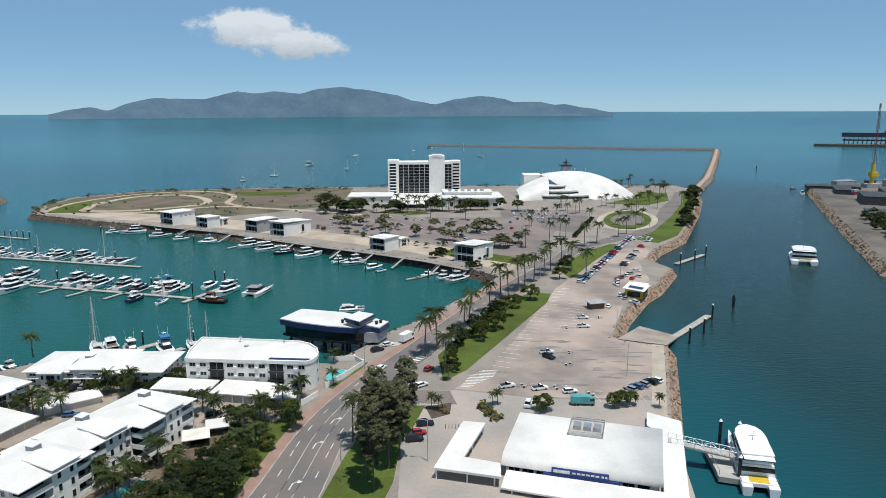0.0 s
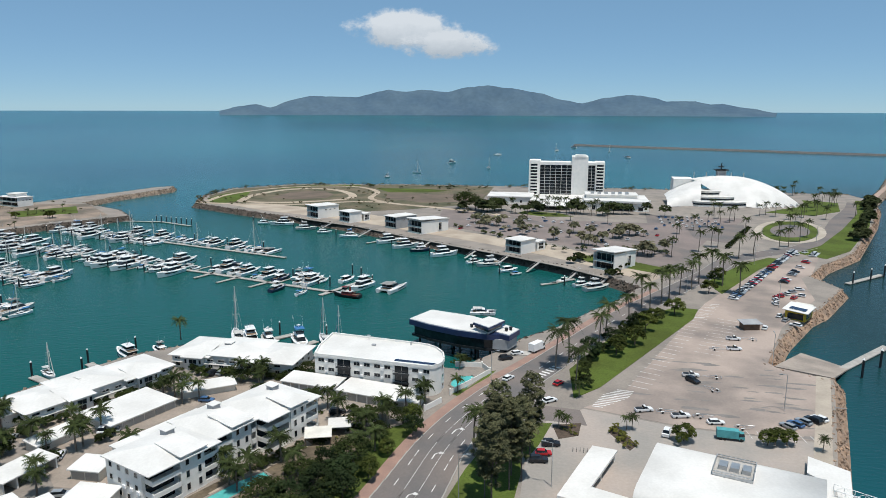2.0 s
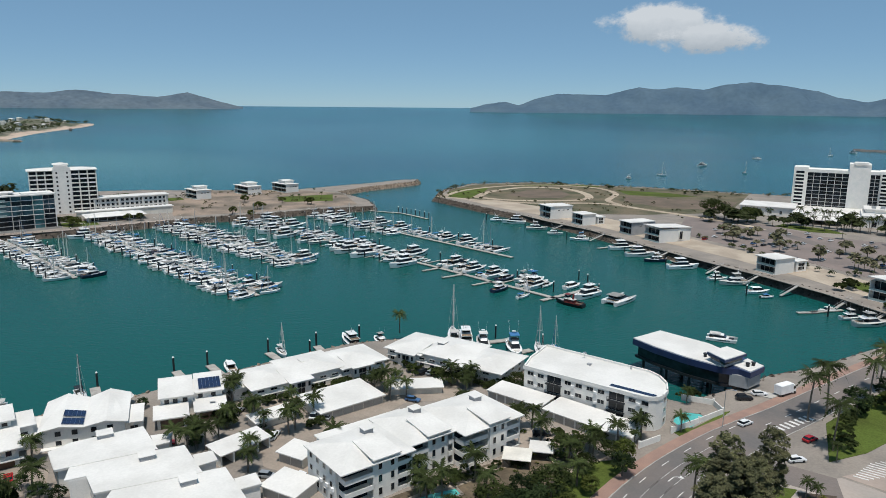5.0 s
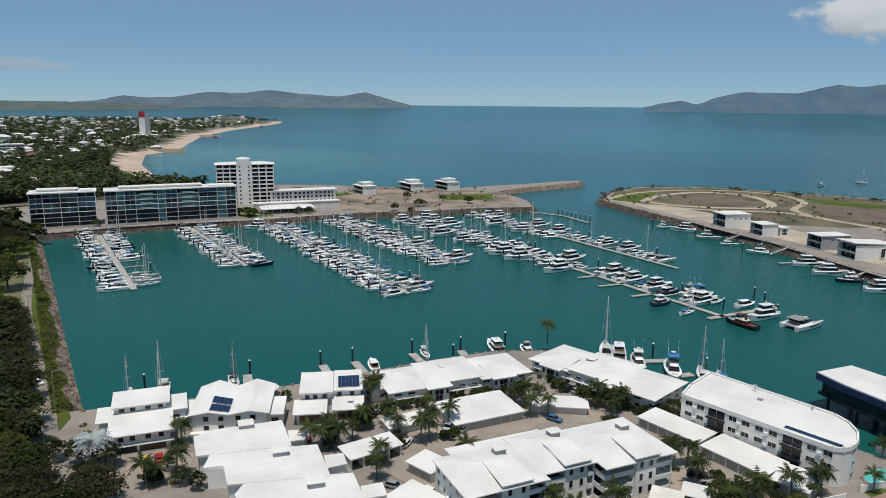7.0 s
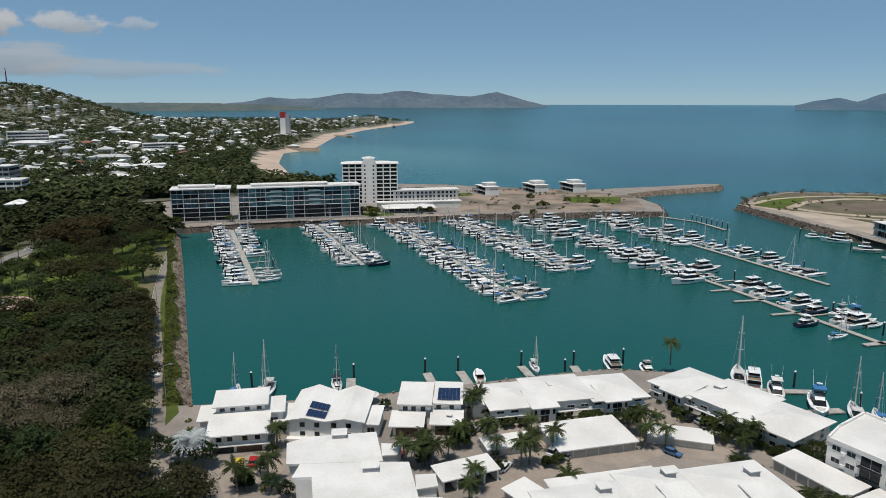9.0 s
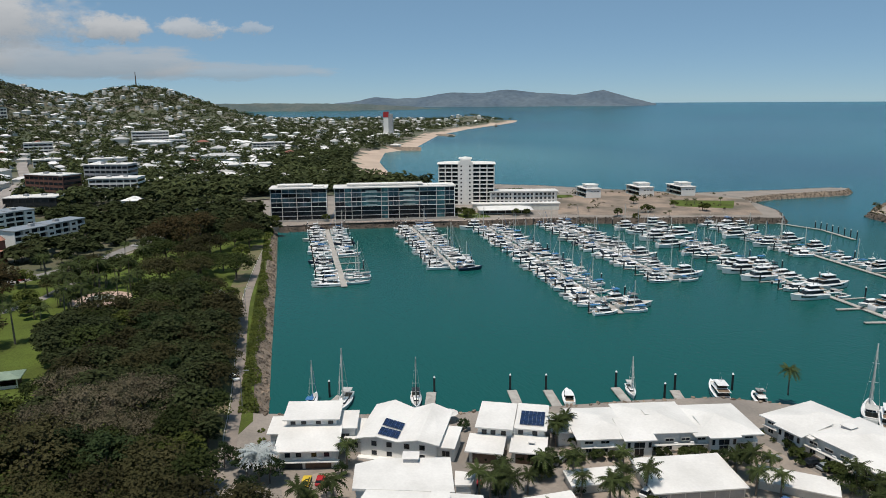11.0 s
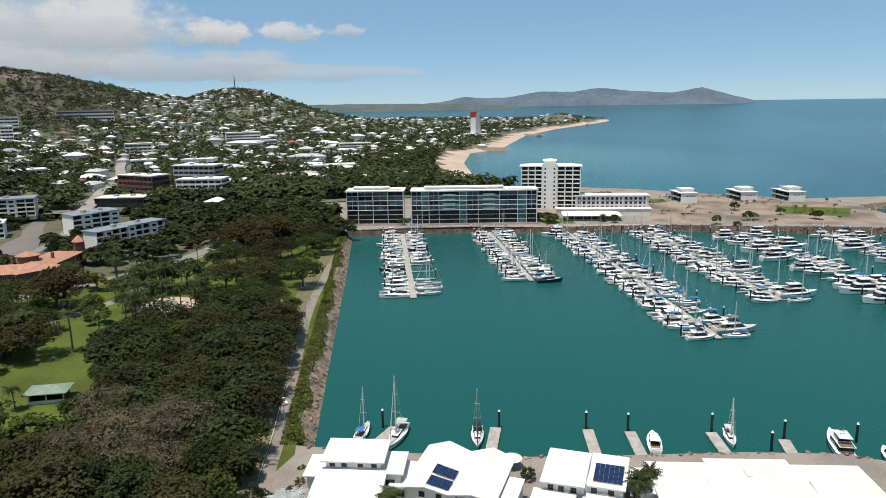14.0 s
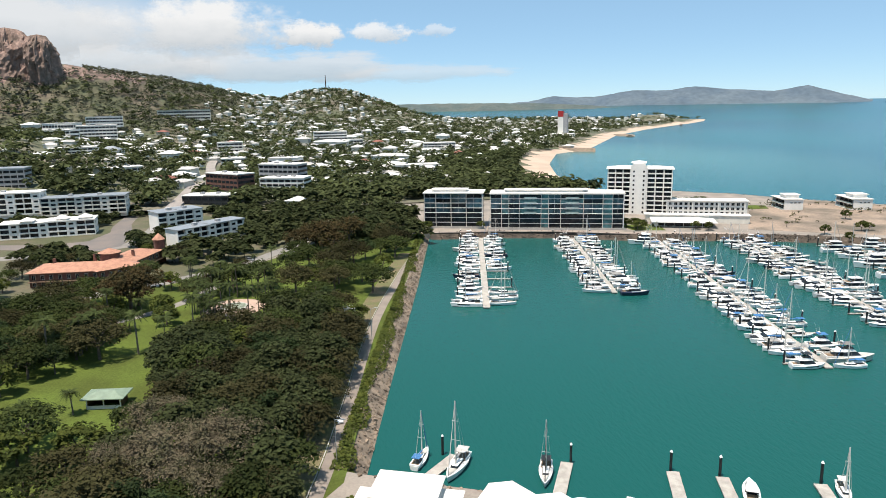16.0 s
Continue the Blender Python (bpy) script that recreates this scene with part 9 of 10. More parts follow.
def plant(kind, x, y, z=GZ, s=1.0, group="", spread=0.15):
    place(kind, x, y, z, rv.uniform(0, 360), s * rv.uniform(1 - spread, 1 + spread), group)


def far_from(x, y, pts, r):
    return all((x - a) ** 2 + (y - b) ** 2 > r * r for a, b in pts)


CLEAR = [(-268, 16, 16), (-292, 31, 13), (-312, 35, 12), (-353, 57, 25), (-330, 54, 15), (-312, 46, 12), (-400, 64, 14), (-425, 78, 10), (-260, -6, 13), (-412, -28, 16), (-412, -10, 12), (-432, 0, 14), (-450, 8, 10), (-213, 82, 6), (-400, 40, 8), (-280, 28, 12), (-390, -25, 15), (-388, -6, 12), (-396, 8, 10), (-250, 26, 13), (-285, 39, 11), (-226, 89, 6), (-262, 27, 12), (-245, 12, 10), (-375, -34, 14), (-246, 30, 13), (-252, 40, 9)]
BLOCKED = [(-510, 18, 16), (-528, 32, 16), (-548, 42, 14), (-604, -2, 22), (-620, 6, 14), (-556, -90, 20), (-562, -66, 20), (-575, -80, 20), (-672, -100, 26), (-690, -70, 26), (-690, -150, 30), (-740, 15, 26), (-665, 8, 24), (-712, 70, 24), (-535, -40, 16), (-525, -62, 14), (-515, -75, 16), (-512, -42, 18), (-545, -33, 14), (-575, -36, 14), (-610, -40, 14), (-565, -80, 26), (-545, -60, 16), (-518, 30, 22), (-500, 12, 14), (-570, 8, 20), (-480, 22, 20), (-466, 4, 14), (-478, 44, 18), (-530, -95, 18), (-498, -30, 16), (-480, -20, 14), (-540, -5, 16), (-575, -50, 16), (-640, -95, 18), (-650, -70, 16)] + TOWN_BLOCKS
streets = [(a, b) for pts in (smooth_line([(-330, -120), (-378, -30), (-423, 40), (-470, 75), (-520, 98), (-600, 130)], 9), smooth_line([(-480, -120), (-503, -49), (-520, -17), (-600, -14), (-700, -20)], 9)) for a, b in pts]
THICKET = [(-291, 36), (-307, 44), (-302, 62), (-331, 91), (-298, 104), (-259, 97), (-233, 91), (-228, 84), (-189, 80), (-192, 71), (-216, 68), (-234, 64), (-254, 46)]
TWIGGY = [(-200, 40), (-215, 36), (-228, 44), (-236, 54), (-228, 66), (-211, 69), (-193, 66)]


def in_poly(x, y, poly):
    inside = False
    for (ax, ay), (bx, by) in zip(poly, poly[1:] + poly[:1]):
        if (ay > y) != (by > y) and x < ax + (y - ay) * (bx - ax) / (by - ay):
            inside = not inside
    return inside


FILL = []
done = []
tries = 0
while len(done) < 190 and tries < 16000:
    tries += 1
    x = -160 - 330 * rv.random() ** 1.1
    y = rv.uniform(-75 if x > -330 else -60, 152)
    path_y = float(np.interp(-x, [150, 175, 197, 236, 275, 324, 386, 440, 640], [40, 78, 87, 96, 104, 115, 133, 150, 165]))
    if y > path_y - 5.5 or any(math.hypot(x - a, y - b) < r for a, b, r in CLEAR + BLOCKED) or not far_from(x, y, streets, 10) or not far_from(x, y, done, 6.8 if x > -395 or y > 62 else 11):
        continue
    if x > -176 and y > 40:
        continue
    done.append((x, y))
    bare = in_poly(x, y, TWIGGY) and rv.random() < 0.6
    rust = math.hypot(x + 372, y - 22) < 16 or math.hypot(x + 470, y - 100) < 28
    k = BARE if bare else RUST if rust else rv.choice([TREES[0], TREES[0], TREES[1], TREES[1], TREES[3], TREES[2]])
    plant(k, x, y, GZ, 1.18 if x > -395 or y > 62 else 0.78, "park trees", 0.2)
for k in range(16):
    x = -183 - 9.5 * k
    y = float(np.interp(-x, [150, 175, 197, 236, 275, 324, 386], [40, 78, 87, 96, 104, 115, 133])) - rv.uniform(6, 8.5)
    if far_from(x, y, [(-213, 82), (-322, 103)], 7):
        plant(rv.choice([TREES[0], TREES[1], TREES[2]]), x, y, GZ, 1.0, "park trees", 0.15)
for x, y in ((-186, 62), (-192, 72), (-181, 50), (-178, 66), (-196, 64), (-172, 56), (-176, 40), (-168, 46), (-150, 66), (-157, 72), (-163, 66), (-146, 74), (-168, 74), (-160, 58), (-172, 66), (-150, 82)):
    plant(rv.choice([TREES[0], TREES[1]]), x, y, GZ, 0.95, "park trees", 0.12)
for k in range(44):
    x, y = -284 - 72 * rv.random(), rv.uniform(-48, 17)
    if y < 12 + (x + 284) * 0.02 and far_from(x, y, streets, 8):
        plant(rv.choice([TREES[0], TREES[3], TREES[0], TREES[1]]), x, y, GZ, 1.1, "park trees", 0.2)
for k in range(1500):
    x, y = rv.uniform(-331, -189), rv.uniform(22, 104)
    twiggy = in_poly(x, y, TWIGGY)
    if (twiggy or in_poly(x, y, THICKET)) and far_from(x, y, done, 7.2 if twiggy else 5.4) and far_from(x, y, [(-322, 103)], 9):
        done.append((x, y))
        if twiggy and rv.random() < 0.55:
            plant(BARE, x, y, GZ, 1.0, "park trees", 0.18)
        else:
            FILL.append((x, y))
for x, y in [(-353 + 21 * math.cos(a), 57 + 17 * math.sin(a)) for a in (0, .7, 1.5, 2.2, 3.0, 3.6, 4.3, 5.0, 5.6)] + [(-290, 45), (-318, 52), (-330, 20), (-345, 30), (-378, 60), (-385, 52), (-302, 2), (-280, -12), (-262, -14), (-250, -4), (-420, 62), (-432, 70), (-440, 84), (-409, 78), (-360, 16), (-370, 8), (-340, 4), (-318, 12)]:
    plant(rv.choice(PALMS), x, y, GZ, 1.0, "park palms")
for k in range(26):
    plant(rv.choice([PALMS[0], PALMS[2], PALMS[1]]), rv.uniform(-402, -300), rv.uniform(-2, 58), GZ, 1.35, "park palms")
for k in range(14):
    a = k * 0.45
    plant(rv.choice([PALMS[0], PALMS[2]]), -353 + 17 * math.cos(a), 57 + 16 * math.sin(a), GZ, 1.3, "park palms")
for x, y in ((-254, 21), (-249, 10), (-245, 3), (-240, 6), (-236, -4), (-252, 1), (-228, 8)):
    plant(PALMS[1], x, y, GZ, 1.0, "park palms")
plant(SILVERPALM, -322, 103, GZ, 1.0)
plant(SILVERPALM, -168, 88, GZ, 1.45)
for k in range(10):
    u = rv.random() ** 1.3
    x = -190 - 215 * u
    y = float(np.interp(-x, [175, 197, 236, 275, 324, 386, 440], [78, 87, 96, 104, 115, 133, 150]))
    if abs(u - 0.55) < 0.1:
        continue
    plant(rv.choice([BUSH, BUSH2, BUSH2]), x + rv.uniform(-2, 2), y + rv.uniform(3.6, 8.0), GZ - 0.5, 0.8, "verge shrubs", 0.35)
# road palms and roadside trees
for x, y in [(-6.5, 235), (-2.4, 242.4), (0.5, 219), (8.1, 259), (10.5, 269.5), (20, 290), (27, 318), (30, 312), (40, 333), (46, 344), (53, 356), (58, 368), (66, 380), (69, 367), (74, 352), (90, 436), (100, 446), (36, 326), (-21, 166), (-24, 171)]:
    plant(PALMS[0] if x > -20 else PALMS[2], x, y, GZ, 1.4, "road palms", 0.12)
for x, y in ((63, 191), (16, 194), (14.5, 193.5), (-3.6, 191), (-1.6, 190), (1.5, 213)):
    plant(PALMS[1], x, y, GZ, 0.75, "road palms")
for x, y in ((-18.4, 152), (-16.8, 158.5), (-13.6, 163), (-11.8, 169), (-16, 146), (-13.4, 156.5), (-17.4, 163.5), (-10.2, 174), (-11, 161)):
    plant(GUM, x, y, GZ, 1.16, "roadside trees", 0.12)
for x, y in ((26, 283), (21, 266), (14, 254), (31, 297), (40, 310), (66, 372), (70, 382), (60, 350)):
    plant(TREES[2], x, y, GZ, 0.85, "strip trees")
for k in range(30):
    y = 220 + 88 * (k + rv.random()) / 30
    x = float(np.interp(y, [212, 236, 262, 306, 320], [0, -2, 8, 28, 42])) + rv.uniform(0.8, 5.5)
    plant(rv.choice([BUSH, BUSH, BUSH2]), x, y, GZ, 1.15, "strip shrubs", 0.35)
for x, y in ((12, 262), (22, 283), (5, 247)):
    plant(TREES[3], x, y, GZ, 0.85, "strip trees", 0.1)
for x, y in ((52, 192.5), (55, 193), (50, 192)):
    plant(TREES[2], x, y, GZ, 0.6)
for x, y in ((-46.5, 155), (-45.3, 167), (-43.4, 185)):
    plant(TREES[2], x, y, GZ, 0.6, "lawn trees")
for x, y, s in ((-136.7, 133, 0.5), (-161.8, 105.5, 0.42), (-146.5, 99.5, 0.5), (-140, 145, 0.4), (-151, 95, 0.45), (-142, 101, 0.45), (-155, 100, 0.4), (-141, 137, 0.42)):
    plant(TREES[3], x, y, GZ, s, "garden trees", 0.1)
for x, y in ((-139.4, 146), (-117.2, 132.3), (-129.9, 149.9), (-123, 154.5), (-150.5, 93.1), (-142.5, 137), (-134.5, 134.5)):
    plant(GARDENPALM, x, y, GZ, 1.0, "garden palms", 0.15)
for x, y, s in ((-145, 152, 0.5), (-153, 161.6, 0.42), (-155, 166, 0.46), (-140, 146.5, 0.45), (-131, 150.3, 0.36), (-135, 169.5, 0.3), (-169.5, 141.5, 0.4), (-126, 189, 0.42), (-124, 192, 0.36), (-104, 203, 0.5), (-99.5, 207.4, 0.55), (-107, 200.5, 0.4), (-86.5, 215.5, 0.5), (-84, 212, 0.4)):
    plant(rv.choice([TREES[0], TREES[3]]), x, y, GZ - 0.6, s, "courtyard trees", 0.12)
for x, y in ((-55.6, 179), (-53, 188), (-46, 184.7), (-43.8, 196), (-41.5, 178), (-48.3, 170), (-50, 176), (-45, 190)):
    plant(rv.choice([TREES[0], TREES[3], GARDENPALM]), x, y, GZ - 0.3, 0.62 if rv.random() < 0.6 else 0.48, "courtyard trees", 0.12)
plant(TREES[2], 29, 190, GZ, 0.62)
plant(TREES[2], 28, 188, GZ, 0.45)
for x, y in [(-60, 139), (-56, 146), (-52, 152), (-49.5, 145), (-52, 137), (-57, 132), (-62, 131), (-50, 129), (-55, 125), (-61, 124), (-66, 128), (-70, 122), (-61, 150), (-57, 156), (-66, 140), (-52, 160)]:
    plant(rv.choice([TREES[0], TREES[3]]), x, y, GZ - 1.2, 0.8, "garden trees", 0.12)
for k in range(64):
    a = rv.random()
    plant(rv.choice([BUSH, BUSH, BUSH3, BUSH2]), -80 + 22 * a + rv.uniform(-3, 3), 146 + 36 * a + rv.uniform(-3, 3), GZ, 0.6, "garden shrubs", 0.3)
for x, y in [(-70, 158), (-77, 145), (-73, 148), (-64, 152), (-52, 163), (-49, 168), (-54, 176), (-50, 182), (-81, 150), (-70, 190), (-106, 151), (-74, 188), (-72, 186), (-47, 192), (-45, 201), (-43, 199), (-96, 199), (-98, 203), (-118, 188), (-110, 188), (-117, 193), (-155, 164), (-137, 131), (-128, 160), (-74, 143), (-121, 137), (-123, 152), (-124, 163), (-121, 187), (-113, 184), (-104, 204), (-98, 206), (-136, 152), (-153, 160), (-151, 158), (-150, 100), (-165, 108), (-137, 134), (-142, 148), (-139, 135), (-150, 95), (-136, 140), (-140, 130), (-134, 165), (-92, 190), (-64, 182), (-58, 180), (-52, 185), (-38, 229), (-35, 209)]:
    plant(GARDENPALM, x, y, GZ, 1.0, "garden palms", 0.2)
plant(PALMS[1], -146.5, 237, GZ, 1.4)
for k in range(150):
    a = rv.random()
    p = rv.choice([((-150, 172), (-133, 208)), ((-128, 214), (-96, 216)), ((-152, 160), (-146, 170)), ((-58, 186), (-44, 204)), ((-120, 204), (-100, 210)), ((-140, 175), (-128, 200)), ((-96, 196), (-76, 190)), ((-72, 184), (-46, 196)), ((-156, 163), (-134, 204)), ((-131, 208), (-92, 208)), ((-93, 207), (-88, 214)), ((-156, 134), (-140, 160)), ((-160, 92), (-148, 98)), ((-128, 142), (-120, 160)), ((-186, 92), (-175, 88)), ((-36, 234), (-42, 233))])
    plant(rv.choice([BUSH, BUSH, BUSH2]), p[0][0] + (p[1][0] - p[0][0]) * a + rv.uniform(-1.4, 1.4), p[0][1] + (p[1][1] - p[0][1]) * a + rv.uniform(-1.4, 1.4), GZ, 0.9, "garden shrubs", 0.3)
for k in range(14):
    plant(BUSH3, *(lambda u, v: (10.6 + 5.2 * u + 1.0 * v, 193.4 - 10 * u + 2.4 * v))(rv.random(), rv.uniform(-1, 1) * 0.9), GZ + 0.1, 1.35, "bed shrubs", 0.25)
for k in range(7):
    plant(BUSH3, rv.uniform(-3.4, 1.4), rv.uniform(187, 192.4), GZ + 0.1, 1.0, "bed shrubs", 0.25)
for x, y in ((-166, 90), (-172, 86), (-160, 84), (-152, 84), (-178, 82), (-190, 80), (-184, 72), (-170, 76)):
    plant(rv.choice([TREES[0], TREES[3]]), x, y, GZ, 0.7, "garden trees")
for a, b, bays, length in HEDGES:
    n = int(length / 2.6)
    for k in range(n):
        u = (k + rv.random()) / n
        at_bay = min(abs(u * length - length / 2 - q) for q in bays)
        if at_bay > 2.2:
            p = a.lerp(b, u)
            plant(rv.choice([BUSH, BUSH, BUSH2]), p.x + rv.uniform(-0.5, 0.5), p.y + rv.uniform(-0.5, 0.5), GZ, 0.85 if at_bay > 4.4 else 0.6, "garden shrubs", 0.3)
# hotel lots and headland
spots = []
for k in range(70):
    x, y = rv.uniform(100, 235), rv.uniform(560, 790)
    if y > 560 + (x - 95) * 0.4 and math.hypot((x - 122) / 75, (y - 676) / 48) > 1.0:
        spots.append((x, y))
spots += [(66 + 12 * k, 514 + 18 * k) for k in range(4)] + [(-40 + 5 * k, 606 - 1.0 * k) for k in range(13)] + [(120, 470), (128, 480), (140, 500), (132, 520), (146, 548), (154, 566), (165, 590), (110, 520), (150, 520), (80, 470), (52, 432)]
spots += [(-22, 585), (-14, 590), (-30, 588), (-6, 592), (6, 590), (60, 480), (-60, 596), (84, 470), (70, 452), (-44, 560), (-10, 556), (18, 548)]


def far_palms(name, index, material, label):
    """One part of the tall palm, repeated over the hotel grounds."""
    me = next(c for c in PALMS[0].children if c.name.startswith(index)).data
    vs, fs = [v.co.copy() for v in me.vertices], [tuple(p.vertices) for p in me.polygons]
    m = M()
    rng = random.Random(52)
    for x, y in spots:
        q = pose(x, y, GZ, 0, 0, rng.uniform(0, 360)) @ Matrix.Diagonal((1, 1, rng.uniform(0.85, 1.25), 1))
        m.add([q @ v for v in vs], fs)
    tagged(part(name, m, material), label, "palms", kind="stuff")


far_palms("palm_trunks", "trunk", PALMBARK, "slender trunks of the palms round the hotel")
far_palms("palm_crowns", "crown", PALMLEAF, "dark feathery crowns of the palms round the hotel")
for k in range(12):
    plant(BUSH, rv.uniform(-240, -120), rv.uniform(740, 770), GZ, 1.3, "point shrubs", 0.35)
for k in range(10):
    plant(BUSH, rv.uniform(8, 24), rv.uniform(380, 420) - 10, GZ, 1.2, "point shrubs", 0.3)
for k in range(6):
    plant(BUSH, -4 + rv.uniform(-6, 6), 408 + rv.uniform(-6, 6), GZ, 1.5, "point shrubs", 0.3)
# north quay palms and beach trees
for k in range(26):
    plant(PALMS[1], -540 + rv.uniform(-22, 22), 395 + rv.uniform(-16, 16), GZ, 1.0, "bay palms")
for k in range(18):
    plant(rv.choice([TREES[2], PALMS[1], BUSH]), rv.uniform(-470, -400), rv.uniform(392, 530), GZ, 0.7, "quay trees", 0.2)
for x, y in ((-478, 305), (-474, 309), (-470, 303), (-482, 301), (-486, 300), (-480, 308), (-462, 340), (-456, 346), (-508, 168), (-514, 172), (-506, 206)):
    plant(TREES[2], x, y, GZ, 0.75, "quay trees")

# ---------- town houses and woods ----------
def house_kind(label, roofmat, wallmat, lx, ly, h, rise):
    t = thing("town_house", label, "house", 0, 0, -200)
    part("wall", M().box(-lx / 2, -ly / 2, -4, lx / 2, ly / 2, h), wallmat, t)
    part("roof", M().hip(-lx / 2, -ly / 2, lx / 2, ly / 2, h + 0.2, rise, 0.8), roofmat, t)
    return t


TOWNROOF = mat("town_roof", (0.72, 0.72, 0.71), 0.6, var=0.1, scale=0.2, fine=1.5, col2=(0.48, 0.47, 0.45), rnd=0.35)
FARROOF = mat("far_town_roof", (0.62, 0.61, 0.60), 0.7, var=0.08, scale=0.05, fine=0.6, col2=(0.48, 0.46, 0.44), island=0.4)
HOUSES = [house_kind("white-roofed town house among trees", TOWNROOF, WALL, 16, 11, 4, 2.4), house_kind("two-storey white town house with pale roof", TOWNROOF, CREAM, 14, 12, 7, 2.4), house_kind("grey-roofed town house among trees", METAL, WALL, 15, 11, 4.5, 2.6),
          house_kind("low white commercial building with broad roof", TOWNROOF, WALL, 34, 18, 6, 2.0), house_kind("red-roofed town house among trees", mat("red_roof", (0.26, 0.10, 0.07), 0.7, var=0.1), CREAM, 15, 11, 4.5, 2.6)]
placed, near = [], 0
tries = 0
while len(placed) < 90 and tries < 20000:
    tries += 1
    u = rv.random()
    x = -650 - 1250 * u
    y = rv.uniform(-520, coast_y(x) - 90)
    z = height(x, y)
    if z > 118 or not far_from(x, y, placed, 24) or (z > 52 and x > -2400 and y < -140) or any(math.hypot(x - a, y - b) < r + 18 for a, b, r in BLOCKED):
        continue
    if x > -900 and y > 120 and x + 900 > (260 - y):
        continue
    if abs(y - float(np.interp(-x, [640, 790, 850, 1000, 1130], [-14, -14, -8, -22, -26]))) < 20 and x > -1140:
        continue
    placed.append((x, y))
    k = rv.choice([0, 0, 0, 1, 1, 2, 0, 1, 4] + ([3, 3, 3] if -1500 < x < -900 and 100 < y < 330 else []))
    place(HOUSES[k], x, y, z, rv.choice([-20, 70, 75, 160, 60]) + rv.uniform(-6, 6), rv.uniform(1.0, 1.5), "town houses")
for k in range(26):
    x, y = -1110 + rv.uniform(-150, 150), 205 + rv.uniform(-95, 95)
    if far_from(x, y, placed, 36):
        placed.append((x, y))
        place(HOUSES[3], x, y, height(x, y), 70 + rv.uniform(-8, 8), rv.uniform(0.75, 1.05), "town houses")
roofs, wls = M(), M()
for _ in range(1450):
    x = -760 - 2640 * rv.random()
    y = rv.uniform(-420, coast_y(x) - 90)
    z = height(x, y)
    thin = x < -1500 and y > 330 and rv.random() < 0.6
    if thin or z > 150 or not far_from(x, y, placed, 20) or (z > 48 and y < -130):
        continue
    placed.append((x, y))
    a, b, h = rv.uniform(11, 22), rv.uniform(9, 15), rv.uniform(4, 8)
    h += 5 if x < -2400 else 0
    deg = rv.choice([-20, 70, 15])
    wls.obox(x, y, z - 5, z + h, a, b, deg)
    c, s = math.cos(radians(deg)), math.sin(radians(deg))
    q = [(x + c * i * a * .55 - s * j * b * .55, y + s * i * a * .55 + c * j * b * .55) for i, j in ((-1, -1), (1, -1), (1, 1), (-1, 1))]
    roofs.prism(q, z + h, z + h + 2.2, 0.7)
tagged(part("far_roofs", roofs, FARROOF), "pale roofs of far town houses", "houses", kind="stuff")
tagged(part("far_walls", wls, CREAM), "walls of far town houses", "houses", kind="stuff")


def woods(name, n, region, size, label, seed, material, quads=20, keep=13, houses=placed, stem=0.0, fine=1.0):
    rng = random.Random(seed)
    cells = {}
    for a, b in houses:
        cells.setdefault((int(a // 30), int(b // 30)), []).append((a, b))
    m = M()
    made = 0
    for _ in range(n * 4):
        if made >= n:
            break
        got = region(rng)
        if not got:
            continue
        x, y, z = got
        if any((x - a) ** 2 + (y - b) ** 2 < keep * keep for i in (-1, 0, 1) for j in (-1, 0, 1) for a, b in cells.get((int(x // 30) + i, int(y // 30) + j), ())):
            continue
        made += 1
        r = size * rng.uniform(0.6, 1.35)
        h = r * rng.uniform(1.1, 1.7)
        z += stem
        if stem:
            m.cyl((x, y, z - stem - 0.2), (x, y, z + h * 0.5), 0.16, 0.1, 5)
        cs = []
        for _q in range(quads):
            a, e, k = rng.random() * 6.283, rng.uniform(-0.3, 1), rng.uniform(0.55, 1.0)
            ce = math.sqrt(1 - e * e)
            cs.append((x + math.cos(a) * ce * r * k, y + math.sin(a) * ce * r * k, z + h * 0.62 + e * h * 0.5 * k))
        leaf_quads(m, cs, r * fine * (0.42 if quads > 15 else 0.5), rng, Vector((x, y, z + h * 0.3)))
    return tagged(part(name, m, material), label, "trees", kind="stuff")


FARLEAF = mat("far_leaves", (0.078, 0.094, 0.038), 0.85, var=0.3, scale=0.02, fine=0.3, col2=(0.042, 0.054, 0.023), island=0.4, spec=0.1)
for leaf in (FARLEAF,):
    leafy(leaf)
PARKLEAF = leafy(mat("park_leaves", (0.050, 0.060, 0.024), 0.85, var=0.3, scale=0.02, fine=0.3, col2=(0.035, 0.046, 0.018), island=0.4, spec=0.1))
HILLLEAF = mat("hill_scrub", (0.066, 0.074, 0.038), 0.9, var=0.3, scale=0.01, fine=0.2, col2=(0.045, 0.052, 0.028), island=0.35)


def in_town(rng):
    x = -660 - 2900 * rng.random() ** 1.9
    y = rng.uniform(-560, coast_y(x) - 50)
    z = height(x, y)
    if any(math.hypot(x - a, y - b) < r + 2 for a, b, r in BLOCKED):
        return None
    if x > -1140 and abs(y - float(np.interp(-x, [640, 790, 850, 1000, 1130], [-14, -14, -8, -22, -26]))) < 12:
        return None
    return (x, y, z) if z < 150 else None


def in_belt(rng):
    x = -600 - 560 * rng.random()
    lo, hi = max(60 + (-600 - x) * 0.22, coast_y(x) - (330 if x > -740 else 150)), coast_y(x) - 50
    y = rng.uniform(lo, hi)
    return (x, y, max(height(x, y), GZ) if x < -650 else GZ) if not (x > -650 and y > 160) else None


def on_hill(rng):
    x, y = rng.uniform(-2900, -1350), rng.uniform(-1100, -80)
    z = height(x, y)
    return (x, y, z) if z > 45 and not (z > 175 and math.hypot(x + 1845, y + 560) < 170) else None


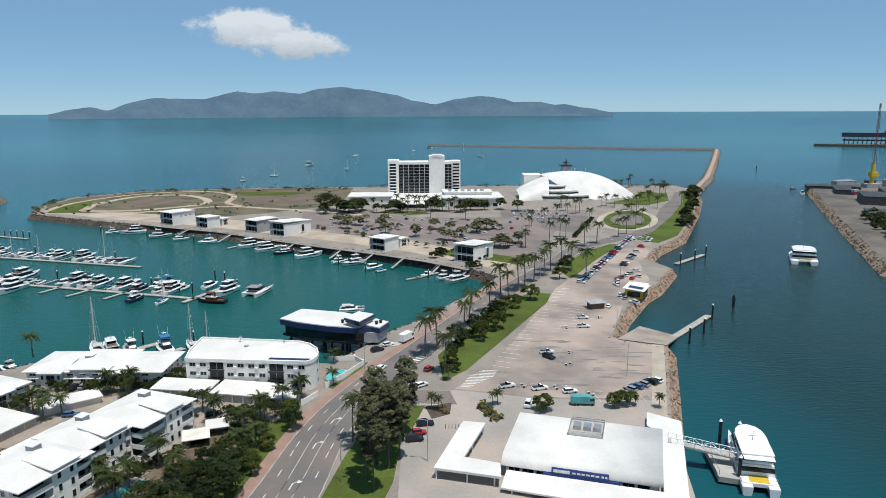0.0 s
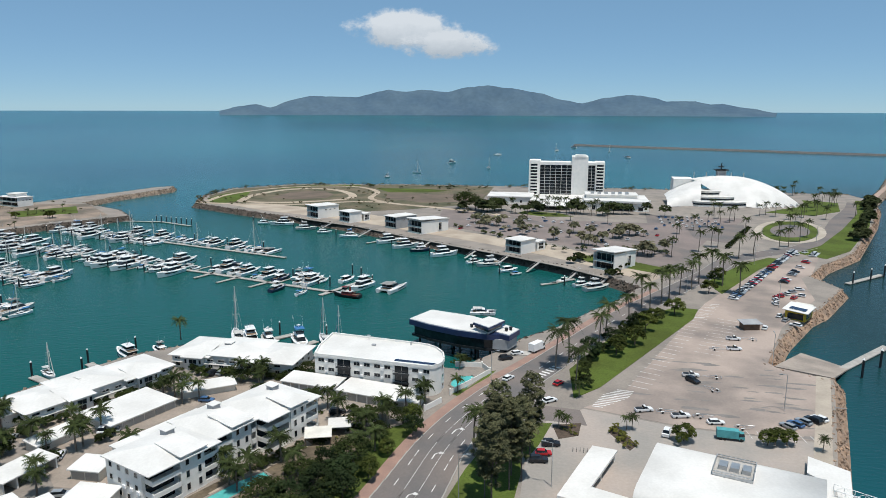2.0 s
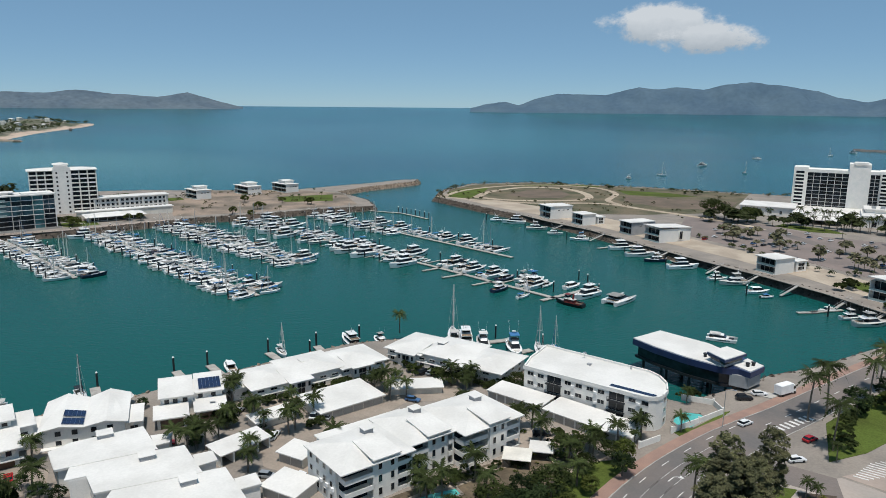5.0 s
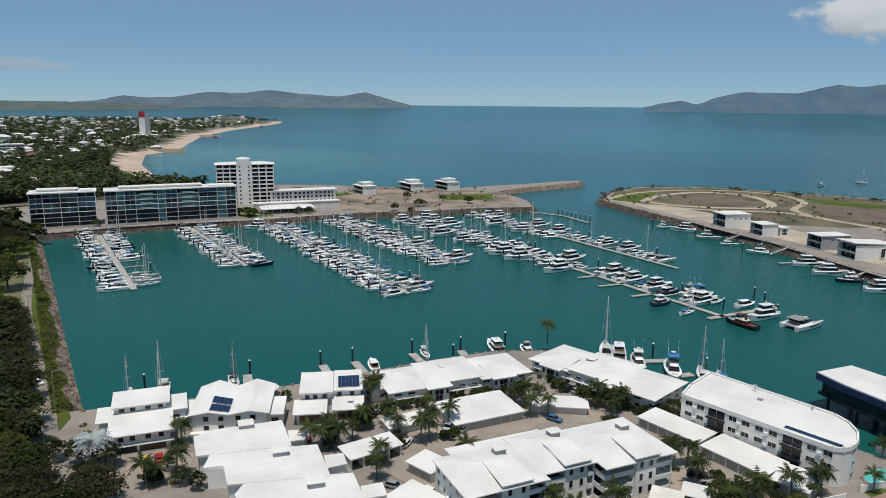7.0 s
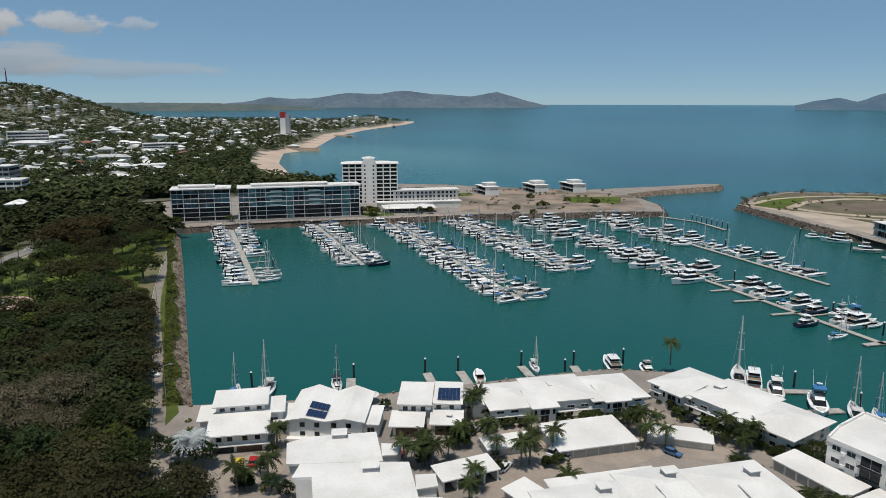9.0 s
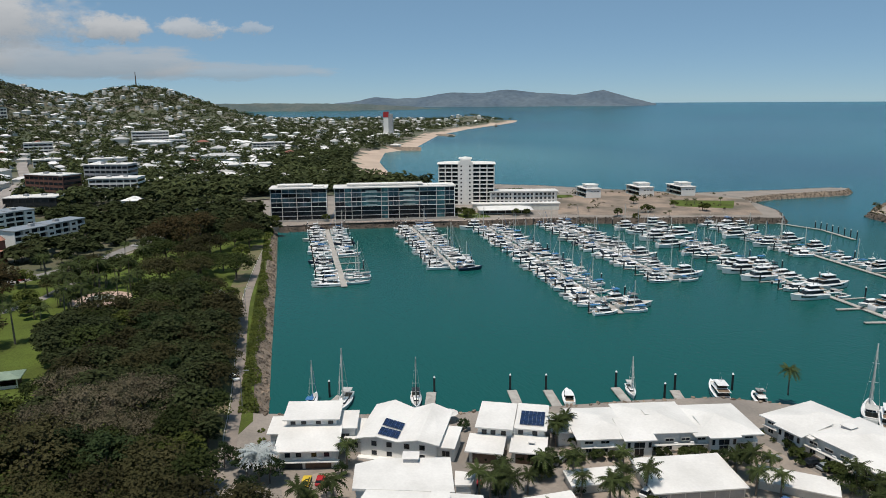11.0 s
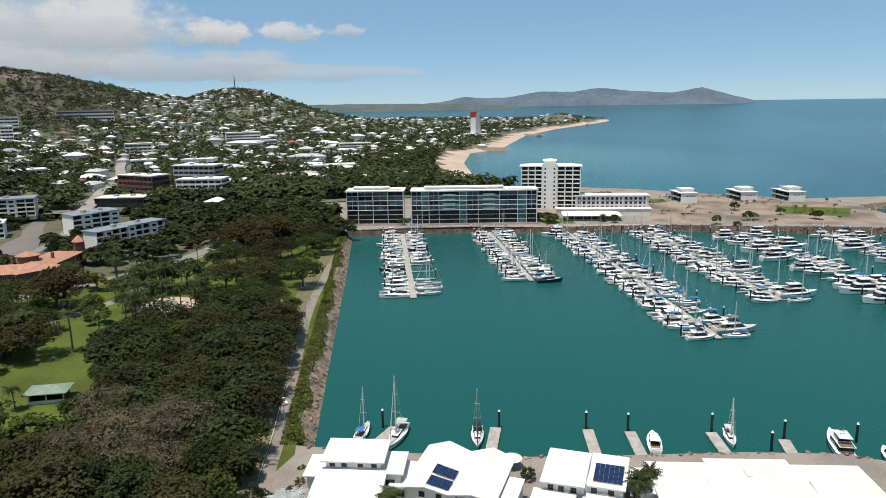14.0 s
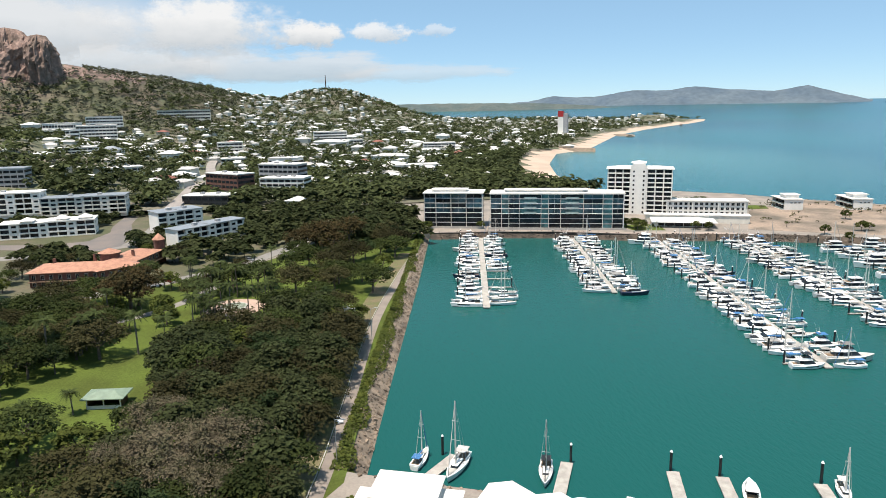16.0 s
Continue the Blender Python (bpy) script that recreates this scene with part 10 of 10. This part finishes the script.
def in_west_park(rng):
    x, y = rng.uniform(-650, -470), rng.uniform(-140, 168)
    if any(math.hypot(x - a, y - b) < r + 3 for a, b, r in BLOCKED) or not far_from(x, y, streets, 9) or (x > -545 and y > 150):
        return None
    return x, y, GZ


def beside_flats(rng):
    x, y = rng.choice([(-470, 30), (-462, 48), (-505, 60), (-530, 70), (-490, 92), (-452, 22), (-540, 95), (-560, 70), (-575, 40), (-520, -4), (-462, -30), (-480, -48), (-478, 62), (-590, 60)])
    x, y = x + rng.gauss(0, 9), y + rng.gauss(0, 9)
    if not far_from(x, y, streets, 8) or not far_from(x, y, [(-510, 24), (-522, 36), (-560, 10), (-432, -6), (-425, -25), (-500, 12)], 12):
        return None
    return x, y, GZ


def on_channel_bank(rng):
    u = rng.random()
    return 178 + 88 * u + rng.uniform(-2, 4), 510 + 226 * u, GZ - 0.3


def on_port_bank(rng):
    u = rng.random()
    return 262 + 75 * u + rng.uniform(2, 16), 380 + 180 * u, GZ - 0.2


woods("street_wood", 70, beside_flats, 4.6, "dark trees round the flats beside the park", 51, PARKLEAF, 110, 5, stem=1.5)
woods("channel_trees", 34, on_channel_bank, 4.4, "dense dark trees along the channel bank", 52, PARKLEAF, 110, 3)
woods("port_growth", 70, on_port_bank, 3.2, "low dark growth on the port bank", 53, PARKLEAF, 60, 3)
def in_thicket(rng):
    return (*FILL.pop(), GZ + 1.6) if FILL else None


woods("park_thicket", len(FILL), in_thicket, 5.6, "close dark tree crowns in the thick of the park", 62, PARKLEAF, 1000, 0, fine=0.3)
woods("park_wood", 420, in_west_park, 4.3, "dense dark trees between park and town", 30, PARKLEAF, 90, 8)
woods("town_trees", 9400, in_town, 7.0, "dark green trees between the town houses", 31, FARLEAF, 20, 9)
woods("belt_trees", 950, in_belt, 5.6, "dense dark trees behind the beach", 32, FARLEAF, 30)
woods("hill_trees", 7600, on_hill, 5.2, "dry scrub on the hillside", 33, HILLLEAF, 12)

def beside_glass(rng):
    return rng.uniform(-575, -482), rng.uniform(98, 166), GZ


def on_far_hill(rng):
    x, y = -2800 + rng.gauss(0, 330), 225 + rng.gauss(0, 190)
    z = height(x, y)
    return (x, y, z) if z > 22 else None


woods("quay_wood", 60, beside_glass, 5.6, "dense trees between park and glass apartments", 36, PARKLEAF, 90, 5)
mx, my = -2950, 214
antenna = thing("radio_mast", "slender lattice radio mast on the town hill", "mast", mx, my, height(mx, my) - 1)
for k in range(3):
    a = k * 2.094
    part("leg", M().cyl((2.4 * math.cos(a), 2.4 * math.sin(a), 0), (0.6 * math.cos(a), 0.6 * math.sin(a), 64), 0.9, 0.6, 5), BROWN, antenna)
for k in range(11):
    r0 = 2.4 - 0.16 * k
    part("brace", M().cyl((r0, 0, 5 * k), (-r0 * 0.5, r0 * 0.85, 5 * k + 5), 0.45, n=4), BROWN, antenna)
woods("hill_wood", 1500, on_far_hill, 7.0, "dark trees on the far town hill", 37, FARLEAF, 12, 12)
head_line = [(a, b) for a, b in smooth_line(HEAD, 6)]


def on_head_shore(rng):
    x, y = rng.choice(head_line)
    return x * 0.985 + rng.uniform(-5, 5) - 2, y * 0.985 + rng.uniform(-6, 4) + 2, GZ - 0.6


def on_point(rng):
    x, y = rng.uniform(-350, -90), rng.uniform(575, 775)
    if noise.noise((x * 0.03, y * 0.03, 8)) < 0.05:
        return None
    return x, y, GZ - 0.4


SCRUBLEAF = mat("coastal_scrub", (0.075, 0.072, 0.032), 0.9, var=0.3, scale=0.1, fine=1.0, col2=(0.045, 0.046, 0.022), island=0.35, spec=0.1)
def on_north_point(rng):
    x, y = rng.uniform(-560, -385), rng.uniform(385, 565)
    if noise.noise((x * 0.025, y * 0.025, 2)) < 0.0 or y > 480 + (x + 560) * 0.6 + 40 or x > -470 + (y - 385) * 0.42:
        return None
    return x, y, GZ - 0.3


woods("north_scrub", 90, on_north_point, 1.9, "scattered shrubs on the bare north point", 40, SCRUBLEAF, 16, 3)
woods("shore_scrub", 110, on_head_shore, 2.2, "low dark scrub along the rocky shore", 38, SCRUBLEAF, 18, 3)
woods("point_scrub", 110, on_point, 1.7, "patches of low scrub on the reclaimed point", 39, SCRUBLEAF, 14, 3)
DULL = leafy(mat("dull_leaves", (0.180, 0.167, 0.095), 0.85, var=0.3, scale=0.05, fine=0.6, col2=(0.109, 0.111, 0.058), island=0.3))


def on_hotel_lot(rng):
    """Rows of small trees between the bays, and two thicker groups."""
    if rng.random() < 0.35:
        cx, cy = rng.choice([(22, 484), (34, 500), (8, 458), (38, 436), (48, 452)])
        x, y = rng.gauss(cx, 4), rng.gauss(cy, 4)
    else:
        row_no, u = rng.randrange(3), rng.random()
        x, y = -104 + 108 * u + 9 * row_no, 530 - 72 * u + 13 * row_no
    return x, y, GZ


def round_hotel(rng):
    x = rng.uniform(-105, 70)
    return x, 596 + 0.06 * x + rng.uniform(-9, 9), GZ


woods("lot_trees", 52, on_hotel_lot, 3.4, "thin-crowned small trees on the hotel lot", 34, DULL, 60, 5, stem=1.6)
def lot_edge(rng):
    """A broken row of low bushes along the back of the bare plots, and round the drive."""
    u = rng.random()
    if rng.random() < 0.6:
        return -99 + 88 * round(u * 14) / 14 + rng.uniform(-1, 1), 515 - 78 * round(u * 14) / 14 + rng.uniform(-1, 1), GZ
    return -12 + 66 * u + rng.uniform(-1.5, 1.5), 432 + 18 * math.sin(u * 3) + rng.uniform(-3, 3), GZ


woods("lot_bushes", 46, lot_edge, 1.7, "low dark bushes along the edge of the hotel lot", 61, FARLEAF, 30, 2)
for x, y, s in ((-101, 608, 1.55), (-92, 600, 1.25), (-75, 598, 1.2), (-70, 606, 0.9), (8, 408, 0.6), (13, 404, 0.55)):
    plant(TREES[0], x, y, GZ, s, "hotel shade trees", 0.06)
woods("hotel_trees", 34, round_hotel, 4.6, "dark green trees in front of the hotel", 35, FARLEAF, 80, 5, stem=1.6)


def creeper():
    """Low growth hanging over the top of the revetment."""
    rng = random.Random(41)
    m = M()
    pts = [Vector(p) for p in WEST]
    for a, b in zip(pts, pts[1:]):
        d = b - a
        length = d.length
        d.normalize()
        nrm = Vector((d.y, -d.x))
        cs = []
        for _ in range(int(length * 34)):
            s, w = rng.random() * length, rng.random()
            lush = 0.5 + 0.9 * noise.noise(((a + d * s).x * 0.07, (a + d * s).y * 0.07, 4))
            if rng.random() > lush + 0.25:
                continue
            off = -3.2 + w * 5.4 * min(1.0, lush + 0.3)
            q = a + d * s + nrm * off
            z = 4.35 + 0.55 * rng.random() - max(0, off) * 0.78
            cs.append((q.x, q.y, z))
        leaf_quads(m, cs, 0.55, rng)
    tagged(part("creeper", m, LEAF2), "low green creeper over the top of the rocks", "creeper", kind="stuff")


creeper()

# ---------- cars, trailers, lamps ----------
def park(i, x, y, rz, group="parked cars", far=False):
    place(FAR_CARS[min(i, 4)] if far else CARS_[i], x, y, GZ + 0.07, rz, 1.0, group)


for i, x, y, rz in ((3, -5.2, 180.2, 10), (4, -6.8, 174.8, 10), (3, -7.8, 171, 10), (0, -21, 223, 62), (3, -24, 241, 30), (0, -20.5, 247, 30), (6, 25, 193, 75), (0, -7, 208, 40), (5, 20, 207, 20), (5, 30, 205, 15), (0, 39, 202.5, 10), (5, 37, 238, 5), (3, 37, 233, -50),
                    (5, 56, 268, 5), (0, 73, 297, 70), (5, 58, 280, 0), (1, 58, 204, 130), (2, 60.5, 206, 130), (1, 63, 208, 130), (3, 66, 209.5, 130), (0, 68, 211, 130), (3, -66, 187, 30), (4, -161.1, 100.4, 154), (0, -125, 148.8, 115), (1, -111.7, 133, 20), (1, -144, 154, 110), (0, -125, 148, 110), (6, -123.5, 163, 110), (1, -120.5, 165, 110), (2, -107, 187, 10), (1, -122, 200, 80), (3, -116, 207, 80), (1, -113.5, 208, 80), (0, -104, 137, 0), (4, -145, 131, 40), (0, -232, 93.5, 15), (4, -5, 222, 60)):
    park(i, x, y, rz)
for i, x, y in ((0, -162.2, 97.4),):
    place(car_kind("parked yellow sports car on the drive", YELLOW, 4.4), x, y, GZ + 0.07, 154)
# rows beside the grass strip
for k in range(44):
    if rv.random() < 0.85:
        x, y = 69 + 1.36 * k, 341 + 2.9 * k
        park(rv.choice(CW), x + rv.uniform(-0.4, 0.4), y, -30 + rv.uniform(-4, 4), "cars beside the grass strip", True)
    if k > 14 and rv.random() < 0.4:
        park(rv.choice(CW), 80 + 1.36 * k, 336 + 2.9 * k, -30 + rv.uniform(-4, 4), "cars beside the grass strip", True)
for x, y, rz in ((89, 347, 100), (92, 351, 95), (95.5, 355, 100), (99, 359, 20), (103.8, 364.8, 10), (84, 310, 60), (86, 303.5, 150), (83, 316, 60), (88, 343, 100), (97, 348, 60), (101, 353, 150), (86, 336, 100), (127, 455, 60), (133, 462, 40)):
    park(rv.choice(CW), x, y, rz + rv.uniform(-8, 8), "cars near the boat ramp", True)
# hotel lots
for r_ in range(7):
    for k in range(22):
        if rv.random() < 0.34:
            u = k / 22
            x = -100 + 6.4 * k + 4 * r_
            y = 508 - 2.6 * k + 12.5 * r_
            if (y < 575 - max(0, x) * 0.2):
                park(rv.choice(CW), x, y, 68 + rv.uniform(-4, 4), "cars on the hotel lot", True)
for k in range(34):
    park(rv.choice([0, 0, 1, 1, 2]), 60 + 5 * (k % 9) + rv.uniform(-1, 1), 548 + 14 * (k // 9) + rv.uniform(-1, 1), 80, "cars on the hall lot", True)
for k in range(18):
    x, y = rv.choice(streets)
    park(rv.choice(CW), x + rv.uniform(-3, 3), y + rv.uniform(-3, 3), rv.choice([30, 60, 240]), "cars on the park street", True)


def trailer():
    t = thing("boat_trailer", "empty steel boat trailer on the lot", "trailer", 0, 0, -200)
    part("frame", M().box(-2.6, -0.9, 0.5, 1.6, -0.78, 0.62).box(-2.6, 0.78, 0.5, 1.6, 0.9, 0.62).box(-2.5, -0.9, 0.5, -2.35, 0.9, 0.62).box(0, -0.9, 0.5, 0.12, 0.9, 0.62).cyl((1.6, -0.8, 0.55), (3.2, 0, 0.55), 0.06, n=4).cyl((1.6, 0.8, 0.55), (3.2, 0, 0.55), 0.06, n=4), METAL, t)
    for sy in (-1, 1):
        part("wheel", M().cyl((-1, sy * 1.0, 0.33), (-1, sy * 1.2, 0.33), 0.33, n=8), TYRE, t)
        part("mudguard", M().box(-1.5, sy * 1.1 - 0.15, 0.68, -0.5, sy * 1.1 + 0.15, 0.74), HULL, t)
    return t


TRL = trailer()
for x, y, rz in ((26, 207.5, 10), (36, 206, 12), (44, 238, 175), (42, 227, 130), (50, 267, 0), (64, 281, 170), (46, 201, 20)):
    place(TRL, x, y, GZ + 0.05, rz, 1.0, "boat trailers")


def lamp():
    t = thing("street_lamp", "tall grey street lamp on the lot", "lamp", 0, 0, -200)
    part("pole", M().cyl((0, 0, 0), (0, 0, 11), 0.13, 0.08, 7), METAL, t)
    part("arm", M().cyl((0, 0, 10.9), (2.0, 0, 11.3), 0.06, n=5), METAL, t)
    part("head", M().box(1.6, -0.18, 11.2, 2.6, 0.18, 11.4), METAL, t)
    return t


LAMP = lamp()
for x, y, rz in ((66, 255, 90), (60, 216, 200), (-24, 150, 0), (-26, 218, 0), (10, 280, 20), (50, 350, 20), (95, 420, 40), (150, 500, 40), (86, 330, 90), (-4, 160, 180), (-210, 92, 60), (-300, 110, 60)):
    place(LAMP, x, y, GZ, rz, 1.0, "street lamps")
skip_bins = thing("planter_rail", "dark bicycle rail on the terminal forecourt", "rail", 0.5, 178, GZ, 0)
for k in range(9):
    part("hoop", M().cyl((k * 0.9, 0, 0), (k * 0.9, 0, 0.9), 0.05, n=5).cyl((k * 0.9, 0, 0.9), (k * 0.9, 1.0, 0.9), 0.05, n=5).cyl((k * 0.9, 1.0, 0), (k * 0.9, 1.0, 0.9), 0.05, n=5), BLACK, skip_bins)


# ---------- clouds ----------
def cloud_material(name, seed, fine=5.0, gain=1.5, level=0.30, white=0.95, tear=2.3):
    m = bpy.data.materials.new(name)
    m.use_nodes = True
    nt = m.node_tree
    L = nt.links.new
    nt.nodes.remove(nt.nodes["Principled BSDF"])
    tc = nt.nodes.new("ShaderNodeTexCoord")
    mp = nt.nodes.new("ShaderNodeMapping")
    mp.inputs["Location"].default_value, mp.inputs["Scale"].default_value = (-1, -1, 0), (2, 2, 0)
    ln = nt.nodes.new("ShaderNodeVectorMath")
    ln.operation = "LENGTH"
    L(tc.outputs["UV"], mp.inputs["Vector"]), L(mp.outputs[0], ln.inputs[0])
    no = nt.nodes.new("ShaderNodeTexNoise")
    no.inputs["Scale"].default_value, no.inputs["Detail"].default_value, no.inputs["Roughness"].default_value = fine, 8, 0.62
    mp2 = nt.nodes.new("ShaderNodeMapping")
    mp2.inputs["Location"].default_value, mp2.inputs["Scale"].default_value = (seed, seed * 0.7, 0), (1, 0.45, 1)
    L(tc.outputs["UV"], mp2.inputs["Vector"]), L(mp2.outputs[0], no.inputs["Vector"])
    a = nt.nodes.new("ShaderNodeMath")
    a.operation, a.inputs[1].default_value = "MULTIPLY_ADD", -0.75
    torn = nt.nodes.new("ShaderNodeMath")
    torn.operation, torn.inputs[1].default_value, torn.inputs[2].default_value = "MULTIPLY_ADD", tear, 0.53 - 0.5 * tear
    L(no.outputs["Fac"], torn.inputs[0])
    L(ln.outputs["Value"], a.inputs[0]), L(torn.outputs[0], a.inputs[2])
    r = nt.nodes.new("ShaderNodeMapRange")
    r.interpolation_type = "SMOOTHSTEP"
    r.inputs["From Min"].default_value, r.inputs["From Max"].default_value = level - 0.22, level + 0.14
    L(a.outputs[0], r.inputs["Value"])
    em, tp, mx = nt.nodes.new("ShaderNodeEmission"), nt.nodes.new("ShaderNodeBsdfTransparent"), nt.nodes.new("ShaderNodeMixShader")
    # grey low and white high: the cloud's shading is put into its own glow
    ramp = nt.nodes.new("ShaderNodeValToRGB")
    e = ramp.color_ramp.elements
    e[0].position, e[0].color = 0.30, (white * 0.58, white * 0.68, white * 0.78, 1)
    e[1].position, e[1].color = 0.62, (white * 0.92, white, white * 1.08, 1)
    sp = nt.nodes.new("ShaderNodeSeparateXYZ")
    L(tc.outputs["UV"], sp.inputs[0])
    b = nt.nodes.new("ShaderNodeMath")
    b.operation, b.inputs[1].default_value = "MULTIPLY_ADD", 0.5
    L(no.outputs["Fac"], b.inputs[0]), L(sp.outputs["Y"], b.inputs[2])
    c2 = nt.nodes.new("ShaderNodeMath")
    c2.operation, c2.inputs[1].default_value = "MULTIPLY", 0.72
    L(b.outputs[0], c2.inputs[0]), L(c2.outputs[0], ramp.inputs[0])
    L(ramp.outputs[0], em.inputs["Color"])
    k = nt.nodes.new("ShaderNodeMath")
    k.operation, k.inputs[1].default_value = "MULTIPLY", gain
    k.use_clamp = True
    L(r.outputs[0], k.inputs[0])
    L(k.outputs[0], mx.inputs[0]), L(tp.outputs[0], mx.inputs[1]), L(em.outputs[0], mx.inputs[2])
    L(mx.outputs[0], nt.nodes["Material Output"].inputs[0])
    return m


def cloud(x, y, z, w, h, seed, label, fine=4.0, gain=1.5, level=0.3, white=0.95, tear=2.3):
    me = bpy.data.meshes.new("backdrop_cloud")
    d = Vector((-y, x, 0)).normalized() * (-w / 2)
    me.from_pydata([(x - d.x, y - d.y, z - h / 2), (x + d.x, y + d.y, z - h / 2), (x + d.x, y + d.y, z + h / 2), (x - d.x, y - d.y, z + h / 2)], [], [(0, 1, 2, 3)])
    uv = me.uv_layers.new()
    for i, q in enumerate(((0, 0), (1, 0), (1, 1), (0, 1))):
        uv.data[i].uv = q
    me.materials.append(cloud_material("cloud_vapour", seed, fine, gain, level, white, tear))
    ob = tagged(new("backdrop_cloud", me), label, "cloud", kind="structure")
    ob.visible_shadow = False


cloud(-1207, 4653, 600, 880, 296, 3.1, "small white fair-weather cloud over the island", 5.0, 1.2, 0.05, 0.84, 1.15)
cloud(-925, 4636, 503, 730, 224, 4.4, "low tail of the small white cloud", 5.0, 1.2, 0.05, 0.82, 1.1)
# a sheet of pale glow painted in as haze low in the sky
cloud(-4690, -1250, 470, 2900, 900, 2.2, "broad thin white haze over the hills", 2.2, 0.55, 0.02, 0.62, 0.7)
cloud(-4790, -470, 575, 1500, 430, 5.3, "white cumulus cloud bank above the hills", 4.2, 1.0, 0.06, 0.68, 1.5)
cloud(-4640, -1330, 560, 1500, 460, 11.4, "pale cloud bank above the red cliff", 4.0, 0.8, 0.06, 0.62, 1.4)
cloud(-4835, 200, 535, 640, 200, 6.1, "white end of the cumulus bank", 4.5, 1.0, 0.05, 0.68, 1.5)
cloud(-4795, 660, 545, 520, 170, 7.7, "small torn white cloud", 4.5, 0.85, 0.06, 0.70, 1.5)
cloud(-4735, 1030, 552, 300, 100, 8.8, "wisp of white cloud", 4.5, 0.5, 0.08, 0.70, 1.6)
cloud(-4825, 60, 335, 2000, 230, 9.2, "low pale cloud layer near the horizon", 5.0, 0.7, 0.04, 0.60, 1.3)
cloud(-4745, 850, 280, 1500, 150, 12.6, "thin pale cloud near the horizon", 5.0, 0.45, 0.04, 0.60, 1.2)
cloud(-4740, -900, 360, 1500, 260, 14.3, "low pale cloud behind the hill", 4.5, 0.7, 0.04, 0.60, 1.2)
